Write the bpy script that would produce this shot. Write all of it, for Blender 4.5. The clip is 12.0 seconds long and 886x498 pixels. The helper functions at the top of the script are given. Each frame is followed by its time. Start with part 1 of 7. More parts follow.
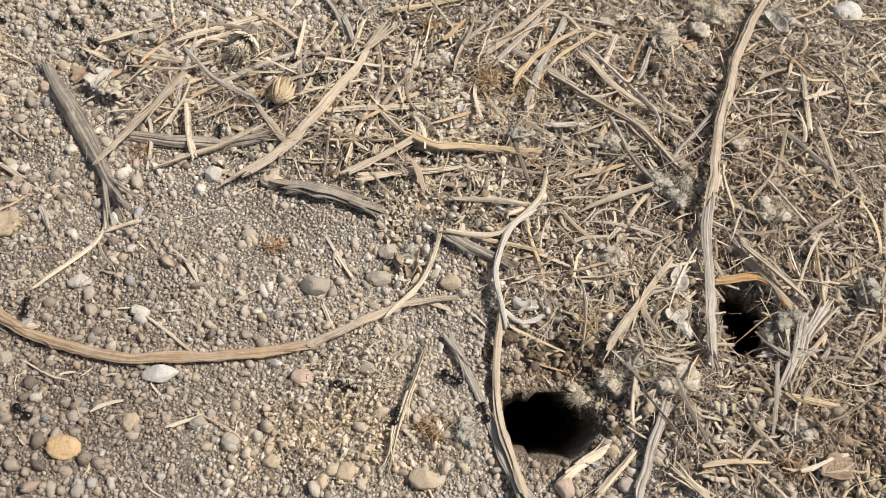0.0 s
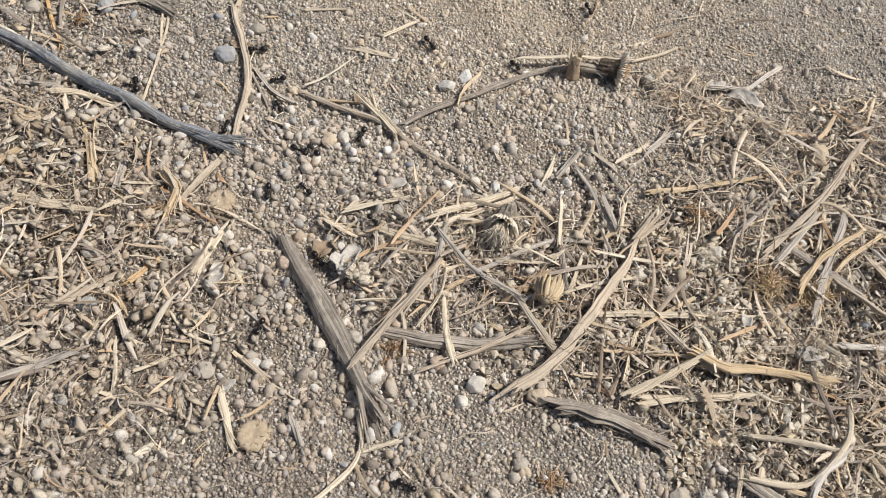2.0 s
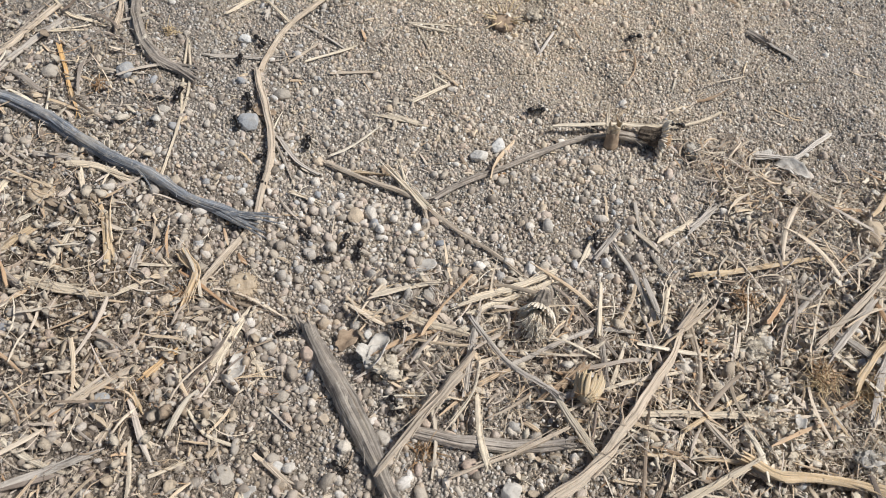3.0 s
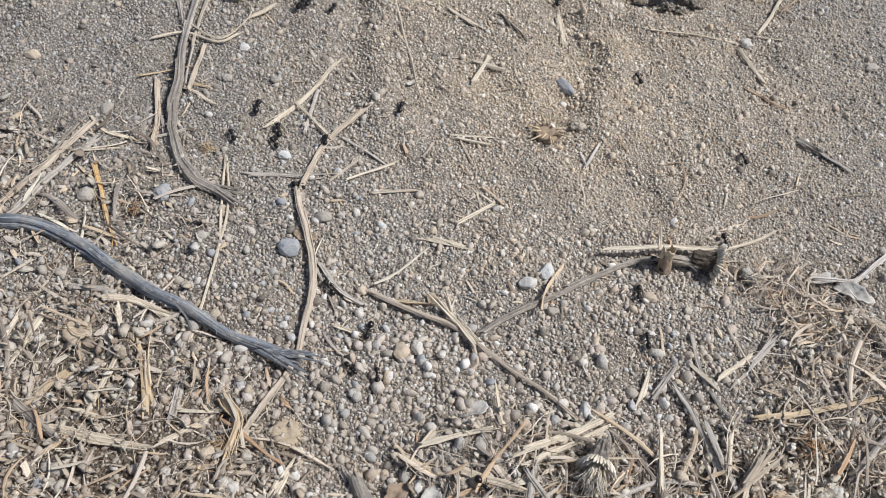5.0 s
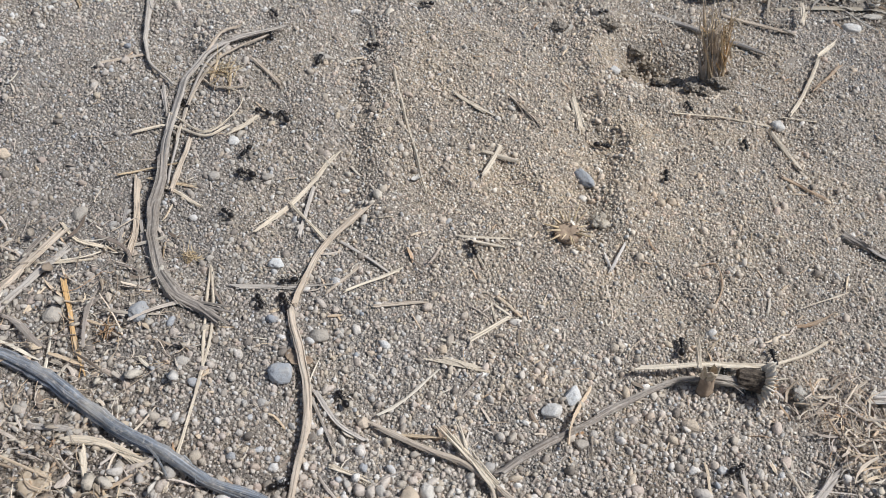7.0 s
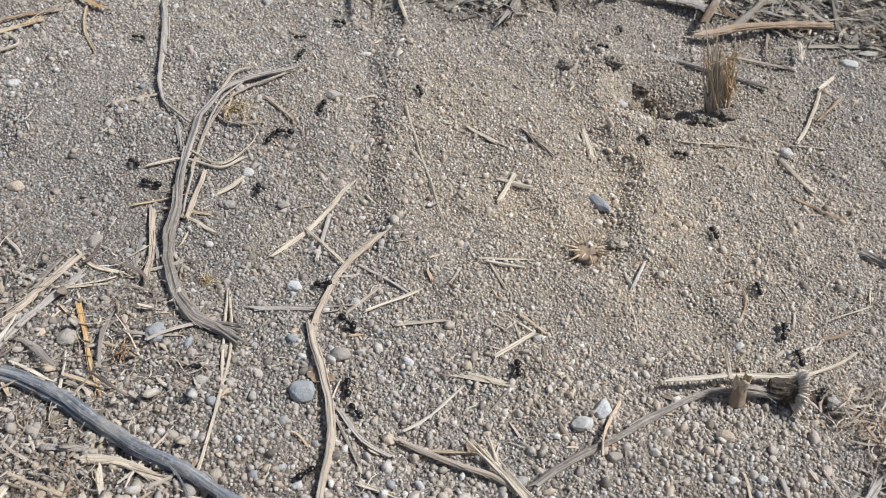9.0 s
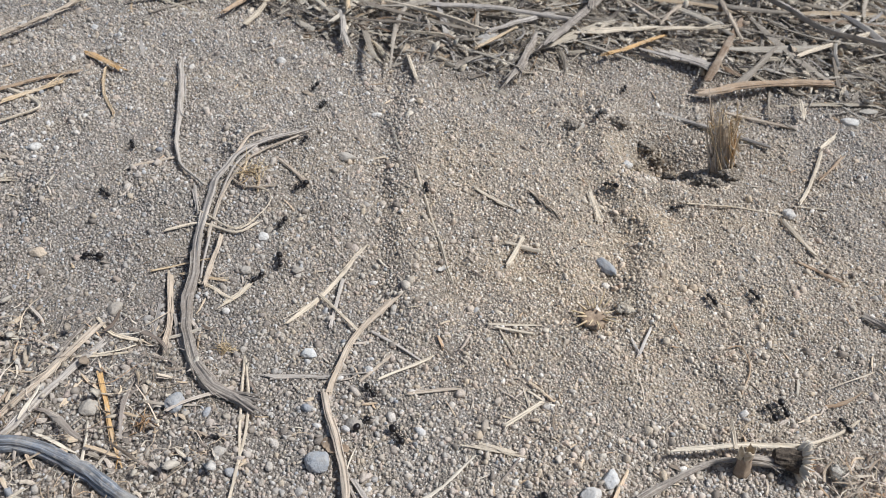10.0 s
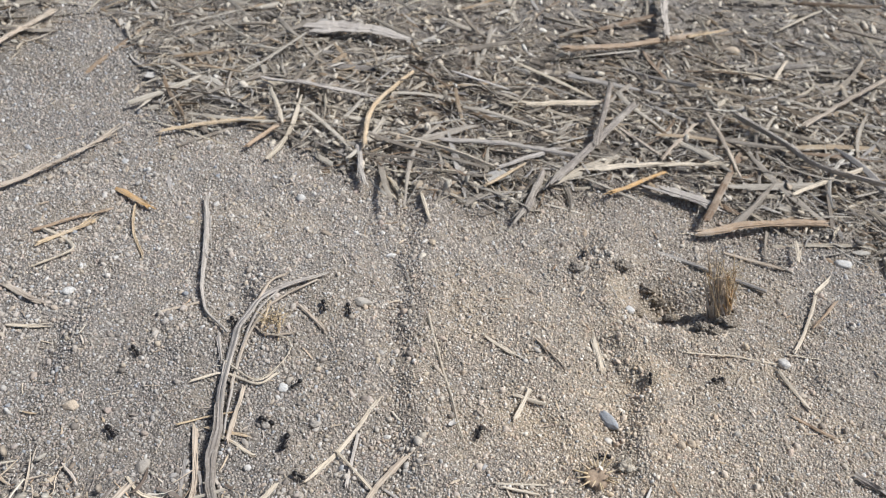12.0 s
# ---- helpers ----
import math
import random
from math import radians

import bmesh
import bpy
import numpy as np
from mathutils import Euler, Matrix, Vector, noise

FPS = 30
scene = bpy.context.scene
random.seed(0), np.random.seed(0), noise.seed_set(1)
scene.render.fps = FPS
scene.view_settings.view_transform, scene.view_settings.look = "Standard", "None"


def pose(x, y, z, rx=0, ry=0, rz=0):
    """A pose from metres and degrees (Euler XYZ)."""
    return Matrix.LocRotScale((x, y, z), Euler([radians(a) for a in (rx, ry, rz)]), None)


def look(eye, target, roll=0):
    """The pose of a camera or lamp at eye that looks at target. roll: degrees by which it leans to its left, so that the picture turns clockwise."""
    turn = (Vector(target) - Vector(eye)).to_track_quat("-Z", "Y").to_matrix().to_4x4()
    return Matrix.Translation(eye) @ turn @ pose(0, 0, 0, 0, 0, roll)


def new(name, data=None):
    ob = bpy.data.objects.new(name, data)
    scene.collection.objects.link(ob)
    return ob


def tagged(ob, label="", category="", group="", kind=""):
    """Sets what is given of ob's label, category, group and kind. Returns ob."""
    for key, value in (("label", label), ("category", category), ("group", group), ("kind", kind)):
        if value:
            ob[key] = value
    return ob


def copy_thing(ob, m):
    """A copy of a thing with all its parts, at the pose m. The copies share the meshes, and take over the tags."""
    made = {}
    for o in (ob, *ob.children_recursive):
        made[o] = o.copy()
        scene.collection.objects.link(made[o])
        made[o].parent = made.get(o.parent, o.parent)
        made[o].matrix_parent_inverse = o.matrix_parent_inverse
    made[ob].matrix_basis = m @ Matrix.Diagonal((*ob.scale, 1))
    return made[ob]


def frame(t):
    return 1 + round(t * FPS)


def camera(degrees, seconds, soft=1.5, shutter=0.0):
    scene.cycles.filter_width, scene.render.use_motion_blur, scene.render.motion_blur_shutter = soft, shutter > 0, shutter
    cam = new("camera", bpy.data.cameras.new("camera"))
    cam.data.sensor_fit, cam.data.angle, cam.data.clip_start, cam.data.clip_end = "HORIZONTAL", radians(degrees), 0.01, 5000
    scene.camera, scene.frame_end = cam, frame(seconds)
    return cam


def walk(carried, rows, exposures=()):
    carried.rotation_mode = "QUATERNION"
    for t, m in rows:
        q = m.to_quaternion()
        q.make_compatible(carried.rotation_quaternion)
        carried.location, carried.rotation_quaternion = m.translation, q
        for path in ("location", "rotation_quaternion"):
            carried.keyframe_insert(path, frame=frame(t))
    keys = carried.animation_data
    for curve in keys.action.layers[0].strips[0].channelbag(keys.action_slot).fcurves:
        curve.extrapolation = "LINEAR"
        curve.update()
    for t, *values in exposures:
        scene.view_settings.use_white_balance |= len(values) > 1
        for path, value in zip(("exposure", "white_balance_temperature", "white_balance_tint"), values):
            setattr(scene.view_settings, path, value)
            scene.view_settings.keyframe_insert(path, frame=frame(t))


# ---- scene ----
cam = camera(55.54, 12.0, soft=0.9)
PATH = [
    (0.0, 0.00104, 0.00887, 0.25443, 30.728, -4.178, -0.123),
    (0.5, -0.02614, 0.02540, 0.25421, 31.190, -5.291, 1.465),
    (1.0, -0.05355, 0.04147, 0.25116, 32.131, -5.214, 2.916),
    (1.5, -0.07561, 0.06016, 0.24961, 32.582, -5.270, 3.516),
    (2.0, -0.09033, 0.07529, 0.24799, 33.051, -5.616, 4.027),
    (2.5, -0.09560, 0.08967, 0.24866, 33.189, -5.329, 4.589),
    (3.0, -0.09794, 0.10631, 0.24872, 33.450, -4.905, 5.081),
    (3.5, -0.10329, 0.12102, 0.25052, 33.960, -4.491, 5.373),
    (3.7, -0.10776, 0.12859, 0.25254, 33.569, -4.506, 5.357),
    (5.3, -0.11658, 0.14502, 0.26091, 35.885, -4.403, 5.564),
    (5.5, -0.11504, 0.14808, 0.26215, 36.242, -4.152, 5.691),
    (6.0, -0.11413, 0.15957, 0.26157, 37.335, -3.998, 5.466),
    (6.5, -0.11706, 0.17354, 0.25741, 38.047, -3.997, 5.324),
    (7.0, -0.12147, 0.18141, 0.24420, 38.860, -3.836, 4.962),
    (7.2, -0.12296, 0.18184, 0.23799, 39.307, -3.761, 4.814),
    (8.8, -0.13004, 0.16437, 0.22210, 44.419, -3.602, 3.655),
    (9.0, -0.12976, 0.16415, 0.22501, 44.937, -3.603, 3.672),
    (9.5, -0.13104, 0.16545, 0.23400, 45.915, -3.461, 3.710),
    (10.0, -0.13355, 0.17025, 0.24288, 46.377, -3.381, 3.906),
    (10.5, -0.13398, 0.17312, 0.25147, 47.090, -3.322, 4.086),
    (11.0, -0.13473, 0.17750, 0.26346, 48.143, -3.350, 4.328),
    (11.5, -0.13721, 0.18268, 0.27806, 48.832, -3.440, 4.471),
    (12.0, -0.13965, 0.18690, 0.29149, 49.422, -3.521, 4.684),
]
# the white balance drifts from warm to cool
EXPOSURES = [(0.0, -0.02, 6700, 10), (1.5, -0.04, 6480, 10), (3.5, -0.10, 6050, 10), (5.5, -0.14, 5800, 10), (9.5, -0.12, 5780, 10), (11.0, 0.04, 5800, 10), (12.0, 0.0, 5800, 10)]
# a phone's close focus: the ground near the camera is crisp, the far straw soft
cam.data.dof.use_dof = True
cam.data.dof.focus_distance = 0.30
cam.data.dof.aperture_fstop = 26.0
walk(cam, [(t, pose(x, y, z, rx, ry, rz)) for t, x, y, z, rx, ry, rz in PATH], EXPOSURES)

# ---- light ----
SUN_HEIGHT, SUN_TURN = 53, 82  # degrees up; degrees from +y towards +x
world = bpy.data.worlds.new("sky")
scene.world = world
world.use_nodes = True
sky_node = world.node_tree.nodes.new("ShaderNodeTexSky")
sky_node.sky_type = "NISHITA"
sky_node.sun_disc = False
sky_node.sun_elevation = radians(SUN_HEIGHT)
sky_node.sun_rotation = radians(SUN_TURN)
sky_node.dust_density = 3.0
world.node_tree.links.new(sky_node.outputs[0], world.node_tree.nodes["Background"].inputs[0])
world.node_tree.nodes["Background"].inputs[1].default_value = 0.066

sun_data = bpy.data.lights.new("sun", "SUN")
sun_data.energy = 4.3
sun_data.angle = radians(9)
sun_data.color = (1.0, 0.95, 0.865)
sun = new("sun", sun_data)
_a, _e = radians(SUN_TURN), radians(SUN_HEIGHT)
sun.matrix_world = look((3 * math.sin(_a) * math.cos(_e), 3 * math.cos(_a) * math.cos(_e), 3 * math.sin(_e)), (0, 0, 0))
scene.view_settings.exposure = 0.0

# ---- materials ----
def node_mat(name):
    m = bpy.data.materials.new(name)
    m.use_nodes = True
    nt = m.node_tree
    return m, nt, nt.nodes["Principled BSDF"]


def add(nt, kind, **sets):
    n = nt.nodes.new(kind)
    for k, v in sets.items():
        n.inputs[k.replace("_", " ")].default_value = v
    return n


def ramp(nt, fac, stops, interp="LINEAR"):
    r = nt.nodes.new("ShaderNodeValToRGB")
    r.color_ramp.interpolation = interp
    el = r.color_ramp.elements
    full = [(p, (*c, 1) if len(c) == 3 else (c[0], c[0], c[0], 1)) for p, c in stops]
    el[0].position, el[0].color = full[0]
    el[1].position, el[1].color = full[-1]
    for p, c in full[1:-1]:
        el.new(p).color = c
    nt.links.new(fac, r.inputs[0])
    return r.outputs[0]


def blend(nt, fac, a, b, mode="MIX"):
    n = nt.nodes.new("ShaderNodeMix")
    n.data_type, n.blend_type = "RGBA", mode
    for sock, v in ((n.inputs[0], fac), (n.inputs[6], a), (n.inputs[7], b)):
        if isinstance(v, bpy.types.NodeSocket):
            nt.links.new(v, sock)
        elif isinstance(v, tuple):
            sock.default_value = (*v, 1)
        else:
            sock.default_value = v
    return n.outputs[2]


def bump(nt, height, strength, distance, after=None):
    b = add(nt, "ShaderNodeBump", Strength=strength, Distance=distance)
    nt.links.new(height, b.inputs["Height"])
    if after is not None:
        nt.links.new(after, b.inputs["Normal"])
    return b.outputs[0]


def noise_of(nt, coord, scale, detail=4, rough=0.6):
    n = add(nt, "ShaderNodeTexNoise", Scale=scale, Detail=detail, Roughness=rough)
    nt.links.new(coord, n.inputs["Vector"])
    return n.outputs["Fac"]


def earth_and_light_tint(nt, co, col, more=()):
    """Colours the ground in patches: warm and grey ones partly paint sun and shade on its slopes, the rest is the
    soil's own: warm dug-out sand, dark crumbled plant soil under the litter.
    """
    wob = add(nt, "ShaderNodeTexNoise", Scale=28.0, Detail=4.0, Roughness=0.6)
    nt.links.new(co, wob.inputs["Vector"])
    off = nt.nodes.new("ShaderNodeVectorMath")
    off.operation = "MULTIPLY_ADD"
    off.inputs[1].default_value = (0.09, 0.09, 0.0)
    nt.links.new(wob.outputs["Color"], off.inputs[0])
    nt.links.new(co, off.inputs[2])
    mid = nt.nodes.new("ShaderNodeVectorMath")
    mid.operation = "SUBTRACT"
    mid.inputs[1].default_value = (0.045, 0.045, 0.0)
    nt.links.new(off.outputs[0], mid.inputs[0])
    # warm patches paint sunlit slopes, cool grey ones the slopes turned away
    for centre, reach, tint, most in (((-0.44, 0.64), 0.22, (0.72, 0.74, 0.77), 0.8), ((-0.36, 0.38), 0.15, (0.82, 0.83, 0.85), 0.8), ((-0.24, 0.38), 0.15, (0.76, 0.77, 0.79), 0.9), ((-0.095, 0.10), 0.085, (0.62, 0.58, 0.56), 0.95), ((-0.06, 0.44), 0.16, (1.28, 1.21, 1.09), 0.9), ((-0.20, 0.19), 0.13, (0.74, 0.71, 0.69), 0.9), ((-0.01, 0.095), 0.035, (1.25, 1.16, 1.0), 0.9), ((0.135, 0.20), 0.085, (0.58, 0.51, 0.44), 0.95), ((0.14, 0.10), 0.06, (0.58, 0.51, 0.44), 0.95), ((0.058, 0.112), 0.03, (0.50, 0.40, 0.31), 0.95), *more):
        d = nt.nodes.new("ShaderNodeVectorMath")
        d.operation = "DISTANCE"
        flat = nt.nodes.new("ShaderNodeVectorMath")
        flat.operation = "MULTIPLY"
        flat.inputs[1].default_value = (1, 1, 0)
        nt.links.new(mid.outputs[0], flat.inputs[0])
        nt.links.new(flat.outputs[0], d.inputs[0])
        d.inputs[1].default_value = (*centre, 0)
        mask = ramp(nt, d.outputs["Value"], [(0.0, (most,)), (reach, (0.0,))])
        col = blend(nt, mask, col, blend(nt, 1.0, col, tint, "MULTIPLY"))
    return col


def soil_material():
    """Dry sandy soil: mineral grains of two sizes, dust between them, paler and greyer patches."""
    m, nt, p = node_mat("sandy_soil")
    co = nt.nodes.new("ShaderNodeTexCoord").outputs["Object"]
    grains = []
    for scale in (850, 2000):
        v = add(nt, "ShaderNodeTexVoronoi", Scale=scale)
        nt.links.new(co, v.inputs["Vector"])
        grains.append(v)
    sep = nt.nodes.new("ShaderNodeSeparateColor")
    nt.links.new(grains[0].outputs["Color"], sep.inputs[0])
    sep2 = nt.nodes.new("ShaderNodeSeparateColor")
    nt.links.new(grains[1].outputs["Color"], sep2.inputs[0])
    tones = [(0.0, (0.076, 0.063, 0.050)), (0.2, (0.160, 0.137, 0.111)), (0.45, (0.269, 0.235, 0.195)), (0.75, (0.361, 0.323, 0.277)), (0.92, (0.487, 0.449, 0.399)), (1.0, (0.622, 0.588, 0.546))]
    c1 = ramp(nt, sep.outputs[0], tones)
    c2 = ramp(nt, sep2.outputs[1], tones)
    col = blend(nt, 0.55, c1, c2)
    dust = ramp(nt, noise_of(nt, co, 120, 5), [(0.35, (0.0,)), (0.68, (0.4,))])
    col = blend(nt, dust, col, (0.35, 0.30, 0.24))
    patch = noise_of(nt, co, 11, 4)
    col = blend(nt, ramp(nt, patch, [(0.4, (0.0,)), (0.62, (0.4,))]), col, (0.36, 0.335, 0.305))
    warm = noise_of(nt, co, 27, 3)
    col = blend(nt, ramp(nt, warm, [(0.48, (0.0,)), (0.64, (0.5,))]), col, (0.46, 0.385, 0.285))
    # plant soil under the litter, darkened further to paint the shade in its gaps
    plant_soil_and_shade = (((-0.21, 0.23), 0.12, (0.50, 0.45, 0.41), 0.9), ((-0.02, 0.23), 0.085, (0.50, 0.43, 0.36), 0.9), ((0.06, 0.20), 0.08, (0.50, 0.43, 0.36), 0.9), ((0.02, 0.68), 0.16, (0.52, 0.46, 0.40), 0.9), ((-0.16, 0.68), 0.14, (0.52, 0.46, 0.40), 0.9))
    nt.links.new(earth_and_light_tint(nt, co, col, plant_soil_and_shade), p.inputs["Base Color"])
    p.inputs["Roughness"].default_value = 0.95
    p.inputs["Specular IOR Level"].default_value = 0.2
    n1 = bump(nt, grains[0].outputs["Distance"], 1.0, -0.0010)
    n2 = bump(nt, grains[1].outputs["Distance"], 0.9, -0.0004, n1)
    n3 = bump(nt, noise_of(nt, co, 400, 4), 0.6, 0.0010, n2)
    nt.links.new(n3, p.inputs["Normal"])
    return m


def island_random(nt, single):
    if single:
        return nt.nodes.new("ShaderNodeObjectInfo").outputs["Random"]
    return nt.nodes.new("ShaderNodeNewGeometry").outputs["Random Per Island"]


def pebble_material(name, single, tones, dusty=0.35):
    m, nt, p = node_mat(name)
    co = nt.nodes.new("ShaderNodeTexCoord").outputs["Object"]
    col = ramp(nt, island_random(nt, single), tones)
    mott = noise_of(nt, co, 900, 4)
    col = blend(nt, ramp(nt, mott, [(0.3, (0.4,)), (0.5, (0.0,))]), col, (0.30, 0.255, 0.20), "MIX")
    col = blend(nt, ramp(nt, noise_of(nt, co, 260, 4), [(0.42, (0.0,)), (0.66, (dusty,))]), col, (0.46, 0.40, 0.315))
    if not single:
        col = earth_and_light_tint(nt, co, col)
    nt.links.new(col, p.inputs["Base Color"])
    p.inputs["Roughness"].default_value = 0.82
    p.inputs["Specular IOR Level"].default_value = 0.3
    n1 = bump(nt, noise_of(nt, co, 1500, 4, 0.7), 0.7, 0.0004)
    nt.links.new(bump(nt, noise_of(nt, co, 500, 3), 0.5, 0.0006, n1), p.inputs["Normal"])
    return m


def straw_material(name, single, tones, grime=0.4, rough=0.72, streak=(0.66, 1.25), grit=0.45):
    """Dry plant stem: fibres run along the stem by its UV (metres along and round), with grime and weathered patches."""
    m, nt, p = node_mat(name)
    co = nt.nodes.new("ShaderNodeTexCoord")
    rnd = island_random(nt, single)
    mp = nt.nodes.new("ShaderNodeMapping")
    mp.inputs["Scale"].default_value = (2600, 60, 1)
    nt.links.new(co.outputs["UV"], mp.inputs["Vector"])
    shift = nt.nodes.new("ShaderNodeCombineXYZ")
    mul = nt.nodes.new("ShaderNodeMath")
    mul.operation = "MULTIPLY"
    mul.inputs[1].default_value = 900.0
    nt.links.new(rnd, mul.inputs[0])
    nt.links.new(mul.outputs[0], shift.inputs[2])
    nt.links.new(shift.outputs[0], mp.inputs["Location"])
    fib = add(nt, "ShaderNodeTexNoise", Scale=1.0, Detail=3.0, Roughness=0.6)
    nt.links.new(mp.outputs[0], fib.inputs["Vector"])
    col = ramp(nt, rnd, tones)
    lo, hi = streak
    st = ramp(nt, fib.outputs["Fac"], [(0.3, (lo, lo * 0.97, lo * 0.92)), (0.5, (1, 1, 1)), (0.7, (hi, hi, hi))])
    col = blend(nt, 1.0, col, st, "MULTIPLY")
    # thin dark splits and bleached threads between the fibres
    mp2 = nt.nodes.new("ShaderNodeMapping")
    mp2.inputs["Scale"].default_value = (5200, 45, 1)
    nt.links.new(co.outputs["UV"], mp2.inputs["Vector"])
    nt.links.new(shift.outputs[0], mp2.inputs["Location"])
    thread = add(nt, "ShaderNodeTexNoise", Scale=1.0, Detail=2.0, Roughness=0.5)
    nt.links.new(mp2.outputs[0], thread.inputs["Vector"])
    col = blend(nt, ramp(nt, thread.outputs["Fac"], [(0.30, (0.7,)), (0.40, (0.0,))]), col, (0.20, 0.155, 0.11))
    col = blend(nt, ramp(nt, thread.outputs["Fac"], [(0.58, (0.0,)), (0.72, (0.4,))]), col, (0.66, 0.60, 0.50))
    blot = noise_of(nt, co.outputs["Object"], 170, 5)
    col = blend(nt, ramp(nt, blot, [(0.5, (0.0,)), (0.74, (grime,))]), col, (0.24, 0.195, 0.145))
    pale = noise_of(nt, co.outputs["Object"], 75, 4)
    col = blend(nt, ramp(nt, pale, [(0.5, (0.0,)), (0.75, (0.45,))]), col, (0.64, 0.57, 0.46))
    # specks and smears of dust that cling to the fibres
    speck = noise_of(nt, co.outputs["Object"], 620, 5, 0.75)
    col = blend(nt, ramp(nt, speck, [(0.53, (0.0,)), (0.66, (grit,))]), col, (0.50, 0.455, 0.39))
    col = blend(nt, ramp(nt, speck, [(0.30, (grit,)), (0.43, (0.0,))]), col, (0.13, 0.11, 0.09))
    nt.links.new(col, p.inputs["Base Color"])
    p.inputs["Roughness"].default_value = rough
    p.inputs["Specular IOR Level"].default_value = 0.3
    n1 = bump(nt, fib.outputs["Fac"], 0.5, 0.0002)
    nt.links.new(bump(nt, thread.outputs["Fac"], 0.4, 0.0001, n1), p.inputs["Normal"])
    return m


def plain_material(name, color, dark, scale, rough=0.8, bumps=0.0003, spec=0.3):
    m, nt, p = node_mat(name)
    co = nt.nodes.new("ShaderNodeTexCoord").outputs["Object"]
    col = blend(nt, ramp(nt, noise_of(nt, co, scale, 5), [(0.35, (0.0,)), (0.65, (1.0,))]), dark, color)
    nt.links.new(col, p.inputs["Base Color"])
    p.inputs["Roughness"].default_value = rough
    p.inputs["Specular IOR Level"].default_value = spec
    nt.links.new(bump(nt, noise_of(nt, co, scale * 3, 4), 0.6, bumps), p.inputs["Normal"])
    return m


SOIL = soil_material()
GRIT_TONES = [(0.0, (0.18, 0.155, 0.13)), (0.08, (0.36, 0.31, 0.26)), (0.22, (0.52, 0.46, 0.38)), (0.36, (0.60, 0.51, 0.435)), (0.48, (0.63, 0.57, 0.485)), (0.60, (0.45, 0.43, 0.405)), (0.70, (0.60, 0.50, 0.37)), (0.80, (0.54, 0.43, 0.355)), (0.88, (0.70, 0.64, 0.56)), (0.96, (0.82, 0.785, 0.73)), (1.0, (0.34, 0.36, 0.39))]
GRIT = pebble_material("gravel", False, GRIT_TONES)
STRAW_TONES = [(0.0, (0.58, 0.43, 0.27)), (0.13, (0.74, 0.62, 0.47)), (0.25, (0.55, 0.47, 0.39)), (0.34, (0.22, 0.172, 0.138)), (0.46, (0.78, 0.70, 0.56)), (0.57, (0.36, 0.27, 0.19)), (0.68, (0.66, 0.575, 0.49)), (0.78, (0.15, 0.112, 0.086)), (0.88, (0.72, 0.575, 0.40)), (1.0, (0.43, 0.26, 0.14))]
LITTER = straw_material("straw_litter", False, STRAW_TONES, 0.25, grit=0.15)
FAR_LITTER = straw_material("weathered_litter", False, [(0.0, (0.302, 0.269, 0.223)), (0.14, (0.504, 0.449, 0.361)), (0.26, (0.168, 0.139, 0.109)), (0.38, (0.386, 0.340, 0.277)), (0.5, (0.538, 0.462, 0.344)), (0.6, (0.109, 0.091, 0.074)), (0.7, (0.361, 0.336, 0.307)), (0.8, (0.588, 0.538, 0.454)), (0.9, (0.353, 0.265, 0.164)), (1.0, (0.185, 0.118, 0.071))], 0.3, grit=0.2)
TONES = {
    "pale": straw_material("pale_straw", True, [(0, (0.705, 0.596, 0.442)), (0.5, (0.651, 0.554, 0.419)), (1, (0.747, 0.649, 0.498))], 0.3),
    "gold": straw_material("golden_straw", True, [(0, (0.619, 0.468, 0.287)), (0.5, (0.566, 0.425, 0.260)), (1, (0.661, 0.511, 0.331))], 0.3),
    "tan": straw_material("tan_stem", True, [(0, (0.512, 0.415, 0.310)), (0.5, (0.555, 0.458, 0.353)), (1, (0.469, 0.388, 0.299))], 0.45),
    "grey": straw_material("weathered_stem", True, [(0, (0.457, 0.410, 0.355)), (0.5, (0.512, 0.460, 0.405)), (1, (0.424, 0.383, 0.338))], 0.45),
    "dark": straw_material("dark_bark", True, [(0, (0.271, 0.230, 0.190)), (0.5, (0.320, 0.278, 0.237)), (1, (0.234, 0.203, 0.172))], 0.45, streak=(0.45, 1.7), grit=0.6),
    "blue": straw_material("blue_grey_bark", True, [(0, (0.174, 0.190, 0.214)), (0.5, (0.162, 0.180, 0.205)), (1, (0.185, 0.201, 0.220))], 0.35, streak=(0.45, 2.1), grit=0.75),
    "orange": straw_material("rusty_straw", True, [(0, (0.638, 0.399, 0.165)), (0.5, (0.580, 0.353, 0.143)), (1, (0.673, 0.433, 0.187))], 0.3),
    "brown": straw_material("brown_stem", True, [(0, (0.418, 0.291, 0.182)), (0.5, (0.464, 0.331, 0.215)), (1, (0.371, 0.262, 0.165))], 0.4),
    "white": straw_material("bleached_fibre", True, [(0, (0.661, 0.607, 0.541)), (0.5, (0.726, 0.670, 0.607)), (1, (0.619, 0.564, 0.508))], 0.25),
}
CHAFF = pebble_material("chaff", False, [(0, (0.60, 0.51, 0.38)), (0.25, (0.72, 0.65, 0.53)), (0.40, (0.36, 0.28, 0.20)), (0.55, (0.58, 0.48, 0.355)), (0.70, (0.66, 0.58, 0.46)), (0.85, (0.70, 0.62, 0.50)), (1, (0.78, 0.73, 0.645))], 0.15)

# ---- the lie of the ground (plan in millimetres) ----
MM = 0.001
_lat = np.random.RandomState(7).rand(256, 256)


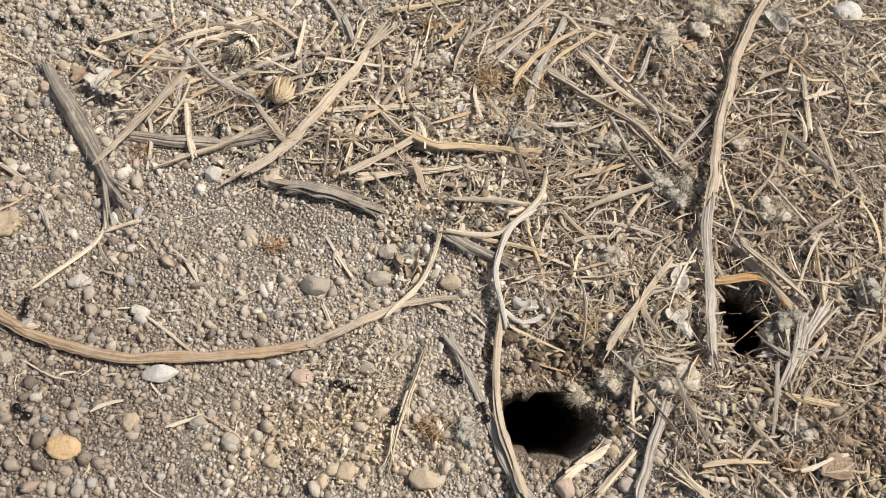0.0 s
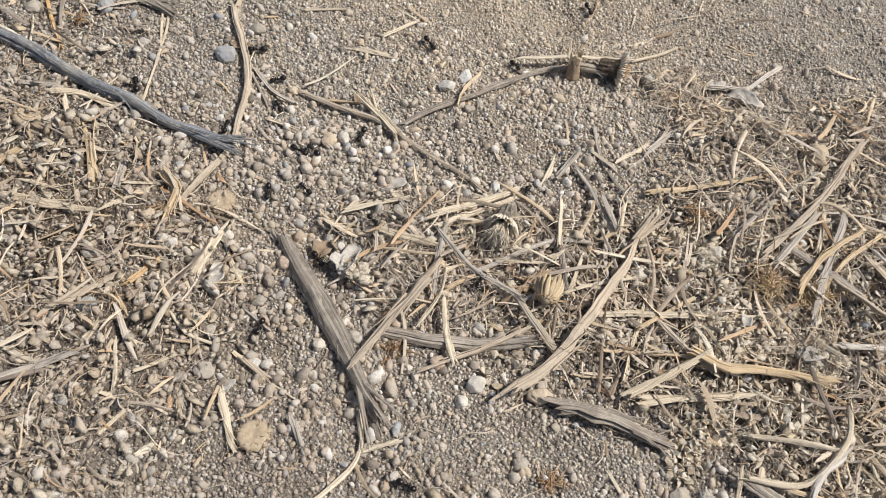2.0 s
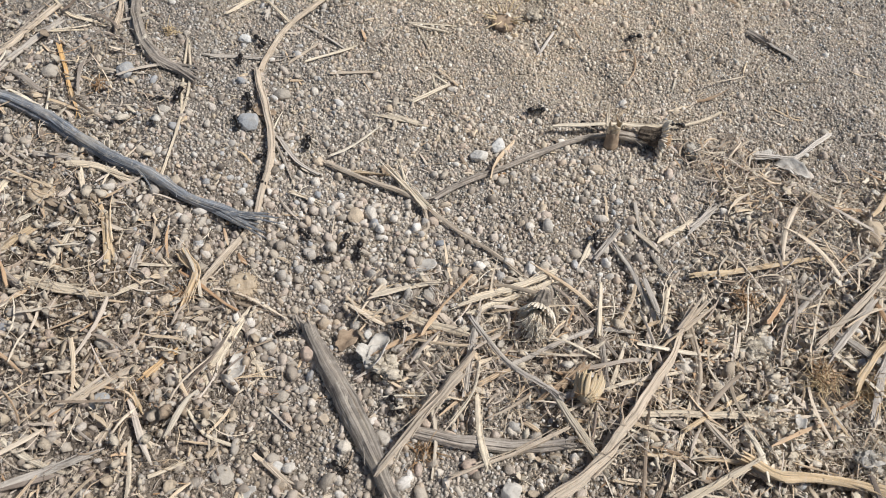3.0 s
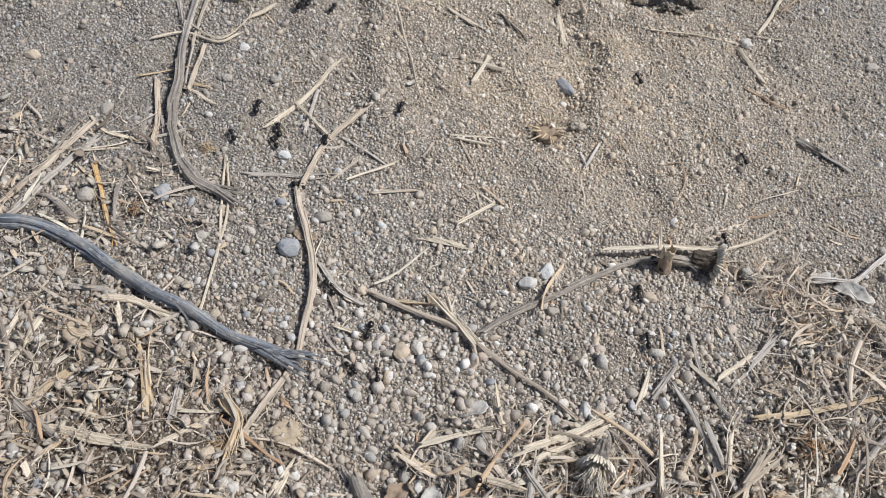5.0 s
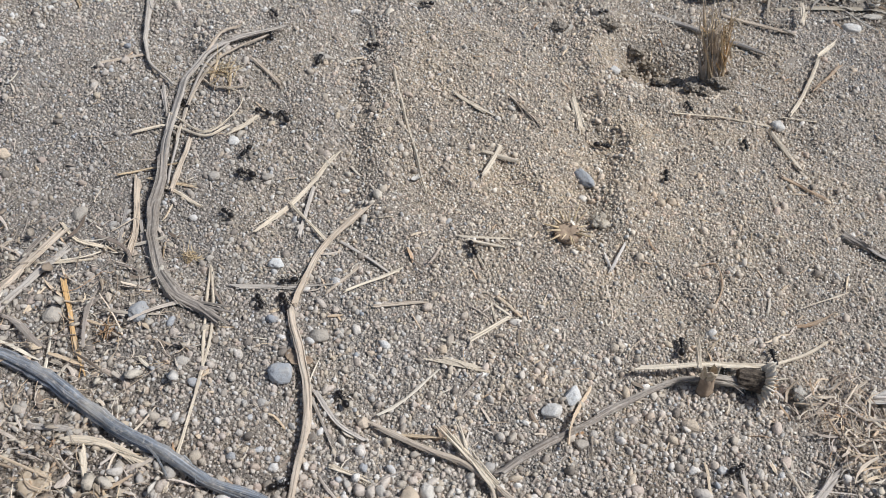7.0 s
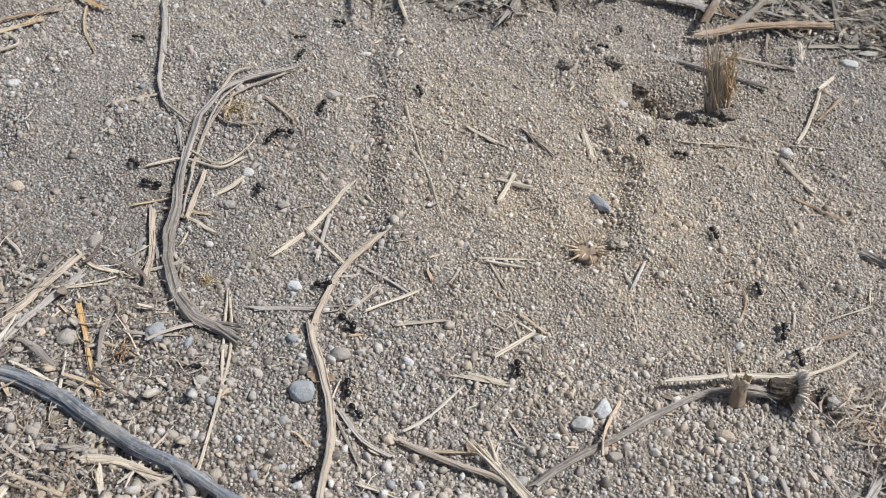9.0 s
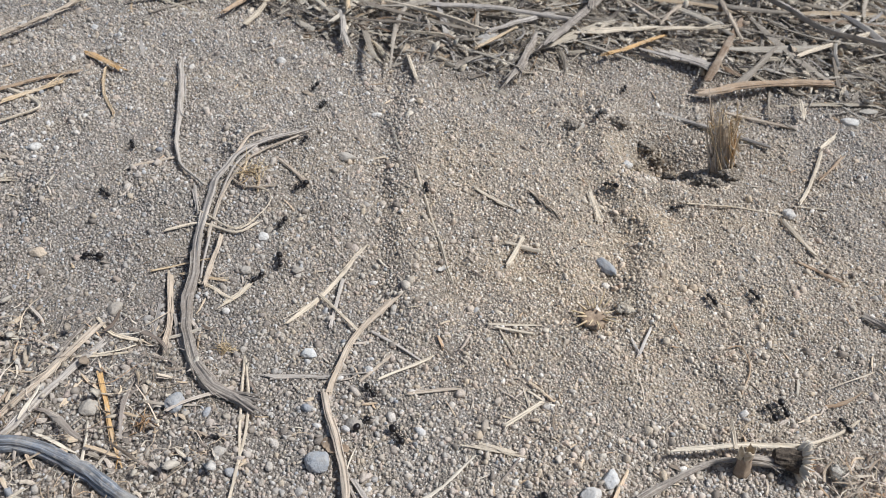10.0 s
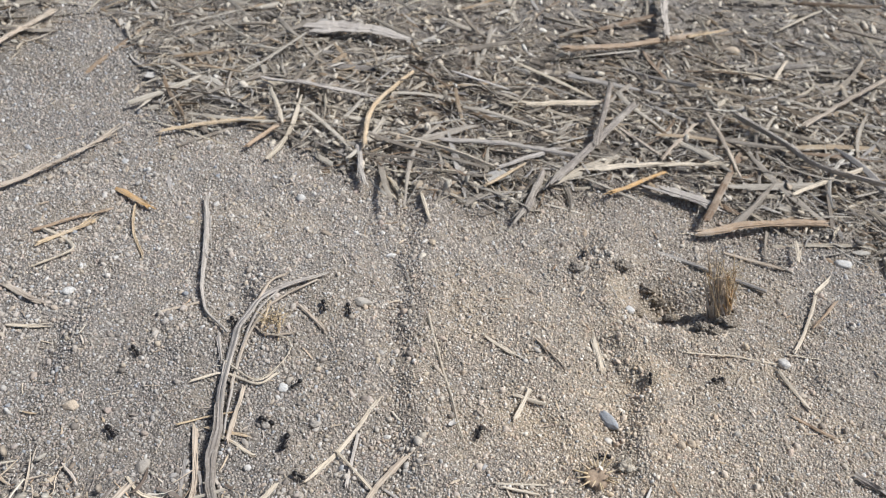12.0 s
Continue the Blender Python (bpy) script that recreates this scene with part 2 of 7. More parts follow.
def value_noise(x, y):
    xi, yi = np.floor(x).astype(int), np.floor(y).astype(int)
    fx, fy = x - xi, y - yi
    fx, fy = fx * fx * (3 - 2 * fx), fy * fy * (3 - 2 * fy)
    a, b = _lat[xi % 256, yi % 256], _lat[(xi + 1) % 256, yi % 256]
    c, d = _lat[xi % 256, (yi + 1) % 256], _lat[(xi + 1) % 256, (yi + 1) % 256]
    return (a * (1 - fx) + b * fx) * (1 - fy) + (c * (1 - fx) + d * fx) * fy - 0.5


def fbm(x, y, size, octaves=4, seed=0.0):
    total, amp = 0.0, 1.0
    for k in range(octaves):
        total = total + amp * value_noise(x / size + 17.3 * k + seed, y / size + 9.1 * k - seed)
        size, amp = size * 0.5, amp * 0.5
    return total


def ease(v, lo, hi):
    v = np.clip((v - lo) / (hi - lo), 0, 1)
    return v * v * (3 - 2 * v)


def inside(x, y, poly, soft=8.0):
    """1 inside a polygon, 0 outside, fading over some millimetres."""
    hit = np.zeros(np.shape(x), bool)
    near = np.full(np.shape(x), 1e9)
    for (ax, ay), (bx, by) in zip(poly, poly[1:] + poly[:1]):
        cross = ((ay > y) != (by > y)) & (x < (bx - ax) * (y - ay) / ((by - ay) or 1e-9) + ax)
        hit ^= cross
        s = np.clip(((x - ax) * (bx - ax) + (y - ay) * (by - ay)) / ((bx - ax) ** 2 + (by - ay) ** 2), 0, 1)
        near = np.minimum(near, np.hypot(x - ax - s * (bx - ax), y - ay - s * (by - ay)))
    return np.clip(0.5 + np.where(hit, near, -near) / (2 * soft), 0, 1)


NEST_LITTER = [(-118, 250), (-76, 264), (-31, 252), (0, 270), (22, 312), (93, 338), (300, 350), (300, 60), (140, 70), (90, 78), (76, 118), (44, 132), (37, 160), (3, 178), (-30, 198), (-55, 212), (-100, 212)]
CHIP_LITTER = [(-330, 300), (-262, 288), (-205, 283), (-160, 246), (-143, 200), (-150, 165), (-175, 140), (-300, 140)]
FAR_STRAW = [(-333, 618), (-274, 622), (-201, 580), (-115, 568), (-66, 590), (-20, 609), (14, 578), (91, 551), (160, 505), (600, 470), (900, 2200), (-900, 2200), (-520, 900), (-367, 690)]
SIDE_STRAW = [(-700, 660), (-462, 672), (-448, 720), (-470, 800), (-500, 1000), (-900, 1000)]


LEFT_CRUMBS = [(-330, 300), (-330, 372), (-285, 372), (-214, 360), (-205, 318), (-232, 288)]


def litter(x, y):
    return np.maximum(inside(x, y, NEST_LITTER), np.maximum(0.85 * inside(x, y, CHIP_LITTER, 14), 0.6 * inside(x, y, LEFT_CRUMBS, 16)))


def far_litter(x, y):
    return np.maximum(inside(x, y, FAR_STRAW, 10), inside(x, y, SIDE_STRAW, 20))


def pit(x, y, cx, cy, rx, ry, depth, wall=0.45):
    r = np.hypot((x - cx) / rx, (y - cy) / ry) + 0.25 * value_noise(x / 6.0, y / 6.0 + cx)
    return -depth * (1 - ease(r, 1 - wall, 1.12))


FURROWS = ((-157, 0.07, 3.8, 340, 600), (-58, 0.04, 4.4, 400, 590), (-235, 0.10, 3.2, 380, 620), (-315, 0.03, 3.0, 400, 600))


def height(x, y):
    """Ground height in millimetres."""
    x, y = np.asarray(x, float), np.asarray(y, float)
    near = np.exp(-((x + 100) ** 2 + (y - 400) ** 2) / 900.0 ** 2)
    h = 3.6 * fbm(x, y, 70, 3) + 2.8 * fbm(x, y, 20, 3, 3.0) * near + 1.0 * fbm(x, y, 6, 2, 5.0) * near
    # shallow raked furrows that run away from the nest
    for fx, slope, deep, y0, y1 in FURROWS:
        d = x - (fx - slope * (y - 450)) - 11 * value_noise(y / 34.0, y * 0 + fx) - 5 * value_noise(y / 11.0, y * 0 - fx)
        gate = ease(y, y0 - 30, y0 + 30) * (1 - ease(y, y1 - 30, y1 + 30))
        h = h + gate * (0.55 + 0.9 * value_noise(y / 40.0, x * 0 + fx * 3)) * deep * (np.exp(-((d - 8) / 9.0) ** 2) - np.exp(-((d + 7) / 8.0) ** 2))
    h = h + 2.5 * litter(x, y) + 3.0 * far_litter(x, y)
    # hollow round the nest entrances, and the entrances
    h = h - 6.0 * np.exp(-(((x - 60) / 30) ** 2 + ((y - 108) / 24) ** 2)) - 5.0 * np.exp(-(((x - 122) / 18) ** 2 + ((y - 138) / 24) ** 2))
    h = h + pit(x, y, 53, 98.5, 14.0, 10.3, 150, 0.2) + pit(x, y, 123, 135, 6.0, 13, 120, 0.3)
    # hollow beside the cut stump, with a heaped rim on its near side
    h = h - 14.0 * np.exp(-(((x + 36) / 17) ** 2 + ((y - 509) / 15) ** 2)) + 6.0 * np.exp(-(((x + 62) / 9) ** 2 + ((y - 512) / 24) ** 2)) + 4.0 * np.exp(-(((x + 44) / 20) ** 2 + ((y - 478) / 9) ** 2)) + 3.0 * np.exp(-(((x + 4) / 12) ** 2 + ((y - 492) / 10) ** 2))
    return h


# the lie of the land on the raster of the ground's mesh, for quick look-ups
STEP = 2.4
_gx, _gy = np.arange(-700, 402, STEP), np.arange(40.6, 1102, STEP)
_raster = height(*np.meshgrid(_gx, _gy))
_cover = litter(*np.meshgrid(_gx, _gy)) + 1.4 * far_litter(*np.meshgrid(_gx, _gy))


def look_up(raster, x, y):
    u = np.clip((np.asarray(x, float) - _gx[0]) / STEP, 0, len(_gx) - 1.001)
    v = np.clip((np.asarray(y, float) - _gy[0]) / STEP, 0, len(_gy) - 1.001)
    i, k = u.astype(int), v.astype(int)
    u, v = u - i, v - k
    return (raster[k, i] * (1 - u) + raster[k, i + 1] * u) * (1 - v) + (raster[k + 1, i] * (1 - u) + raster[k + 1, i + 1] * u) * v


def ground_at(x, y):
    return look_up(_raster, x, y)


def top(x, y):
    return float(look_up(_raster, x, y))


def spaced(lo, hi, step, far):
    """Even steps over the part that is seen, then ever wider ones out to the horizon."""
    core = list(np.arange(lo, hi + step, step))
    grow = [step * 1.35 ** k for k in range(1, 60)]
    out = np.cumsum(grow)
    out = out[out < far]
    return np.array([lo - v for v in out[::-1]] + core + [core[-1] + v for v in out])


def link_mesh(name, verts, faces, mat, parent=None, uv=None, smooth=True):
    """One mesh object from arrays: verts in metres, faces all with the same number of corners or a list of such arrays."""
    me = bpy.data.meshes.new(name)
    faces = faces if isinstance(faces, list) else [faces]
    idx = np.concatenate([f.ravel() for f in faces]).astype(np.int32)
    counts = np.concatenate([np.full(len(f), f.shape[1]) for f in faces])
    starts = np.concatenate([[0], np.cumsum(counts)[:-1]]).astype(np.int32)
    me.vertices.add(len(verts))
    me.vertices.foreach_set("co", np.asarray(verts, np.float32).ravel())
    me.loops.add(len(idx))
    me.loops.foreach_set("vertex_index", idx)
    me.polygons.add(len(counts))
    me.polygons.foreach_set("loop_start", starts)
    me.polygons.foreach_set("use_smooth", np.full(len(counts), smooth))
    if uv is not None:
        layer = me.uv_layers.new(name="UVMap")
        layer.data.foreach_set("uv", np.asarray(uv, np.float32)[idx].ravel())
    me.update(calc_edges=True)
    me.materials.append(mat)
    ob = new(name, me)
    if parent is not None:
        ob.parent = parent
    return ob


def build_ground():
    xs, ys = spaced(-520, 240, STEP, 40000), spaced(55, 960, STEP, 40000)
    gx, gy = np.meshgrid(xs, ys)
    z = height(gx, gy)
    # the nest shafts slant away under the soil
    deep = np.maximum(0, -z - 9)
    slant = 0.12 + 0.5 * ease(gx, 95, 105)
    v = np.stack([gx + slant * deep, gy + 0.4 * deep, z], -1).reshape(-1, 3) * MM
    n, k = len(xs), len(ys)
    i = (np.arange(k - 1)[:, None] * n + np.arange(n - 1)[None, :]).ravel()
    f = np.stack([i, i + 1, i + n + 1, i + n], -1)
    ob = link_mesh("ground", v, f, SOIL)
    tagged(ob, "dry sandy grey-tan soil with nest holes", "ground", kind="structure")
    return ob


ground = build_ground()


# ---- gravel ----
def ico(level):
    """A ball of triangles; level 0 is the coarsest, for grains of sand."""
    if level == 0:
        v = np.array([(1, 0, 0), (-1, 0, 0), (0, 1, 0), (0, -1, 0), (0, 0, 1), (0, 0, -1)], float)
        f = np.array([(0, 2, 4), (2, 1, 4), (1, 3, 4), (3, 0, 4), (2, 0, 5), (1, 2, 5), (3, 1, 5), (0, 3, 5)])
        return v, f
    bm = bmesh.new()
    bmesh.ops.create_icosphere(bm, subdivisions=level, radius=1.0)
    v = np.array([p.co[:] for p in bm.verts])
    f = np.array([[p.index for p in q.verts] for q in bm.faces])
    bm.free()
    return v, f


def turns(rs, n):
    """n random rotation matrices."""
    q = rs.randn(n, 4)
    q /= np.linalg.norm(q, axis=1)[:, None]
    w, x, y, z = q.T
    return np.stack([1 - 2 * (y * y + z * z), 2 * (x * y - z * w), 2 * (x * z + y * w), 2 * (x * y + z * w), 1 - 2 * (x * x + z * z), 2 * (y * z - x * w), 2 * (x * z - y * w), 2 * (y * z + x * w), 1 - 2 * (x * x + y * y)], -1).reshape(n, 3, 3)


def scatter_pebbles(rs, x, y, size, level, sink=0.25):
    base, tri = ico(level)
    n = len(x)
    stretch = size[:, None] * 0.5 * np.stack([rs.uniform(0.95, 1.55, n), rs.uniform(0.75, 1.1, n), rs.uniform(0.55, 0.95, n)], -1)
    lump = 1 + (0.13 if level < 2 else 0.12) * rs.randn(n, len(base), 1).clip(-2, 2)
    v = base[None] * lump * stretch[:, None, :]
    v = np.einsum("nij,nkj->nki", turns(rs, n), v)
    z = ground_at(x, y) + size * (0.5 - sink) * rs.uniform(0.3, 1.1, n)
    v += np.stack([x, y, z], -1)[:, None, :]
    f = tri[None] + (np.arange(n) * len(base))[:, None, None]
    return v.reshape(-1, 3) * MM, f.reshape(-1, 3)


def jittered(rs, x0, x1, y0, y1, cell):
    gx, gy = np.meshgrid(np.arange(x0, x1, cell), np.arange(y0, y1, cell))
    x, y = gx.ravel() + rs.uniform(-0.5, 0.5, gx.size) * cell, gy.ravel() + rs.uniform(-0.5, 0.5, gx.size) * cell
    return x, y


def seen_plan(x, y):
    """The stretch of plan that is worth gravel: a strip that widens away from the nest."""
    lo = np.interp(y, [60, 180, 330, 480, 640, 800], [-140, -245, -330, -430, -530, -560])
    hi = np.interp(y, [60, 300, 400, 620, 800], [190, 240, 120, 150, 170])
    return (x > lo) & (x < hi)


def furrow_line(x, y):
    """1 along the beds of the furrows, where pebbles have gathered."""
    near = np.zeros(np.shape(x))
    for fx, slope, _, y0, y1 in FURROWS:
        d = x - (fx - slope * (y - 450)) + 4
        near = np.maximum(near, np.exp(-(d / 13.0) ** 2) * ease(y, y0 - 20, y0 + 30) * (1 - ease(y, y1 - 20, y1 + 20)))
    return near


def pebbliness(x, y):
    """Share of the ground that coarse pebbles cover; the trodden sand between the furrows has few."""
    patch = fbm(x, y, 38, 3, 11.0)
    near = np.clip(0.8 + 1.1 * patch, 0.1, 1)
    path = np.clip(0.02 + 0.22 * patch, 0.008, 1) + 0.3 * furrow_line(x, y)
    left = np.clip(0.24 + 1.0 * patch, 0.04, 1)
    side = ease(-x + 70 * fbm(x, y, 45, 3, 23.0), 110, 200)
    path = path + side * np.maximum(left * (1 - ease(y, 420, 520) * 0.4) - path, 0)
    # bare crumbly sand before the nest
    bare = np.exp(-(((x + 35) / 60) ** 2 + ((y - 168) / 22) ** 2)) * 0.6
    return np.clip((near * (1 - bare)) * (1 - ease(y, 310, 365)) + path * ease(y, 310, 365), 0.02, 1.0)


def scatter_grains(rs, x, y, size):
    """Coarse grains of sand, packed side by side: low faceted domes, their feet in the soil."""
    n = len(x)
    k = np.arange(4) * np.pi / 2
    base = np.concatenate([np.stack([np.cos(k), np.sin(k), 0 * k - 0.35], -1), np.stack([0.74 * np.cos(k + 0.78), 0.74 * np.sin(k + 0.78), 0 * k + 0.62], -1)])
    v = base[None] * (1 + 0.2 * rs.randn(n, 8, 1).clip(-1.6, 1.6))
    v = v * (0.5 * size[:, None] * np.stack([rs.uniform(0.9, 1.35, n), rs.uniform(0.75, 1.1, n), rs.uniform(0.7, 1.15, n)], -1))[:, None, :]
    a = rs.uniform(0, 2 * np.pi, n)[:, None]
    c, d = np.cos(a), np.sin(a)
    lean = rs.randn(2, n, 1) * 0.22
    px, py = v[..., 0] * c - v[..., 1] * d, v[..., 0] * d + v[..., 1] * c
    pz = v[..., 2] + lean[0] * px + lean[1] * py
    z = ground_at(x, y) + size * rs.uniform(-0.15, 0.34, n)
    v = np.stack([px + x[:, None], py + y[:, None], pz + z[:, None]], -1)
    side = np.array([t for i in range(4) for t in ((i, (i + 1) % 4, 4 + i), ((i + 1) % 4, 4 + (i + 1) % 4, 4 + i))])
    o = (np.arange(n) * 8)[:, None, None]
    return v.reshape(-1, 3) * MM, [(side[None] + o).reshape(-1, 3), (np.arange(4, 8)[None, None] + o).reshape(-1, 4)]


def build_gravel():
    rs = np.random.RandomState(21)
    parts = []
    for cell, lo, hi, keep, level, y1 in ((4.2, 2.0, 3.7, 0.75, 2, 640), (2.25, 1.2, 2.5, 1.0, 1, 650)):
        n = int(800 * (y1 - 65) / cell ** 2)
        x, y = rs.uniform(-560, 240, n), rs.uniform(65, y1, n)
        ok = seen_plan(x, y) & (rs.rand(len(x)) < keep * (pebbliness(x, y) if lo > 2 else 0.15 + 0.7 * pebbliness(x, y))) & (top_slope(x, y) < 1.2)
        ok &= rs.rand(len(x)) > 0.45 * litter(x, y) + 0.9 * far_litter(x, y)
        x, y = x[ok], y[ok]
        v, f = scatter_pebbles(rs, x, y, lo + (hi - lo) * rs.rand(len(x)) ** 2.2, level, 0.39)
        parts.append((v, [f]))
    x, y = jittered(rs, -320, 240, 68, 310, 4.1)
    heap = np.clip(0.42 + 1.1 * fbm(x, y, 30, 3, 61.0), 0.03, 0.8) * np.where(x < -90, 1.0, 0.55) * (1 - ease(y, 270, 310))
    ok = seen_plan(x, y) & (rs.rand(len(x)) < heap) & (top_slope(x, y) < 1.0)
    x, y = x[ok], y[ok]
    v, f = scatter_pebbles(rs, x, y, 2.1 + 2.5 * rs.rand(len(x)) ** 1.7, 2, 0.28)
    parts.append((v, [f]))
    for cell, lo, hi, y0, y1 in ((1.2, 0.6, 1.5, 65, 430), (1.35, 0.6, 1.6, 430, 640), (2.1, 1.0, 2.3, 640, 780)):
        x, y = jittered(rs, -560, 240, y0, y1, cell)
        ok = seen_plan(x, y) & ((y < 640) | (x < -300)) & (top_slope(x, y) < 1.4) & (rs.rand(len(x)) > 0.7 * litter(x, y) + 0.97 * far_litter(x, y))
        x, y = x[ok], y[ok]
        parts.append(scatter_grains(rs, x, y, lo + (hi - lo) * rs.rand(len(x)) ** 1.5))
    off, vs, fs = 0, [], []
    for v, f in parts:
        vs.append(v)
        fs += [g + off for g in f]
        off += len(v)
    ob = link_mesh("gravel", np.concatenate(vs), fs, GRIT)
    tagged(ob, "fine rounded grey-tan gravel strewn over sandy soil", "gravel", kind="stuff")


def top_slope(x, y):
    return np.hypot(ground_at(x + 1.5, y) - ground_at(x - 1.5, y), ground_at(x, y + 1.5) - ground_at(x, y - 1.5)) / 3.0


build_gravel()


# ---- loose straw litter, too much to count ----
def scatter_straw(rs, x, y, length, width, lift, tilt, turn=None, bend=0.05, rings=5, sides=6):
    """Torn flat slivers of straw: each leans about its own length, narrows unevenly to its ends and bows."""
    n = len(x)
    a = rs.uniform(0, 2 * np.pi, n) if turn is None else turn
    s = np.linspace(-0.5, 0.5, rings)
    b = rs.randn(n) * bend
    hook = rs.randn(n) * bend
    dx, dy = np.cos(a), np.sin(a)
    along = s[None] * length[:, None]
    side = length[:, None] * (b[:, None] * (4 * s[None] ** 2 - 0.5) + hook[:, None] * 4 * s[None] ** 3)
    cx, cy = x[:, None] + along * dx[:, None] - side * dy[:, None], y[:, None] + along * dy[:, None] + side * dx[:, None]
    ends = [ground_at(x + k * 0.5 * length * dx, y + k * 0.5 * length * dy) for k in (-1, 0, 1)]
    base = np.maximum(ends[1], 0.5 * (ends[0] + ends[2]))
    base = np.where(base - ends[1] > 6, ends[1], base)
    cz = base[:, None] + 0.75 * (np.clip(ends[2] - ends[0], -8, 8))[:, None] * s[None] + lift[:, None] + tilt[:, None] * along
    cz = cz + (rs.randn(n) * bend * 0.5)[:, None] * length[:, None] * (0.5 - 4 * s[None] ** 2).clip(-0.5, 0.5) * 0.5
    t = np.linspace(0, 2 * np.pi, sides, endpoint=False)
    tips = rs.uniform(0.12, 1.0, (2, n, 1))
    taper = 1 - (1 - tips[0]) * np.clip(-2 * s[None], 0, 1) ** 2.5 - (1 - tips[1]) * np.clip(2 * s[None], 0, 1) ** 2.5
    taper = taper * (1 + 0.13 * rs.randn(n, rings))
    flat = rs.uniform(0.12, 0.5, n)
    r = 0.5 * width[:, None] * taper
    wob = 1 + 0.16 * rs.randn(n, 1, sides) + 0.06 * rs.randn(n, rings, sides)
    u, w = r[..., None] * np.cos(t) * wob, r[..., None] * np.sin(t) * flat[:, None, None] * wob
    roll = (rs.randn(n) * 0.5)[:, None] + (rs.randn(n) * 0.5)[:, None] * s[None]
    cr, sr = np.cos(roll)[..., None], np.sin(roll)[..., None]
    ox, oz = u * cr - w * sr, u * sr + w * cr
    jag = 0.8 * rs.uniform(-1, 1, (n, rings, sides)) * r[..., None] * (np.abs(s) > 0.49)[None, :, None]
    px = cx[..., None] - ox * dy[:, None, None] + jag * dx[:, None, None]
    py = cy[..., None] + ox * dx[:, None, None] + jag * dy[:, None, None]
    pz = cz[..., None] + oz
    v = np.stack([px, py, pz], -1)
    uv = np.empty((n, rings, sides, 2))
    uv[..., 0] = (t / (2 * np.pi))[None, None] * width[:, None, None] * 3 * MM
    uv[..., 1] = along[..., None] * MM
    q = []
    for i in range(rings - 1):
        for k in range(sides):
            k2 = (k + 1) % sides
            q.append((i * sides + k, i * sides + k2, (i + 1) * sides + k2, (i + 1) * sides + k))
    q = np.array(q)
    cap = np.array([list(range(sides))[::-1], [(rings - 1) * sides + k for k in range(sides)]])
    o = (np.arange(n) * rings * sides)[:, None, None]
    return v.reshape(-1, 3) * MM, [(q[None] + o).reshape(-1, 4), (cap[None] + o).reshape(-1, sides)], uv.reshape(-1, 2)


def scatter_husks(rs, x, y, size, lift):
    """Thin curled husk flakes with torn outlines, lying every way."""
    base, tri = ico(1)
    n = len(x)
    v = base[None] * (1 + 0.16 * rs.randn(n, len(base), 1))
    v = v * (size[:, None] * 0.5 * np.stack([rs.uniform(0.9, 1.6, n), rs.uniform(0.5, 0.9, n), rs.uniform(0.10, 0.22, n)], -1))[:, None, :]
    v[..., 2] += rs.uniform(-0.5, 0.9, n)[:, None] * v[..., 1] ** 2 / size[:, None] * 2.2
    a, b, c = rs.uniform(0, 6.28, n), rs.randn(n) * 0.45, rs.randn(n) * 0.45
    z, o = np.zeros(n), np.ones(n)
    rz = np.stack([np.cos(a), -np.sin(a), z, np.sin(a), np.cos(a), z, z, z, o], -1).reshape(n, 3, 3)
    rx = np.stack([o, z, z, z, np.cos(b), -np.sin(b), z, np.sin(b), np.cos(b)], -1).reshape(n, 3, 3)
    ry = np.stack([np.cos(c), z, np.sin(c), z, o, z, -np.sin(c), z, np.cos(c)], -1).reshape(n, 3, 3)
    v = np.einsum("nij,nkj->nki", rz @ rx @ ry, v)
    v += np.stack([x, y, ground_at(x, y) + lift + 0.12 * size], -1)[:, None, :]
    return v.reshape(-1, 3) * MM, (tri[None] + (np.arange(n) * len(base))[:, None, None]).reshape(-1, 3)


def joined(name, pieces, mat, label, category):
    off, vs, fs, us = 0, [], [], []
    for v, f, u in pieces:
        vs.append(v), us.append(u)
        fs += [g + off for g in f]
        off += len(v)
    ob = link_mesh(name, np.concatenate(vs), fs, mat, uv=np.concatenate(us), smooth=False)
    return tagged(ob, label, category, kind="stuff")


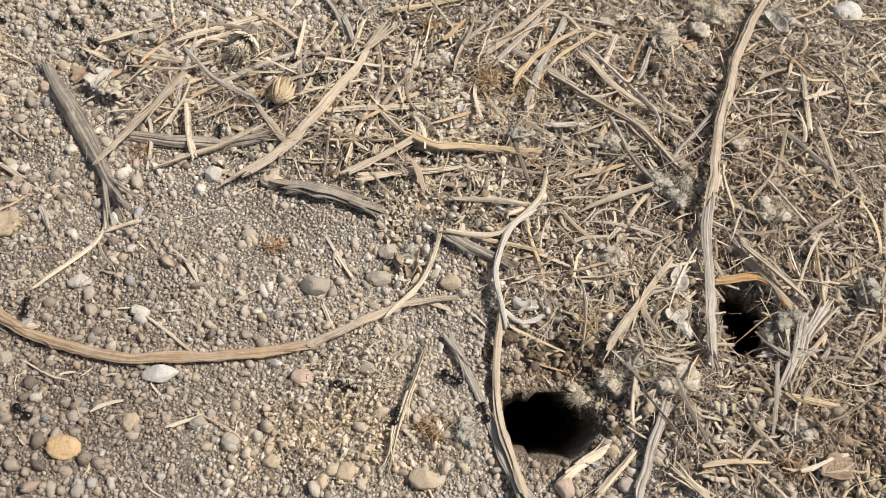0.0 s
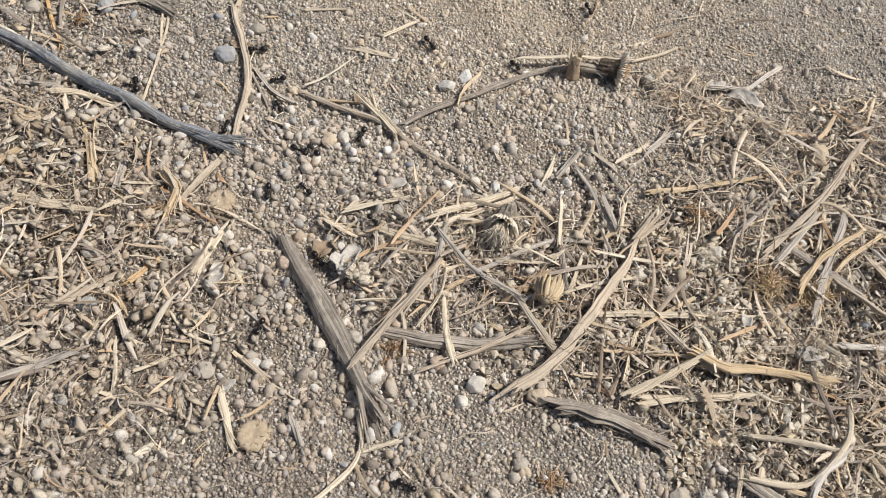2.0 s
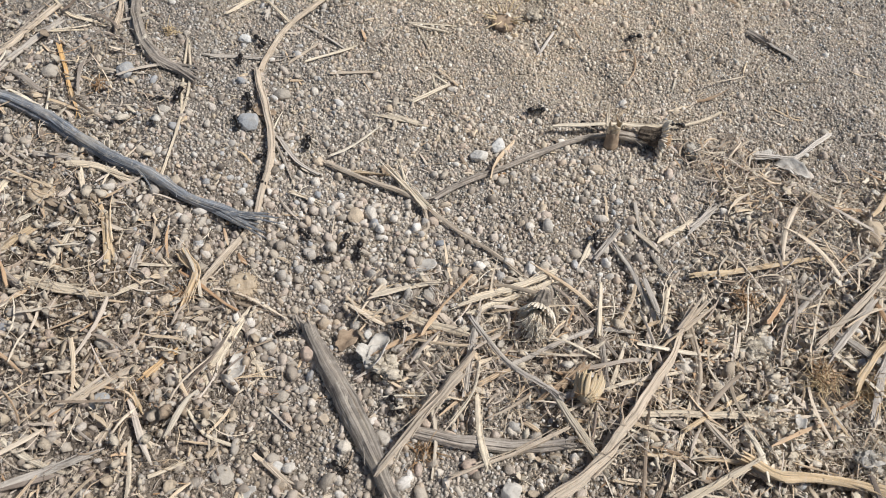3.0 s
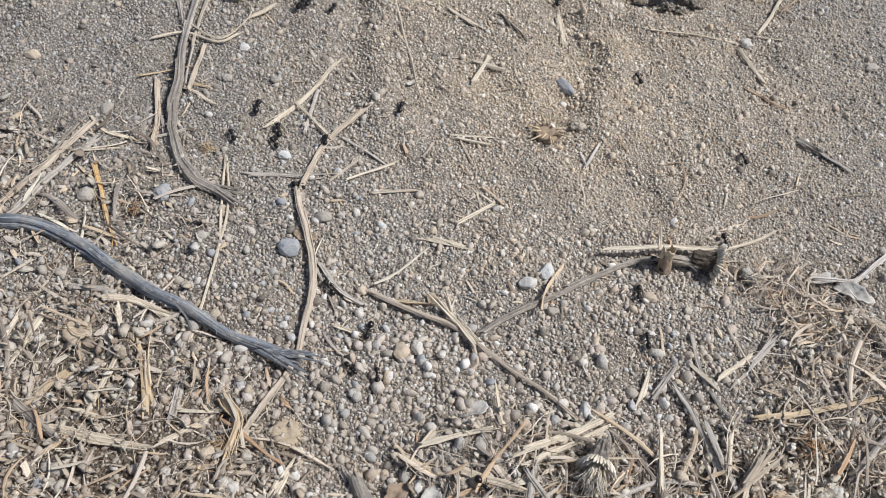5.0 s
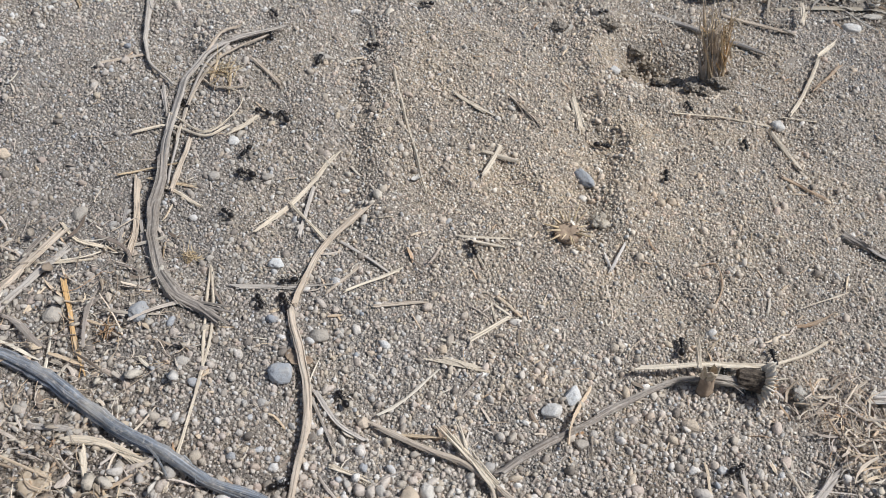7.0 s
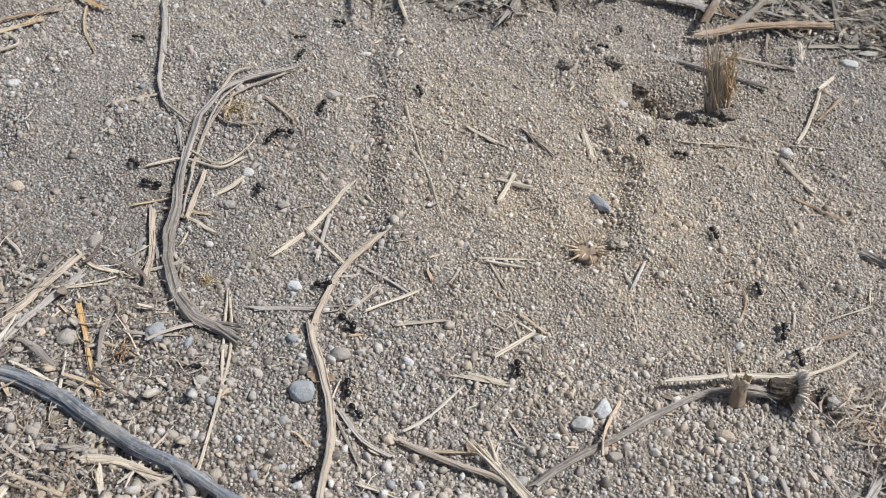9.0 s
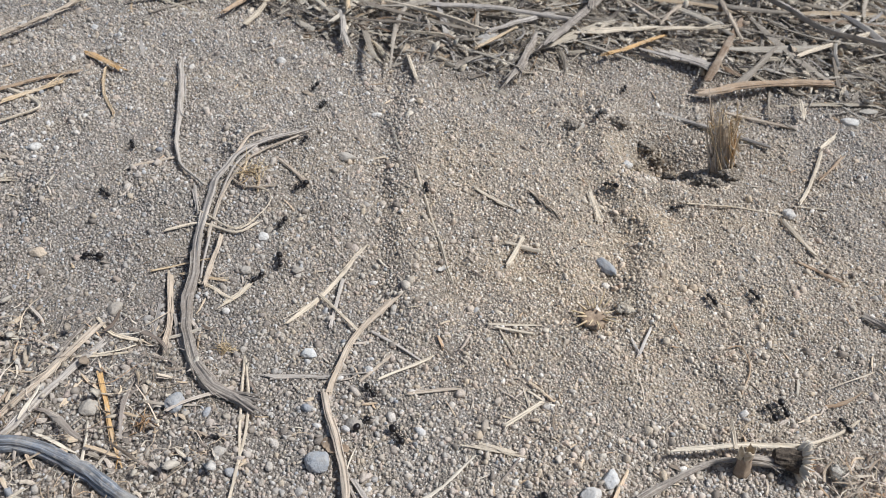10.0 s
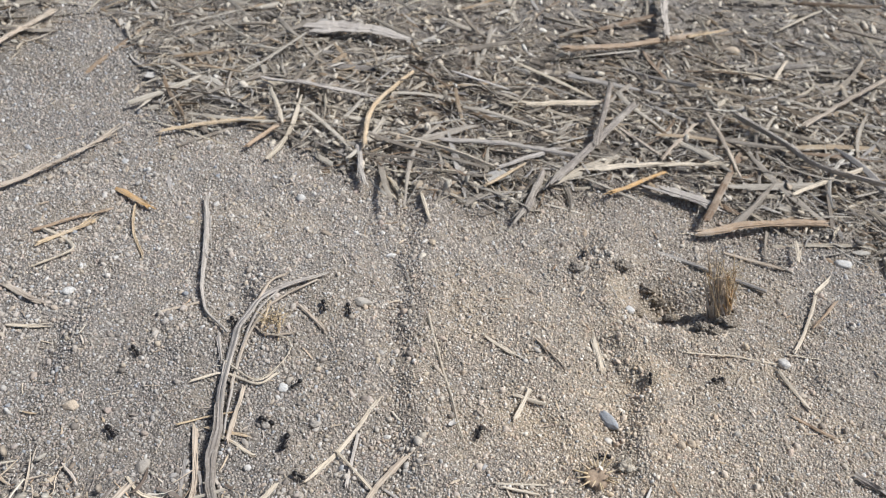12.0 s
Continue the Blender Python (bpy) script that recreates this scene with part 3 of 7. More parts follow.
def build_litter():
    rs = np.random.RandomState(5)
    pieces = []
    for cell, lmin, lmax, wmin, wmax, keep, high, bend, rings, sides in ((3.2, 2, 6, 0.3, 1.0, 0.7, 2.5, 0.08, 3, 5), (5.5, 3, 8, 1.0, 2.3, 0.4, 3.0, 0.06, 4, 6), (4.8, 6, 18, 0.4, 1.3, 0.5, 4.5, 0.08, 5, 5), (8.5, 14, 34, 0.6, 1.8, 0.5, 6.0, 0.06, 6, 6), (3.0, 4, 15, 0.14, 0.36, 0.75, 5.0, 0.25, 5, 3), (7.0, 12, 30, 0.2, 0.5, 0.6, 5.5, 0.35, 9, 3)):
        x, y = jittered(rs, -330, 240, 60, 375, cell)
        d = litter(x, y) * np.where(x < -130, 0.7, 1.0) + 0.04
        ok = seen_plan(x, y) & (rs.rand(len(x)) < keep * d * (0.65 + 1.2 * (fbm(x, y, 24, 2, 31.0) + 0.3).clip(0, 1))) & (top_slope(x, y) < 1.0)
        x, y = x[ok], y[ok]
        n = len(x)
        length = rs.uniform(lmin, lmax, n) * np.where(x < -130, 0.8, 1.0)
        pieces.append(scatter_straw(rs, x, y, length, rs.uniform(wmin, wmax, n), rs.uniform(0.4, high, n) * (0.3 + 0.7 * litter(x, y)), rs.randn(n) * 0.16, None, bend, rings, sides))
    # two loose heaps of pale chopped straw
    for hx, hy, rx, ry, n in ((22, 324, 14, 17, 190), (6, 330, 8, 6, 50)):
        x, y = hx + rs.randn(n) * rx * 0.55, hy + rs.randn(n) * ry * 0.55
        pieces.append(scatter_straw(rs, x, y, rs.uniform(4, 15, n), rs.uniform(0.25, 1.0, n), rs.uniform(0.4, 4.5, n), rs.randn(n) * 0.3, None, 0.12, 5, 5))
    joined("straw_litter", pieces, LITTER, "tangled dry tan and grey straw fragments on soil", "straw litter")
    vs, fs, off = [], [], 0
    for cell, lo, hi, keep in ((2.0, 0.7, 2.2, 0.7), (3.6, 2.0, 4.8, 0.6)):
        x, y = jittered(rs, -330, 240, 65, 375, cell)
        heap = (0.5 + 1.6 * fbm(x, y, 20, 3, 47.0)).clip(0.05, 1.2)
        ok = seen_plan(x, y) & (rs.rand(len(x)) < keep * litter(x, y) * heap) & (top_slope(x, y) < 1.0)
        v, f = scatter_husks(rs, x[ok], y[ok], rs.uniform(lo, hi, ok.sum()), rs.uniform(0.2, 3.5, ok.sum()))
        vs.append(v), fs.append(f + off)
        off += len(v)
    tagged(link_mesh("husk_crumbs", np.concatenate(vs), np.concatenate(fs), CHAFF, smooth=True), "crumbled cream and brown husks among straw", "chaff", kind="stuff")
    pieces = []
    for cell, lmin, lmax, wmin, wmax, keep, high, bend, rings, sides in ((4.2, 3, 10, 0.4, 1.4, 0.75, 2.5, 0.07, 3, 5), (7.0, 6, 18, 1.6, 4.2, 0.5, 3.5, 0.05, 4, 6), (7.0, 10, 30, 0.6, 2.0, 0.7, 4.5, 0.08, 5, 5), (13.0, 26, 80, 1.3, 4.4, 0.5, 6.0, 0.05, 7, 6), (5.0, 10, 36, 0.25, 0.6, 0.6, 6.0, 0.2, 6, 3)):
        x, y = jittered(rs, -640, 330, 500, 1150, cell)
        inview = ((x > -330 - 0.42 * (y - 550)) | ((y > 660) & (x > -640))) & (x < 120 + 0.5 * (y - 500)) & (y < 980)
        x, y = x[inview], y[inview]
        edge = far_litter(x + 16 * fbm(x, y, 22, 2, 3.0), y + 22 * fbm(x, y, 22, 2, 8.0))
        ok = (rs.rand(len(x)) < keep * edge * (1 - 0.75 * ease(y, 680, 850)) + 0.010)
        x, y = x[ok], y[ok]
        n = len(x)
        # most of the straw has been combed sideways
        turn = rs.randn(n) * 0.8 + np.where(rs.rand(n) < 0.25, 1.4, -0.15)
        pieces.append(scatter_straw(rs, x, y, rs.uniform(lmin, lmax, n), rs.uniform(wmin, wmax, n), rs.uniform(0.3, high, n) * (0.1 + 0.9 * far_litter(x, y)), rs.randn(n) * 0.09, turn, bend, rings, sides))
    joined("cut_straw", pieces, FAR_LITTER, "thick mat of weathered grey-tan cut straw", "straw litter")
    x, y = jittered(rs, -560, 330, 500, 960, 7.0)
    ok = rs.rand(len(x)) < 0.5 * far_litter(x, y) + 0.012
    v, f = scatter_husks(rs, x[ok], y[ok], rs.uniform(2.0, 6.5, ok.sum()), rs.uniform(0.2, 5.0, ok.sum()) * far_litter(x[ok], y[ok]))
    tagged(link_mesh("husk_crumbs", v, f, CHAFF, smooth=True), "crumbled pale husks in the weathered straw mat", "chaff", kind="stuff")
    # stray crumbs of straw on the open soil
    x, y = jittered(rs, -440, 180, 70, 640, 9.0)
    ok = seen_plan(x, y) & (rs.rand(len(x)) < 0.4) & (top_slope(x, y) < 1.0)
    x, y = x[ok], y[ok]
    n = len(x)
    pieces = [scatter_straw(rs, x, y, rs.uniform(2, 8, n), rs.uniform(0.25, 0.9, n), rs.uniform(0.4, 1.0, n), rs.randn(n) * 0.05)]
    joined("straw_crumbs", pieces, LITTER, "tiny scattered straw crumbs on bare soil", "straw litter")


build_litter()


# ---- kinds of things ----
def course(points, step):
    """A smooth way through the points (Catmull-Rom), in even steps of about that many millimetres."""
    p = np.array(points, float)
    q = np.vstack([2 * p[0] - p[1], p, 2 * p[-1] - p[-2]])
    way = []
    for i in range(1, len(q) - 2):
        k = max(2, int(np.linalg.norm(q[i + 1] - q[i]) / step))
        for u in np.linspace(0, 1, k, endpoint=False):
            way.append(0.5 * (2 * q[i] + (q[i + 1] - q[i - 1]) * u + (2 * q[i - 1] - 5 * q[i] + 4 * q[i + 1] - q[i + 2]) * u * u + (3 * q[i] - q[i - 1] - 3 * q[i + 1] + q[i + 2]) * u ** 3))
    return np.array(way + [p[-1]])


def tube(way, radius, rs, sides=8, flat=1.0, ribs=0.1, torn=0.6, hollow=True, lean=0.0):
    """A stalk along a way (millimetres): ribs run along it, its ends are torn and hollow. Returns verts in metres, faces and UV."""
    n = len(way)
    tan = np.gradient(way, axis=0)
    tan /= np.linalg.norm(tan, axis=1)[:, None] + 1e-9
    up = np.array([0, 0, 1.0])
    side = np.cross(tan, up)
    side /= np.linalg.norm(side, axis=1)[:, None] + 1e-9
    high = np.cross(side, tan)
    roll = lean * (rs.randn() * 0.5 + np.linspace(0, rs.randn() * 0.8, n))[:, None]
    side, high = side * np.cos(roll) + high * np.sin(roll), high * np.cos(roll) - side * np.sin(roll)
    t = np.linspace(0, 2 * np.pi, sides, endpoint=False)
    drift = np.cumsum(rs.randn(n, sides), axis=0) * 0.25
    rib = 1 + ribs * (rs.randn(sides)[None] + (drift - drift.mean(0)).clip(-1.5, 1.5)) + 0.05 * rs.randn(n, 1) + 0.03 * rs.randn(n, sides)
    # a groove where the stalk has split along part of its length
    if lean and sides > 8:
        k, a0, a1 = rs.randint(sides // 8, sides // 2 - 1), rs.randint(0, max(1, n // 2)), rs.randint(n // 2, n + 1)
        rib[a0:a1, k] -= 0.34
    r = radius[:, None] * rib.clip(0.4, 1.5)
    v = way[:, None] + side[:, None] * (r * np.cos(t)[None])[..., None] + high[:, None] * (r * np.sin(t)[None] * flat)[..., None]
    tear = rs.uniform(-1, 1, (2, sides)) * torn + torn * rs.randn(2, 1) * np.cos(t)[None]
    v[0] -= tan[0] * (tear[0] * 2 * radius[0])[:, None]
    v[-1] += tan[-1] * (tear[1] * 2 * radius[-1])[:, None]
    along = np.concatenate([[0], np.cumsum(np.linalg.norm(np.diff(way, axis=0), axis=1))])
    uv = np.stack([np.broadcast_to(t[None] * radius.mean(), (n, sides)), np.broadcast_to(along[:, None], (n, sides))], -1)
    v, uv = v.reshape(-1, 3), uv.reshape(-1, 2)
    quads = []
    for i in range(n - 1):
        for k in range(sides):
            k2 = (k + 1) % sides
            quads.append((i * sides + k, i * sides + k2, (i + 1) * sides + k2, (i + 1) * sides + k))
    quads = np.array(quads)[:, ::-1]
    # hollow ends: an inner rim pulled back into the stalk
    extra, tris = [], []
    base = len(v)
    for row, end in ((0, 1), (n - 1, -1)):
        c = way[row] + end * tan[row] * radius[row] * (1.2 if hollow else -0.3)
        extra.append(c)
        for k in range(sides):
            tri = (row * sides + k, row * sides + (k + 1) % sides, base + len(extra) - 1)
            tris.append(tri if end == 1 else tri[::-1])
    v = np.vstack([v, extra])
    uv = np.vstack([uv, [[0, 0], [0, along[-1]]]])
    return v * MM, [quads, np.array(tris)], uv * MM


def merged(pieces):
    off, vs, fs, us = 0, [], [], []
    for v, f, u in pieces:
        vs.append(v), us.append(u)
        fs += [np.asarray(g) + off for g in f]
        off += len(v)
    return np.concatenate(vs), fs, np.concatenate(us)


STEM_WORDS = {
    "pale": ("straw", "pale cream straw piece lying on dry soil", "straw"),
    "gold": ("straw", "golden dry straw piece lying on dry soil", "straw"),
    "tan": ("dry_stem", "tan dry plant stem lying on dry soil", "dry stem"),
    "grey": ("dry_stem", "weathered grey plant stem lying on dry soil", "dry stem"),
    "dark": ("twig", "dark weathered twig with rough bark on soil", "twig"),
    "blue": ("twig", "blue-grey weathered stick lying on gravelly soil", "twig"),
    "orange": ("straw", "rusty orange straw sliver lying on soil", "straw"),
    "brown": ("twig", "brown woody twig lying on dry soil", "twig"),
    "white": ("plant_fibre", "bleached white plant fibre lying on litter", "plant fibre"),
}
CHIP_WORDS = {"pale": "pale flat straw chip lying on soil", "gold": "golden wedge-shaped straw chip among litter", "white": "bleached flat straw chip on litter", "grey": "weathered grey stem chip on soil", "brown": "short brown broken stem stub standing askew", "orange": "rusty orange bark chip on soil"}
_stem_count = [0]


def stem(tone, width, lift, plan, end=None, flat=False, chip=False, split=False, ribbed=False, belly=0.0):
    _stem_count[0] += 1
    rs = np.random.RandomState(1000 + _stem_count[0])
    end = end or width
    flatness = 0.3 if chip else 0.34 if flat else 0.8 if tone == "blue" else rs.uniform(0.5, 0.75)
    pts = [(x, y, top(x, y)) for x, y in plan]
    floor = [p[2] for p in pts]
    mid = sorted(floor)[len(floor) // 2]
    pts = [(x, y, max(z, mid - 3) + lift + 0.5 * width * flatness) for x, y, z in pts]
    way = course(pts, 2.6)
    ground_z = ground_at(way[:, 0], way[:, 1])
    s = np.linspace(0, 1, len(way))
    radius = 0.5 * (width + (end - width) * s) * (1 + belly * np.sin(math.pi * s))
    if not chip:
        way[:, :2] += (np.stack([fbm(s * len(way), s * 0, 4.0, 2, rs.rand() * 50), fbm(s * 0, s * len(way), 4.0, 2, rs.rand() * 50)], -1)) * 0.25 * width
    way[:, 2] = np.maximum(way[:, 2], ground_z + 0.35 * radius)
    radius = radius * (0.92 if tone == "blue" else 0.85 if width < 2.5 else 0.78 if ribbed else 0.68)
    radius = radius * (1 + 0.22 * fbm(s * len(way), s * 0, 5.0, 2, rs.rand() * 90))
    if not (flat or chip) and len(way) > 8:
        # a swollen joint
        radius = radius * (1 + 0.22 * np.exp(-(((s - rs.uniform(0.15, 0.85)) * len(way)) / 0.9) ** 2))
    if flat:
        radius = radius * (1 - rs.uniform(0.2, 0.75) * np.clip(4 * s - 3, 0, 1) ** 1.5)
    pieces = [tube(way, radius, rs, 18 if width > 3 else 12, flatness, (0.13 if tone in ("dark", "blue", "grey") else 0.11) if ribbed else 0.09, 1.2 if chip else 0.9, True, 0.0 if chip else 0.8)]
    threads = []
    if width > 1.5 and len(way) > 4:
        # threads that have come away along the stalk
        for k in range(rs.randint(2, 6)):
            i0 = rs.randint(0, len(way) - 4)
            i1 = min(len(way), i0 + rs.randint(4, 14))
            seg = way[i0:i1].copy()
            d = np.gradient(seg, axis=0)
            q = np.stack([-d[:, 1], d[:, 0]], -1)
            q /= np.linalg.norm(q, axis=1)[:, None] + 1e-9
            u = np.linspace(0, 1, len(seg))[:, None]
            seg[:, :2] += q * (rs.uniform(-0.42, 0.42) * width * (1 - u ** 2) + rs.choice([-1, 1]) * rs.uniform(0.2, 0.9) * width * u ** 2.5)
            seg[:, 2] += 0.25 * width * flatness * (1 - u[:, 0]) + rs.uniform(0, 0.3) * width * u[:, 0]
            seg[:, 2] = np.maximum(seg[:, 2], ground_at(seg[:, 0], seg[:, 1]) + 0.3)
            threads.append(tube(seg, np.linspace(1, 0.35, len(seg)) * rs.uniform(0.05, 0.11) * width, rs, 4, 0.7, 0.0, 0.3, False))
    slivers = []
    if split:
        # slivers that have sprung away from a broken end
        for k in range(rs.randint(4, 8)):
            a = -1
            d = way[a] - way[a - 2 if len(way) > 3 else 0]
            d = d / (np.linalg.norm(d) + 1e-9)
            q = np.array([-d[1], d[0], 0]) * rs.uniform(-0.32, 0.32) + np.array([0, 0, rs.uniform(-0.02, 0.25)])
            ln = rs.uniform(1.8, 4.2) * width
            p0 = way[a] - d * ln * 0.6 + q * width * 0.6
            sl = np.array([p0 + (d + q) * ln * u for u in np.linspace(0, 1, 6)])
            sl[:, 2] = np.maximum(sl[:, 2], ground_at(sl[:, 0], sl[:, 1]) + 0.3)
            slivers.append(tube(sl, np.linspace(0.17, 0.04, 6) * width * rs.uniform(0.6, 1.2), rs, 5, 0.6, 0.1, 0.5, False))
    name, label, category = STEM_WORDS[tone]
    if chip:
        name, label, category = "straw_chip", CHIP_WORDS.get(tone, CHIP_WORDS["pale"]), "straw chip"
    elif split:
        label = label.replace(" lying", " with split end lying").replace("rough bark", "split bark")
    elif len(plan) > 3:
        label = label.replace(" lying", " bent and lying").replace("twig with", "crooked twig with")
    elif width < 1.5:
        label = label.replace("piece", "sliver").replace("plant stem", "thin plant stem")
    v, f, u = merged(pieces)
    ob = link_mesh(name, v, f, TONES[tone], uv=u, smooth=False)
    for sv, sf, su in threads:
        link_mesh("thread", sv, sf, TONES[tone], ob, su, False)
    for sv, sf, su in slivers:
        link_mesh("sliver", sv, sf, TONES[tone], ob, su, False)
    return tagged(ob, label, category, "litter on the soil")


STONE = {
    "grey": pebble_material("grey_stone", True, [(0, (0.385, 0.343, 0.290)), (1, (0.488, 0.442, 0.378))], 0.35),
    "white": pebble_material("whitish_stone", True, [(0, (0.651, 0.582, 0.488)), (1, (0.660, 0.660, 0.639))], 0.25),
    "tan": pebble_material("tan_stone", True, [(0, (0.524, 0.419, 0.297)), (1, (0.628, 0.513, 0.385))], 0.3),
    "orange": pebble_material("amber_stone", True, [(0, (0.651, 0.442, 0.233)), (1, (0.660, 0.476, 0.268))], 0.2),
    "pink": pebble_material("pinkish_stone", True, [(0, (0.513, 0.385, 0.309)), (1, (0.582, 0.453, 0.361))], 0.3),
    "blue": pebble_material("blue_grey_stone", True, [(0, (0.349, 0.361, 0.378)), (1, (0.430, 0.442, 0.453))], 0.3),
}
STONE_WORDS = {"grey": "rounded grey pebble on sandy soil", "white": "smooth whitish pebble on sandy soil", "tan": "rounded tan pebble on sandy soil", "orange": "smooth amber-coloured pebble on sandy soil", "pink": "rounded pinkish-brown pebble on sandy soil", "blue": "blue-grey stone lying on sandy soil"}
_ball = ico(4)
_pebbles = [0]


def pebble(tone, x, y, length, width, turn):
    _pebbles[0] += 1
    rs = np.random.RandomState(3000 + _pebbles[0])
    v, f = _ball
    o = rs.rand(3) * 40
    lump = np.array([noise.noise(Vector(p * 1.1 + o)) * 0.24 + noise.noise(Vector(p * 2.6 + o)) * 0.10 + noise.noise(Vector(p * 6 + o)) * 0.03 for p in v])
    v = v * (1 + lump)[:, None]
    # a few flats, as on broken or worn stone
    for k in range(7):
        d = rs.randn(3)
        d /= np.linalg.norm(d)
        over = np.maximum(v @ d - rs.uniform(0.66, 0.9), 0)
        v = v - 0.8 * over[:, None] * d[None]
    v = v * np.array([length, width, 0.75 * min(length, width)]) * 0.5
    a = radians(turn)
    c, s = math.cos(a), math.sin(a)
    v = np.stack([v[:, 0] * c - v[:, 1] * s, v[:, 0] * s + v[:, 1] * c, v[:, 2]], -1)
    low = top(x, y)
    v += np.array([x, y, low + 0.16 * min(length, width) * 0.75 + 0.3])
    ob = link_mesh("pebble" if length < 9 else "stone", v * MM, f, STONE[tone])
    label = STONE_WORDS[tone]
    if length > 1.7 * width:
        label = label.replace("rounded", "long").replace("smooth", "long smooth")
    return tagged(ob, label, "pebble", "pebbles on the soil")


def part(name, pieces, material, parent, label="", smooth=True):
    """One mesh under a thing; its verts are in metres round the thing's own origin."""
    v, f, u = merged(pieces)
    ob = link_mesh(name, v, f, material, parent, u, smooth)
    return tagged(ob, label) if label else ob


def holder(name, x, y, z, turn, label, category, group=""):
    ob = new(name)
    ob.empty_display_size = 0.002
    ob.matrix_world = pose(x * MM, y * MM, z * MM, 0, 0, turn)
    return tagged(ob, label, category, group)


def lathe(profile, sides, ribs=0.0, count=0, bend=0.0, squash=1.0):
    """A solid of revolution round x from (along, radius) pairs in millimetres, with ribs along it."""
    t = np.linspace(0, 2 * np.pi, sides, endpoint=False)
    rib = 1 + ribs * np.cos(count * t)
    v, uv = [], []
    for a, r in profile:
        for k in range(sides):
            v.append((a, r * rib[k] * math.cos(t[k]), r * rib[k] * math.sin(t[k]) * squash + bend * a * a))
            uv.append((t[k] * 2.0, a))
    n = len(profile)
    q = np.array([(i * sides + k, i * sides + (k + 1) % sides, (i + 1) * sides + (k + 1) % sides, (i + 1) * sides + k) for i in range(n - 1) for k in range(sides)])
    caps = np.array([list(range(sides)), [(n - 1) * sides + k for k in range(sides)][::-1]])
    return np.array(v) * MM, [q[:, ::-1], caps], np.array(uv) * MM


def hairs(rs, n, root, reach, thick, curl, lift, sides=3, rings=5):
    """Thin curved hairs: root(i) gives where each starts and which way it grows (millimetres)."""
    pieces = []
    for i in range(n):
        p, d = root(i)
        p, d = np.array(p, float), np.array(d, float)
        d /= np.linalg.norm(d) + 1e-9
        ln = reach * rs.uniform(0.5, 1.1)
        b, c = rs.randn(3) * curl, rs.randn(3) * curl
        s = np.linspace(0, 1, rings)[:, None]
        way = p + d * ln * s + b * ln * s ** 2 + c * ln * s ** 3 * 0.6
        way[:, 2] = np.maximum(way[:, 2], lift)
        pieces.append(tube(way, np.linspace(1, 0.4, rings) * thick * 0.5, rs, sides, 1.0, 0.0, 0.0, False))
    return pieces


RUFF = plain_material("cream_bristle", (0.84, 0.77, 0.65), (0.66, 0.57, 0.44), 300, 0.9)
FLUFF = plain_material("pale_fluff", (0.72, 0.65, 0.535), (0.50, 0.43, 0.335), 700, 1.0, 0.0007, 0.0)
CUP = plain_material("dark_cup_scales", (0.17, 0.135, 0.10), (0.045, 0.035, 0.027), 900, 0.9, 0.0008)
BARK = plain_material("rough_grey_bark", (0.33, 0.29, 0.24), (0.13, 0.11, 0.09), 700, 0.9, 0.0006)
GREY_FLUFF = plain_material("grey_fluff", (0.62, 0.58, 0.51), (0.40, 0.36, 0.30), 700, 1.0, 0.0007, 0.0)
RUST = plain_material("rusty_fibre", (0.52, 0.36, 0.215), (0.38, 0.24, 0.13), 300, 0.85)
GOLD = plain_material("golden_fibre", (0.66, 0.53, 0.34), (0.48, 0.36, 0.21), 300, 0.8)
HUSK = plain_material("tan_husk", (0.56, 0.46, 0.335), (0.40, 0.31, 0.21), 600, 0.8)
SCALE = straw_material("seed_scale", True, [(0, (0.60, 0.46, 0.27)), (1, (0.66, 0.52, 0.33))], 0.25, streak=(0.35, 1.3))
FLAKE = plain_material("white_flake", (0.602, 0.568, 0.513), (0.464, 0.426, 0.374), 500, 0.8)
HUSK_PALE = plain_material("papery_husk", (0.66, 0.57, 0.43), (0.46, 0.36, 0.24), 500, 0.85)
FLAKE_BROWN = plain_material("brown_flake", (0.42, 0.32, 0.225), (0.28, 0.205, 0.14), 500, 0.85)
_kinds = [0]


def seeded():
    _kinds[0] += 1
    return np.random.RandomState(7000 + _kinds[0])


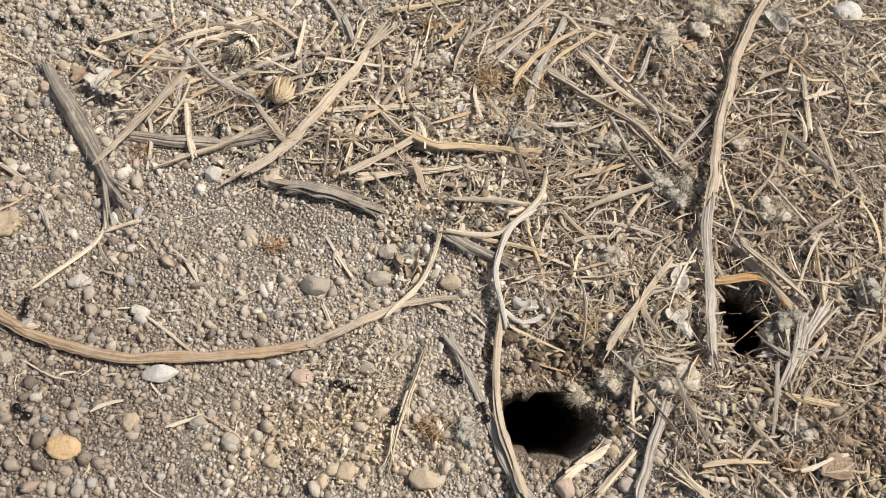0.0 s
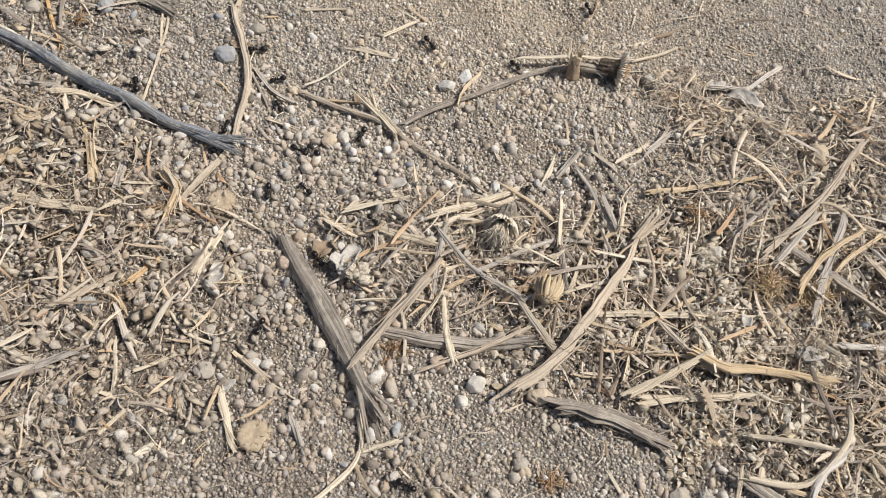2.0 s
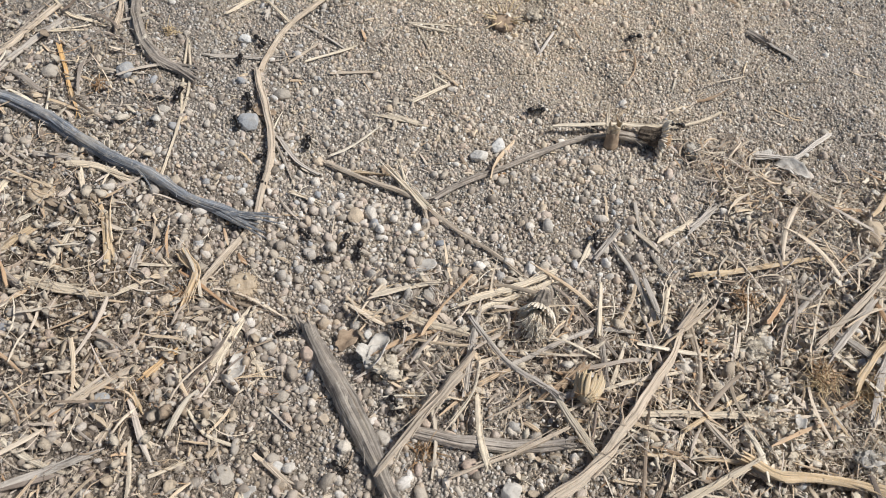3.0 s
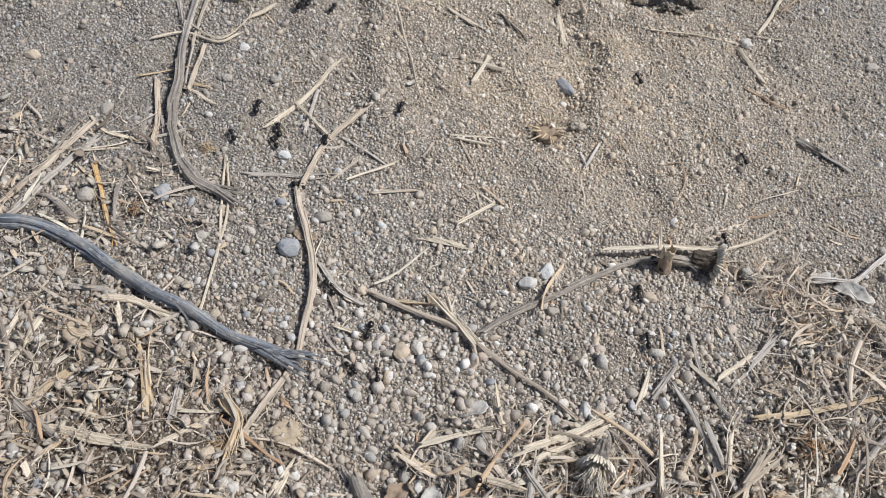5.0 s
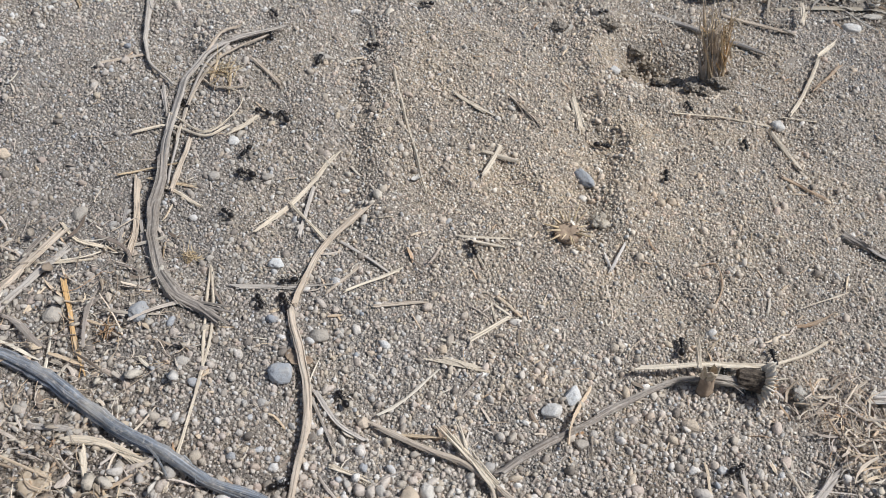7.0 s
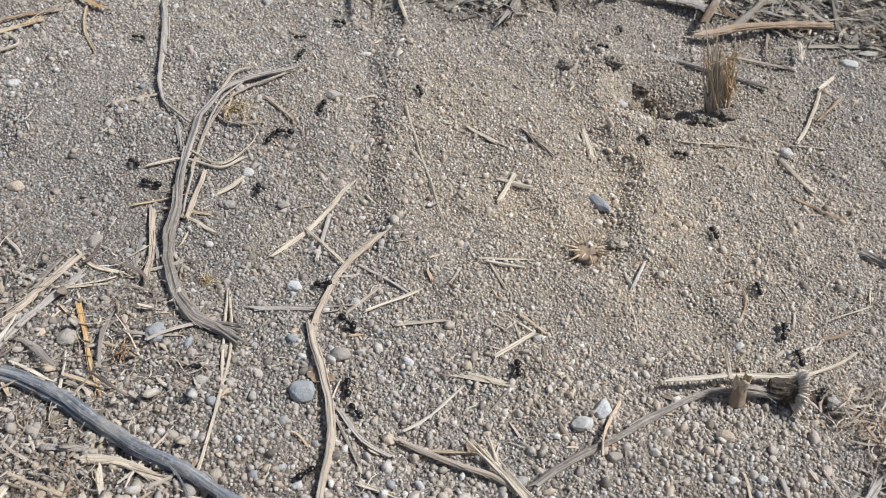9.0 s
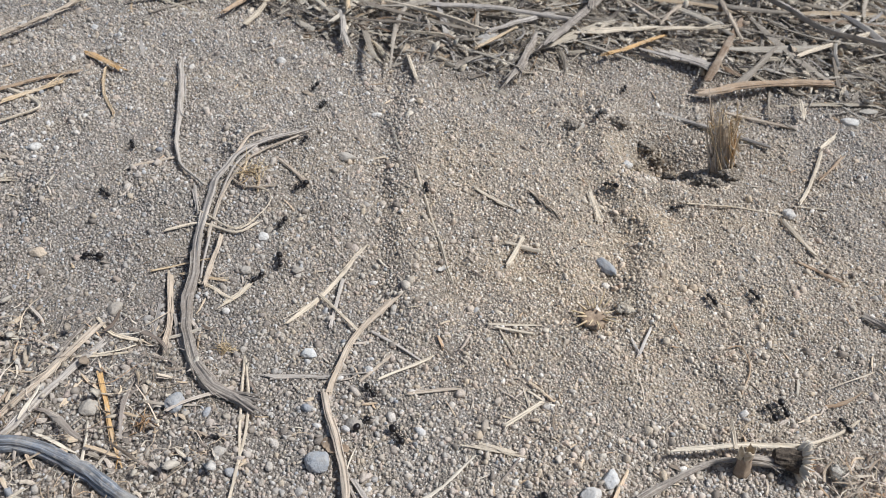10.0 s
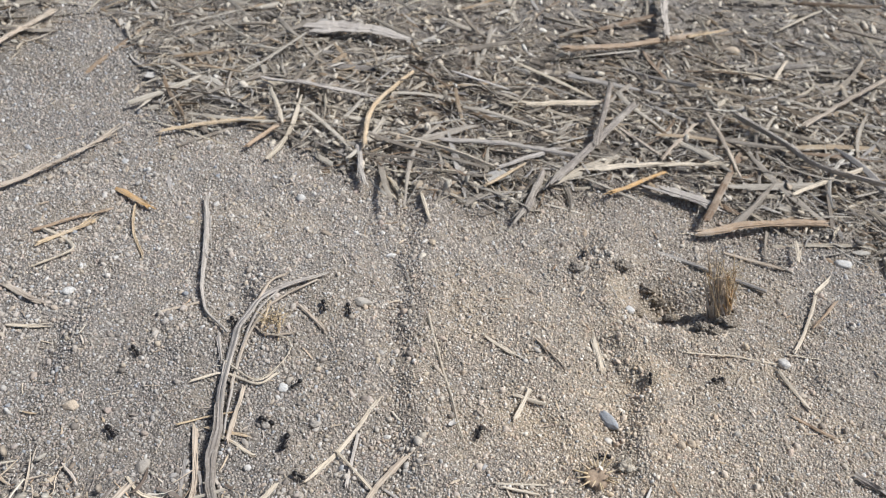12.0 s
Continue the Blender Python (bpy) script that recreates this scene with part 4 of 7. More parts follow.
def fluff(tone, x, y, r, lift=1.0):
    """A loose tuft of plant down, hairs every way with a thin core."""
    rs = seeded()
    mat, word = {"white": (FLUFF, "cream"), "grey": (GREY_FLUFF, "grey"), "rust": (RUST, "rusty brown"), "gold": (GOLD, "golden")}[tone]

    downy = tone in ("white", "grey")

    def root(i):
        d = rs.randn(3)
        d[2] = abs(d[2]) * (0.7 if downy else 0.3)
        return rs.randn(3) * np.array([0.38, 0.38, 0.16 if downy else 0.1]) * r + np.array([0, 0, r * (0.3 if downy else 0.12)]), d
    ob = holder("plant_down" if downy else "fibre_tuft", x, y, top(x, y) + lift, 0, f"{word} tangled tuft of dry plant fibres on litter", "plant tuft", "tufts in the litter")
    if downy:
        def skin(i):
            d = rs.randn(3)
            d[2] = abs(d[2])
            d /= np.linalg.norm(d)
            return d * np.array([0.62, 0.62, 0.34]) * r * rs.uniform(0.75, 1.0), d + rs.randn(3) * 0.9
        part("hairs", hairs(rs, int(150 + 22 * r), skin, 0.5 * r, 0.14, 0.8, -0.5, 3, 4), mat, ob)
    else:
        part("hairs", hairs(rs, int(26 + 5 * r), root, 1.1 * r, 0.5, 0.25, -0.3), mat, ob)
    # matted down: soft uneven lumps, or a thin knot
    base, tri = ico(3)
    lumps = []
    for i in range(9 if downy else 1):
        c = rs.randn(3) * np.array([0.34, 0.34, 0.1]) * r + np.array([0, 0, 0.16 * r])
        o = rs.rand(3) * 60
        swell = np.array([1 + 0.5 * noise.noise(Vector(q * 2.2 + o)) + 0.6 * noise.noise(Vector(q * 6 + o)) for q in base])
        k = rs.uniform(0.28, 0.5) if downy else 0.14
        lumps.append(((base * swell[:, None] * k * r * np.array([1, 0.9, 0.42]) + c) * MM, [tri], base[:, :2] * MM))
    part("core", lumps, mat, ob)


_chaff = []


def chaff(x, y, r, n=50, small=0.4, large=1.7):
    """A heap of crumbled husks: flakes and grains."""
    rs = seeded()
    base, tri = ico(1)
    for i in range(n):
        a, d = rs.uniform(0, 6.28), r * math.sqrt(rs.rand())
        px, py = x + d * math.cos(a), y + d * math.sin(a)
        s = rs.uniform(small, large)
        v = base * np.array([1.4, 0.9, 0.28]) * s * (1 + 0.25 * rs.randn(len(base), 1))
        v = v @ turns(rs, 1)[0].T + np.array([px, py, top(px, py) + 1.2 + (1 - d / r) * 0.35 * r * rs.rand()])
        _chaff.append((v * MM, [tri], base[:, :2] * MM))


def spill_chaff():
    v, f, u = merged(_chaff)
    tagged(link_mesh("chaff", v, f, CHAFF, uv=u, smooth=False), "heaps of cream crumbled chaff round the nest", "chaff", kind="stuff")


def seed_head(x, y, size, turn, lift):
    """A dry bell of ribbed cream scales that flare from a brown bristly foot."""
    rs = seeded()
    ob = holder("seed_head", x, y, top(x, y) + lift + 0.36 * size, turn, "dry bell-shaped seed head with cream pointed scales", "seed head")
    prof = [(size * a, size * r) for a, r in ((-0.55, 0.10), (-0.45, 0.2), (-0.3, 0.3), (-0.1, 0.36), (0.1, 0.38), (0.25, 0.33), (0.2, 0.1))]
    part("bulb", [lathe(prof, 22, 0.07, 11)], HUSK, ob)
    for k in range(15):
        ang = 2 * math.pi * (k + 0.5 * rs.rand()) / 15
        out, reach = rs.uniform(0.36, 0.46), rs.uniform(0.38, 0.62)
        pts = [(size * (-0.45 + (reach + 0.45) * u), size * (0.2 + (out - 0.2) * math.sin(1.9 * u) / 0.946) * math.cos(ang), size * (0.2 + (out - 0.2) * math.sin(1.9 * u) / 0.946) * math.sin(ang)) for u in np.linspace(0, 1, 7)]
        part("scale", [tube(np.array(pts), np.array([0.05, 0.09, 0.10, 0.10, 0.08, 0.05, 0.015]) * size, rs, 7, 0.4, 0.08, 0.2, False)], SCALE, ob)

    def root(i):
        a = rs.uniform(0, 6.28)
        return (-0.4 * size, 0.2 * size * math.cos(a), 0.2 * size * math.sin(a)), (rs.uniform(-0.5, 0.8), math.cos(a), math.sin(a))
    part("bristles", hairs(rs, 30, root, 0.3 * size, 0.3, 0.2, -0.36 * size), RUST, ob, "brown stiff bristles at the foot")


def bristle_head(x, y, size, turn, lift, label="pale bristly thistle head on straw litter", heart=True):
    """A rough grey cup with a dense ruff of flattened cream bristles and a rusty heart."""
    rs = seeded()
    ob = holder("thistle_head", x, y, top(x, y) + lift + 0.36 * size, turn, label, "seed head")
    shape = ((-0.75, 0.22), (-0.6, 0.25), (-0.4, 0.27), (-0.2, 0.29), (-0.05, 0.31), (0.05, 0.26), (0.0, 0.05)) if heart else ((-0.75, 0.16), (-0.6, 0.22), (-0.4, 0.27), (-0.2, 0.33), (-0.05, 0.37), (0.05, 0.30), (0.0, 0.05))
    v, f, u = lathe([(size * a, size * r) for a, r in shape], 22, 0.05, 11)
    v = v * (1 + 0.07 * rs.randn(len(v), 1) * np.array([[0, 1, 1]]))
    part("cup", [(v, f, u)], CUP if heart else BARK, ob, smooth=False)
    ruff = []
    for i in range(70):
        a, k = 2 * math.pi * i / 35 + rs.rand() * 0.15, (0.34 if i < 35 else 0.22) * rs.uniform(0.9, 1.1)
        ln = rs.uniform(0.26, 0.42)
        out, ahead = (0.30, 0.55) if heart else (0.26, 1.0)
        pts = np.array([(size * (-0.08 + ahead * ln * w), size * (k + out * w) * math.cos(a), size * (k + out * w) * math.sin(a)) for w in np.linspace(0, 1, 5)])
        pts[:, 2] = np.maximum(pts[:, 2], -0.36 * size)
        ruff.append(tube(pts, np.array([0.03, 0.05, 0.055, 0.045, 0.02]) * size, rs, 6, 0.5, 0.06, 0.2, False))
    part("bristles", ruff, RUFF, ob, "dense ruff of cream bristles")

    def root(i):
        a, k = rs.uniform(0, 6.28), math.sqrt(rs.rand()) * 0.24
        return (0.1 * size, k * size * math.cos(a), k * size * math.sin(a)), (1.0, k * math.cos(a), k * math.sin(a))
    part("heart", hairs(rs, 60 if heart else 240, root, (0.22 if heart else 0.8) * size, 0.5, 0.06 if heart else 0.14, -0.3 * size), RUST if heart else RUFF, ob, "rusty brown inner bristles" if heart else "white silky inner bristles")


def burr(x, y, size, tone, spines=0):
    """A flattened round burr, with a rim of curled teeth and long spines where it has them."""
    rs = seeded()
    mat = {"tan": HUSK, "brown": FLAKE_BROWN}[tone]
    ob = holder("burr", x, y, top(x, y) + 0.5, rs.uniform(0, 360), f"{'spiny' if spines else 'flat round'} {tone} plant burr on gravelly soil", "burr")
    part("body", [lathe([(-0.02 * size, 0.05 * size), (0.0, 0.42 * size), (0.12 * size, 0.45 * size), (0.20 * size, 0.33 * size), (0.13 * size, 0.10 * size), (0.10 * size, 0.02 * size)], 24, 0.06, 12)], mat, ob)
    for o in ob.children:
        o.data.transform(Matrix.Rotation(radians(-90), 4, "Y"))

    def rim(i):
        a, k = rs.uniform(0, 6.28), rs.uniform(0.2, 0.45)
        return (k * size * math.cos(a), k * size * math.sin(a), 0.16 * size), (math.cos(a), math.sin(a), rs.uniform(-0.4, 0.9))
    part("fuzz", hairs(rs, 60, rim, 0.13 * size, 0.4, 0.4, 0.0), HUSK, ob)
    for i in range(spines):
        a = 2 * math.pi * i / spines + rs.rand() * 0.4
        d = np.array([math.cos(a), math.sin(a), rs.uniform(-0.2, 0.7)])
        p = np.array([0, 0, 0.25 * size])
        way = np.array([p + d * size * u for u in np.linspace(0.35, rs.uniform(0.75, 0.95), 4)])
        way[:, 2] = np.maximum(way[:, 2], 0.2)
        part("spine", [tube(way, np.array([0.5, 0.4, 0.25, 0.08]), rs, 5, 1, 0, 0, False)], SCALE, ob)


def flake(x, y, size, turn, lift, tone="white", curl=0.5, label=None):
    """A torn, curled skin: a thick sheet with a ragged outline."""
    rs = seeded()
    rings, spokes = 6, 22
    ragged = rs.randn(spokes).clip(-1.4, 1.4)
    edge = 0.5 * size * (1 + 0.13 * ragged + 0.16 * (np.roll(ragged, 1) + np.roll(ragged, 2)))
    v, f = [(0, 0, 0)], []
    for i in range(1, rings + 1):
        for k in range(spokes):
            a, d = 2 * math.pi * k / spokes, i / rings
            r = (0.5 * size + (edge[k] - 0.5 * size) * d) * d
            px, py = r * math.cos(a), 0.62 * r * math.sin(a)
            v.append((px, py, curl * py * py / size * 3.2 + 0.09 * size * noise.noise(Vector((px * 0.5, py * 0.5, size + x)))))
    for k in range(spokes):
        f.append((0, 1 + k, 1 + (k + 1) % spokes, 1 + (k + 1) % spokes))
        for i in range(rings - 1):
            o = 1 + i * spokes
            f.append((o + k, o + spokes + k, o + spokes + (k + 1) % spokes, o + (k + 1) % spokes))
    me = bpy.data.meshes.new("flake")
    me.from_pydata([(a * MM, b * MM, c * MM) for a, b, c in v], [], [tuple(dict.fromkeys(q)) for q in f])
    me.materials.append(FLAKE if tone == "white" else FLAKE_BROWN)
    ob = new("husk_flake", me)
    ob.matrix_world = pose(x * MM, y * MM, (top(x, y) + lift + 0.8) * MM, rs.uniform(-20, 20), rs.uniform(-20, 20), turn)
    s = ob.modifiers.new("thick", "SOLIDIFY")
    s.thickness = 0.0003
    for q in me.polygons:
        q.use_smooth = True
    tagged(ob, label or (f"{'torn white papery' if tone == 'white' else 'curled brown'} plant husk on the ground"), "husk")


def stump(x, y, radius, high):
    """What is left of a cut grass clump: a split bundle of strands that leans, golden sunward and grey behind as light
    painted into the tones, torn golden fibres at the top, caked with soil.
    """
    rs = seeded()
    ob = holder("cut_stump", x, y, top(x, y) - 3, 0, "short frayed stump of cut dry stalk in soil", "stump")
    rows, spokes = 12, 20
    v, uv = [], []
    for i in range(rows):
        u = i / (rows - 1)
        for k in range(spokes):
            a = 2 * math.pi * k / spokes
            p = Vector((math.cos(a) * 1.3, math.sin(a) * 1.3, u * 3.2))
            r = radius * (1.05 - 0.35 * u) * (1 + 0.45 * noise.noise(p * 1.7) + 0.3 * noise.noise(p * 4.1))
            up = 0.7 * high * u * (1 + (0.22 * noise.noise(p * 3) + 0.12 * math.sin(2 * a) if i == rows - 1 else 0))
            v.append((r * math.cos(a) - 0.2 * up, 0.75 * r * math.sin(a), up))
            uv.append((a * radius, up))
    q = np.array([(i * spokes + k, i * spokes + (k + 1) % spokes, (i + 1) * spokes + (k + 1) % spokes, (i + 1) * spokes + k) for i in range(rows - 1) for k in range(spokes)])
    lid = np.array([[(rows - 1) * spokes + k for k in range(spokes)]])
    part("rind", [(np.array(v) * MM, [q, lid], np.array(uv) * MM)], TONES["tan"], ob, "grey-tan split rind caked with soil", False)
    for i in range(64):
        a = rs.uniform(0, 6.28)
        # lit and shaded sides put into the tones: golden towards the sun, grey away
        gold = math.cos(a) > -0.2
        d = radius * rs.uniform(0.75, 1.15)
        low, hgt = rs.uniform(0, 0.5) * high, high * (0.45 + 0.7 * rs.rand() ** 1.3)
        bow = rs.randn(2) * 0.09
        way = np.array([(d * math.cos(a) * (1.12 - 0.3 * w) + (bow[0] - 0.2) * w * hgt, 0.8 * d * math.sin(a) * (1.12 - 0.3 * w) + bow[1] * w * w * hgt, low * (1 - w) + hgt * w) for w in np.linspace(0, 1, 7)])
        tone = (("gold", "pale", "orange", "tan") if gold else ("grey", "tan", "tan", "grey"))[rs.randint(4)]
        part("strand", [tube(way, np.linspace(0.7, 0.3, 7) * rs.uniform(0.5, 1.3), rs, 6, 0.6, 0.15, 1.5, False)], TONES[tone], ob, smooth=False)

    def root(i):
        a = rs.uniform(0, 6.28)
        return (radius * 0.7 * math.cos(a) - 0.13 * high, radius * 0.6 * math.sin(a), high * rs.uniform(0.5, 1.0)), (math.cos(a), math.sin(a), rs.uniform(0, 1.5))
    part("frayed_fibres", hairs(rs, 120, root, 0.24 * high, 0.25, 0.4, 1.0), GOLD, ob)


def torn_sheath(x, y, low, high, wide, turn):
    """A dry leaf sheath that clasps a stem: a rolled papery collar, and below it a brown torn bract."""
    rs = seeded()
    ob = holder("leaf_sheath", x, y, top(x, y), turn, "torn cream leaf sheath with brown bract round a stem", "leaf sheath")
    for name, z0, z1, span, mat, label in (("collar", 0.5 * (low + high), high, 2.5, HUSK_PALE, "cream papery collar"), ("bract", low, 0.62 * (low + high), 1.5, FLAKE_BROWN, "brown curled bract")):
        n, m = 9, 15
        top_rag, foot_rag = rs.randn(m), rs.randn(m)
        v = []
        for i in range(n):
            for k in range(m):
                a = span * (k / (m - 1) - 0.5) * 2
                u = i / (n - 1)
                r = 0.5 * wide * (1 + 0.25 * (1 - u) * (name == "bract") + 0.12 * noise.noise(Vector((a * 2, u * 3, z0))))
                z = z0 + (z1 - z0) * u + 0.7 * (top_rag[k] * u ** 4 - foot_rag[k] * (1 - u) ** 4)
                v.append((r * math.sin(a), -r * math.cos(a) - (1.5 * (1 - u) if name == "bract" else 0), max(z, 0.3)))
        for k in range(n * m):
            px, py, pz = v[k]
            v.append((px * 0.9, py * 0.9 + 0.05, pz))
        q = [(i * m + k, i * m + k + 1, (i + 1) * m + k + 1, (i + 1) * m + k) for i in range(n - 1) for k in range(m - 1)]
        o = n * m
        q += [tuple(c + o for c in f[::-1]) for f in q]
        rim = [k for k in range(m)] + [i * m + m - 1 for i in range(1, n)] + [(n - 1) * m + k for k in range(m - 2, -1, -1)] + [i * m for i in range(n - 2, 0, -1)]
        q += [(b, a, a + o, b + o) for a, b in zip(rim, rim[1:] + rim[:1])]
        part(name, [(np.array(v) * MM, [np.array(q)], np.array(v)[:, :2] * MM)], mat, ob, label)


DAMP = plain_material("damp_soil", (0.21, 0.155, 0.105), (0.10, 0.075, 0.05), 500, 0.9, 0.0006)
CLODS = {"soil": (SOIL, "soil_clod", "rough crumbly clod of sandy soil", "clod"), "damp": (DAMP, "soil_clod", "dark damp clod of soil by the nest hole", "clod")}


def clod(x, y, size, tone="soil", lift=0.0):
    rs = seeded()
    v, f = ico(4)
    o = rs.rand(3) * 50
    d = np.array([1 + 0.55 * noise.noise(Vector(p * 1.4 + o)) + 0.4 * noise.noise(Vector(p * 3.5 + o)) + 0.25 * noise.noise(Vector(p * 8 + o)) for p in v])
    if tone == "cream":
        # a crumbling heap of thin husks, not one lump
        base, tri = ico(1)
        bits, k = [], int(10 + 1.6 * size)
        for i in range(k):
            a, far = rs.uniform(0, 6.28), 0.62 * size * math.sqrt(rs.rand())
            px, py = x + far * math.cos(a), y + 0.8 * far * math.sin(a)
            b = base * (1 + 0.2 * rs.randn(len(base), 1)) * np.array([1.3, 0.85, rs.uniform(0.2, 0.5)]) * rs.uniform(0.07, 0.17) * size
            b = b @ turns(rs, 1)[0].T + np.array([px, py, top(px, py) + 0.4 + lift * 0.6 + 0.3 * size * (1 - far / (0.62 * size)) * rs.rand()])
            bits.append((b * MM, [tri], base[:, :2] * MM))
        _chaff.extend(bits)
        return None
    w = v * d[:, None] * size * 0.5 * np.array([1.05, rs.uniform(0.6, 0.95), 0.55]) + np.array([x, y, top(x, y) + 0.2 * size + lift])
    mat, name, label, category = CLODS[tone]
    tagged(link_mesh(name, w * MM, f, mat), label, category)


# ---- single stems, straws and twigs (plan in millimetres: tone, width, height over the ground, course) ----
stem("blue", 6.0, 0.6, [(-277.0, 312.0), (-262.4, 311.8), (-250.9, 309.1), (-228.9, 299.2), (-214.2, 290.7), (-198.4, 284.3), (-183.4, 278.5), (-171.3, 275.9), (-158.2, 273.0)], end=3.4, split=True)
stem("grey", 4.0, 1.6, [(-209.0, 493.9), (-224.9, 482.7), (-235.2, 470.4), (-240.0, 452.6), (-239.0, 427.8), (-234.6, 403.0)], end=4.6, ribbed=True)
stem("dark", 4.6, 1.2, [(-236.6, 412.0), (-233.6, 398.0), (-232.2, 382.1), (-223.3, 358.5), (-215.0, 346.5), (-205.7, 340.7), (-195.3, 335.3)], end=5.0, split=True, ribbed=True, belly=0.1)
stem("tan", 1.6, 2.0, [(-209.9, 491.4), (-223.1, 476.8), (-230.4, 464.2), (-234.7, 446.1), (-234.5, 421.3)])
stem("grey", 1.4, 1.8, [(-226.7, 479.2), (-233.6, 464.1), (-235.6, 443.4), (-233.5, 416.6), (-230.1, 394.5)])
stem("tan", 3.2, 1.0, [(-243.7, 399.6), (-236.5, 375.3), (-232.2, 354.7)], end=3.6, flat=True)
stem("grey", 2.2, 0.4, [(-243.4, 384.9), (-238.8, 362.6)], flat=True)
stem("grey", 2.0, 0.6, [(-235.3, 376.3), (-229.3, 363.8), (-221.3, 352.5)], flat=True)
stem("grey", 5.4, 0.8, [(-284.6, 550.7), (-276.8, 527.9), (-270.4, 500.4), (-263.1, 473.4), (-255.9, 461.9), (-244.7, 451.1)], end=2.2)
stem("grey", 2.2, 0.8, [(-247.8, 448.8), (-242.7, 435.4)])
stem("tan", 2.4, 0.8, [(-228.5, 420.7), (-228.0, 405.7), (-227.7, 391.5)])
stem("pale", 1.8, 2.0, [(-239.9, 434.0), (-223.5, 424.6), (-215.8, 435.2), (-213.3, 445.6), (-216.7, 450.6), (-223.2, 452.5)], end=1.0)
stem("pale", 1.4, 1.5, [(-252.5, 421.6), (-239.7, 428.2), (-223.2, 422.9), (-215.9, 430.7)])
stem("gold", 1.4, 1.2, [(-251.2, 399.1), (-242.0, 404.7), (-229.4, 406.3)])
stem("gold", 2.2, 1.6, [(-237.8, 398.9), (-219.2, 394.5)], flat=True)
stem("pale", 1.8, 0.6, [(-231.0, 394.5), (-215.4, 387.0)])
stem("tan", 1.6, 1.4, [(-236.7, 460.5), (-225.7, 452.4), (-214.2, 455.3)])
stem("gold", 1.2, 1.4, [(-222.5, 465.3), (-220.2, 450.0)])
stem("gold", 1.2, 1.6, [(-228.7, 471.6), (-229.0, 455.9)])
stem("tan", 1.6, 2.0, [(-235.1, 470.0), (-231.7, 483.9), (-225.4, 490.6)])
stem("tan", 1.6, 0.6, [(-278.5, 460.5), (-263.8, 469.6)])
stem("tan", 2.4, 1.2, [(-154.0, 394.0), (-165.3, 375.8), (-170.1, 353.3), (-171.2, 345.2)])
stem("tan", 3.6, 0.9, [(-172.7, 345.9), (-168.0, 331.7), (-161.7, 318.0), (-158.6, 303.1), (-158.7, 289.8), (-159.5, 274.4), (-165.2, 256.9), (-170.0, 243.7)], end=2.4, ribbed=True)
stem("pale", 1.3, 1.2, [(-203.0, 356.7), (-196.6, 333.7), (-195.3, 312.5), (-194.9, 295.5), (-195.1, 274.5)])
stem("pale", 1.1, 0.8, [(-204.0, 358.4), (-198.7, 330.9), (-195.1, 315.5)])
stem("tan", 3.8, 1.2, [(-258.7, 364.2), (-268.5, 339.7), (-279.2, 317.3)])
stem("grey", 3.4, 0.8, [(-254.6, 357.0), (-263.9, 335.6), (-273.1, 313.0)], split=True)
stem("dark", 2.6, 0.6, [(-263.0, 365.9), (-268.0, 349.2)])
stem("orange", 2.6, 1.0, [(-251.1, 344.4), (-239.8, 323.5), (-230.9, 309.1)], end=1.8, flat=True)
stem("pale", 1.0, 0.8, [(-261.7, 350.0), (-247.9, 355.2), (-242.2, 361.1)])
stem("pale", 1.0, 0.8, [(-257.4, 350.2), (-244.6, 354.8)])
stem("pale", 1.6, 0.4, [(-260.9, 369.3), (-252.6, 362.7), (-241.5, 362.2)])
stem("pale", 2.8, 0.8, [(-169.8, 422.2), (-181.1, 396.8), (-192.3, 376.7)], flat=True)
stem("pale", 1.3, 1.6, [(-183.0, 394.1), (-173.9, 384.5), (-165.4, 376.7)])
stem("grey", 1.6, 0.6, [(-175.3, 404.4), (-176.1, 377.3)])
stem("grey", 2.4, 0.6, [(-194.4, 351.2), (-175.8, 353.6), (-158.5, 357.0)], end=1.4, flat=True)
stem("tan", 1.3, 0.7, [(-161.5, 352.4), (-151.9, 365.4)])
stem("pale", 1.3, 0.8, [(-155.0, 353.8), (-137.2, 366.6)])
stem("grey", 1.4, 0.6, [(-160.5, 378.2), (-149.2, 370.8), (-140.3, 364.6)])
stem("tan", 1.6, 0.4, [(-143.5, 348.1), (-127.4, 352.8)])
stem("pale", 1.8, 0.6, [(-152.5, 475.1), (-145.2, 450.6), (-138.4, 430.7), (-131.2, 406.2)], end=1.0)
stem("pale", 3.8, 0.4, [(-118.3, 330.2), (-106.4, 328.8)], chip=True)
stem("pale", 1.6, 0.9, [(-109.8, 338.2), (-97.0, 349.8)])
stem("pale", 1.0, 0.5, [(-102.9, 355.9), (-101.2, 347.5)])
stem("pale", 1.0, 0.5, [(-101.7, 355.0), (-95.9, 351.0)])
stem("pale", 1.2, 0.5, [(-116.5, 385.4), (-97.0, 387.6)])
stem("pale", 1.4, 0.7, [(-112.9, 383.8), (-100.3, 381.9)])
stem("pale", 1.1, 0.5, [(-112.1, 382.7), (-106.6, 372.1)])
stem("dark", 3.4, 1.2, [(-97.8, 292.2), (-87.0, 300.1), (-71.1, 311.4), (-59.9, 319.4), (-49.1, 326.4), (-39.6, 331.8), (-31.6, 333.1)], end=2.6)
stem("dark", 4.6, 2.5, [(-31.6, 333.0), (-25.1, 332.8), (-18.5, 332.6)], end=5.6, ribbed=True)
stem("pale", 3.0, 4.0, [(-52.4, 334.3), (-29.6, 337.6), (-5.8, 340.4)], flat=True)
stem("pale", 2.0, 4.5, [(-32.0, 336.0), (-31.3, 347.4)], end=1.6, flat=True)
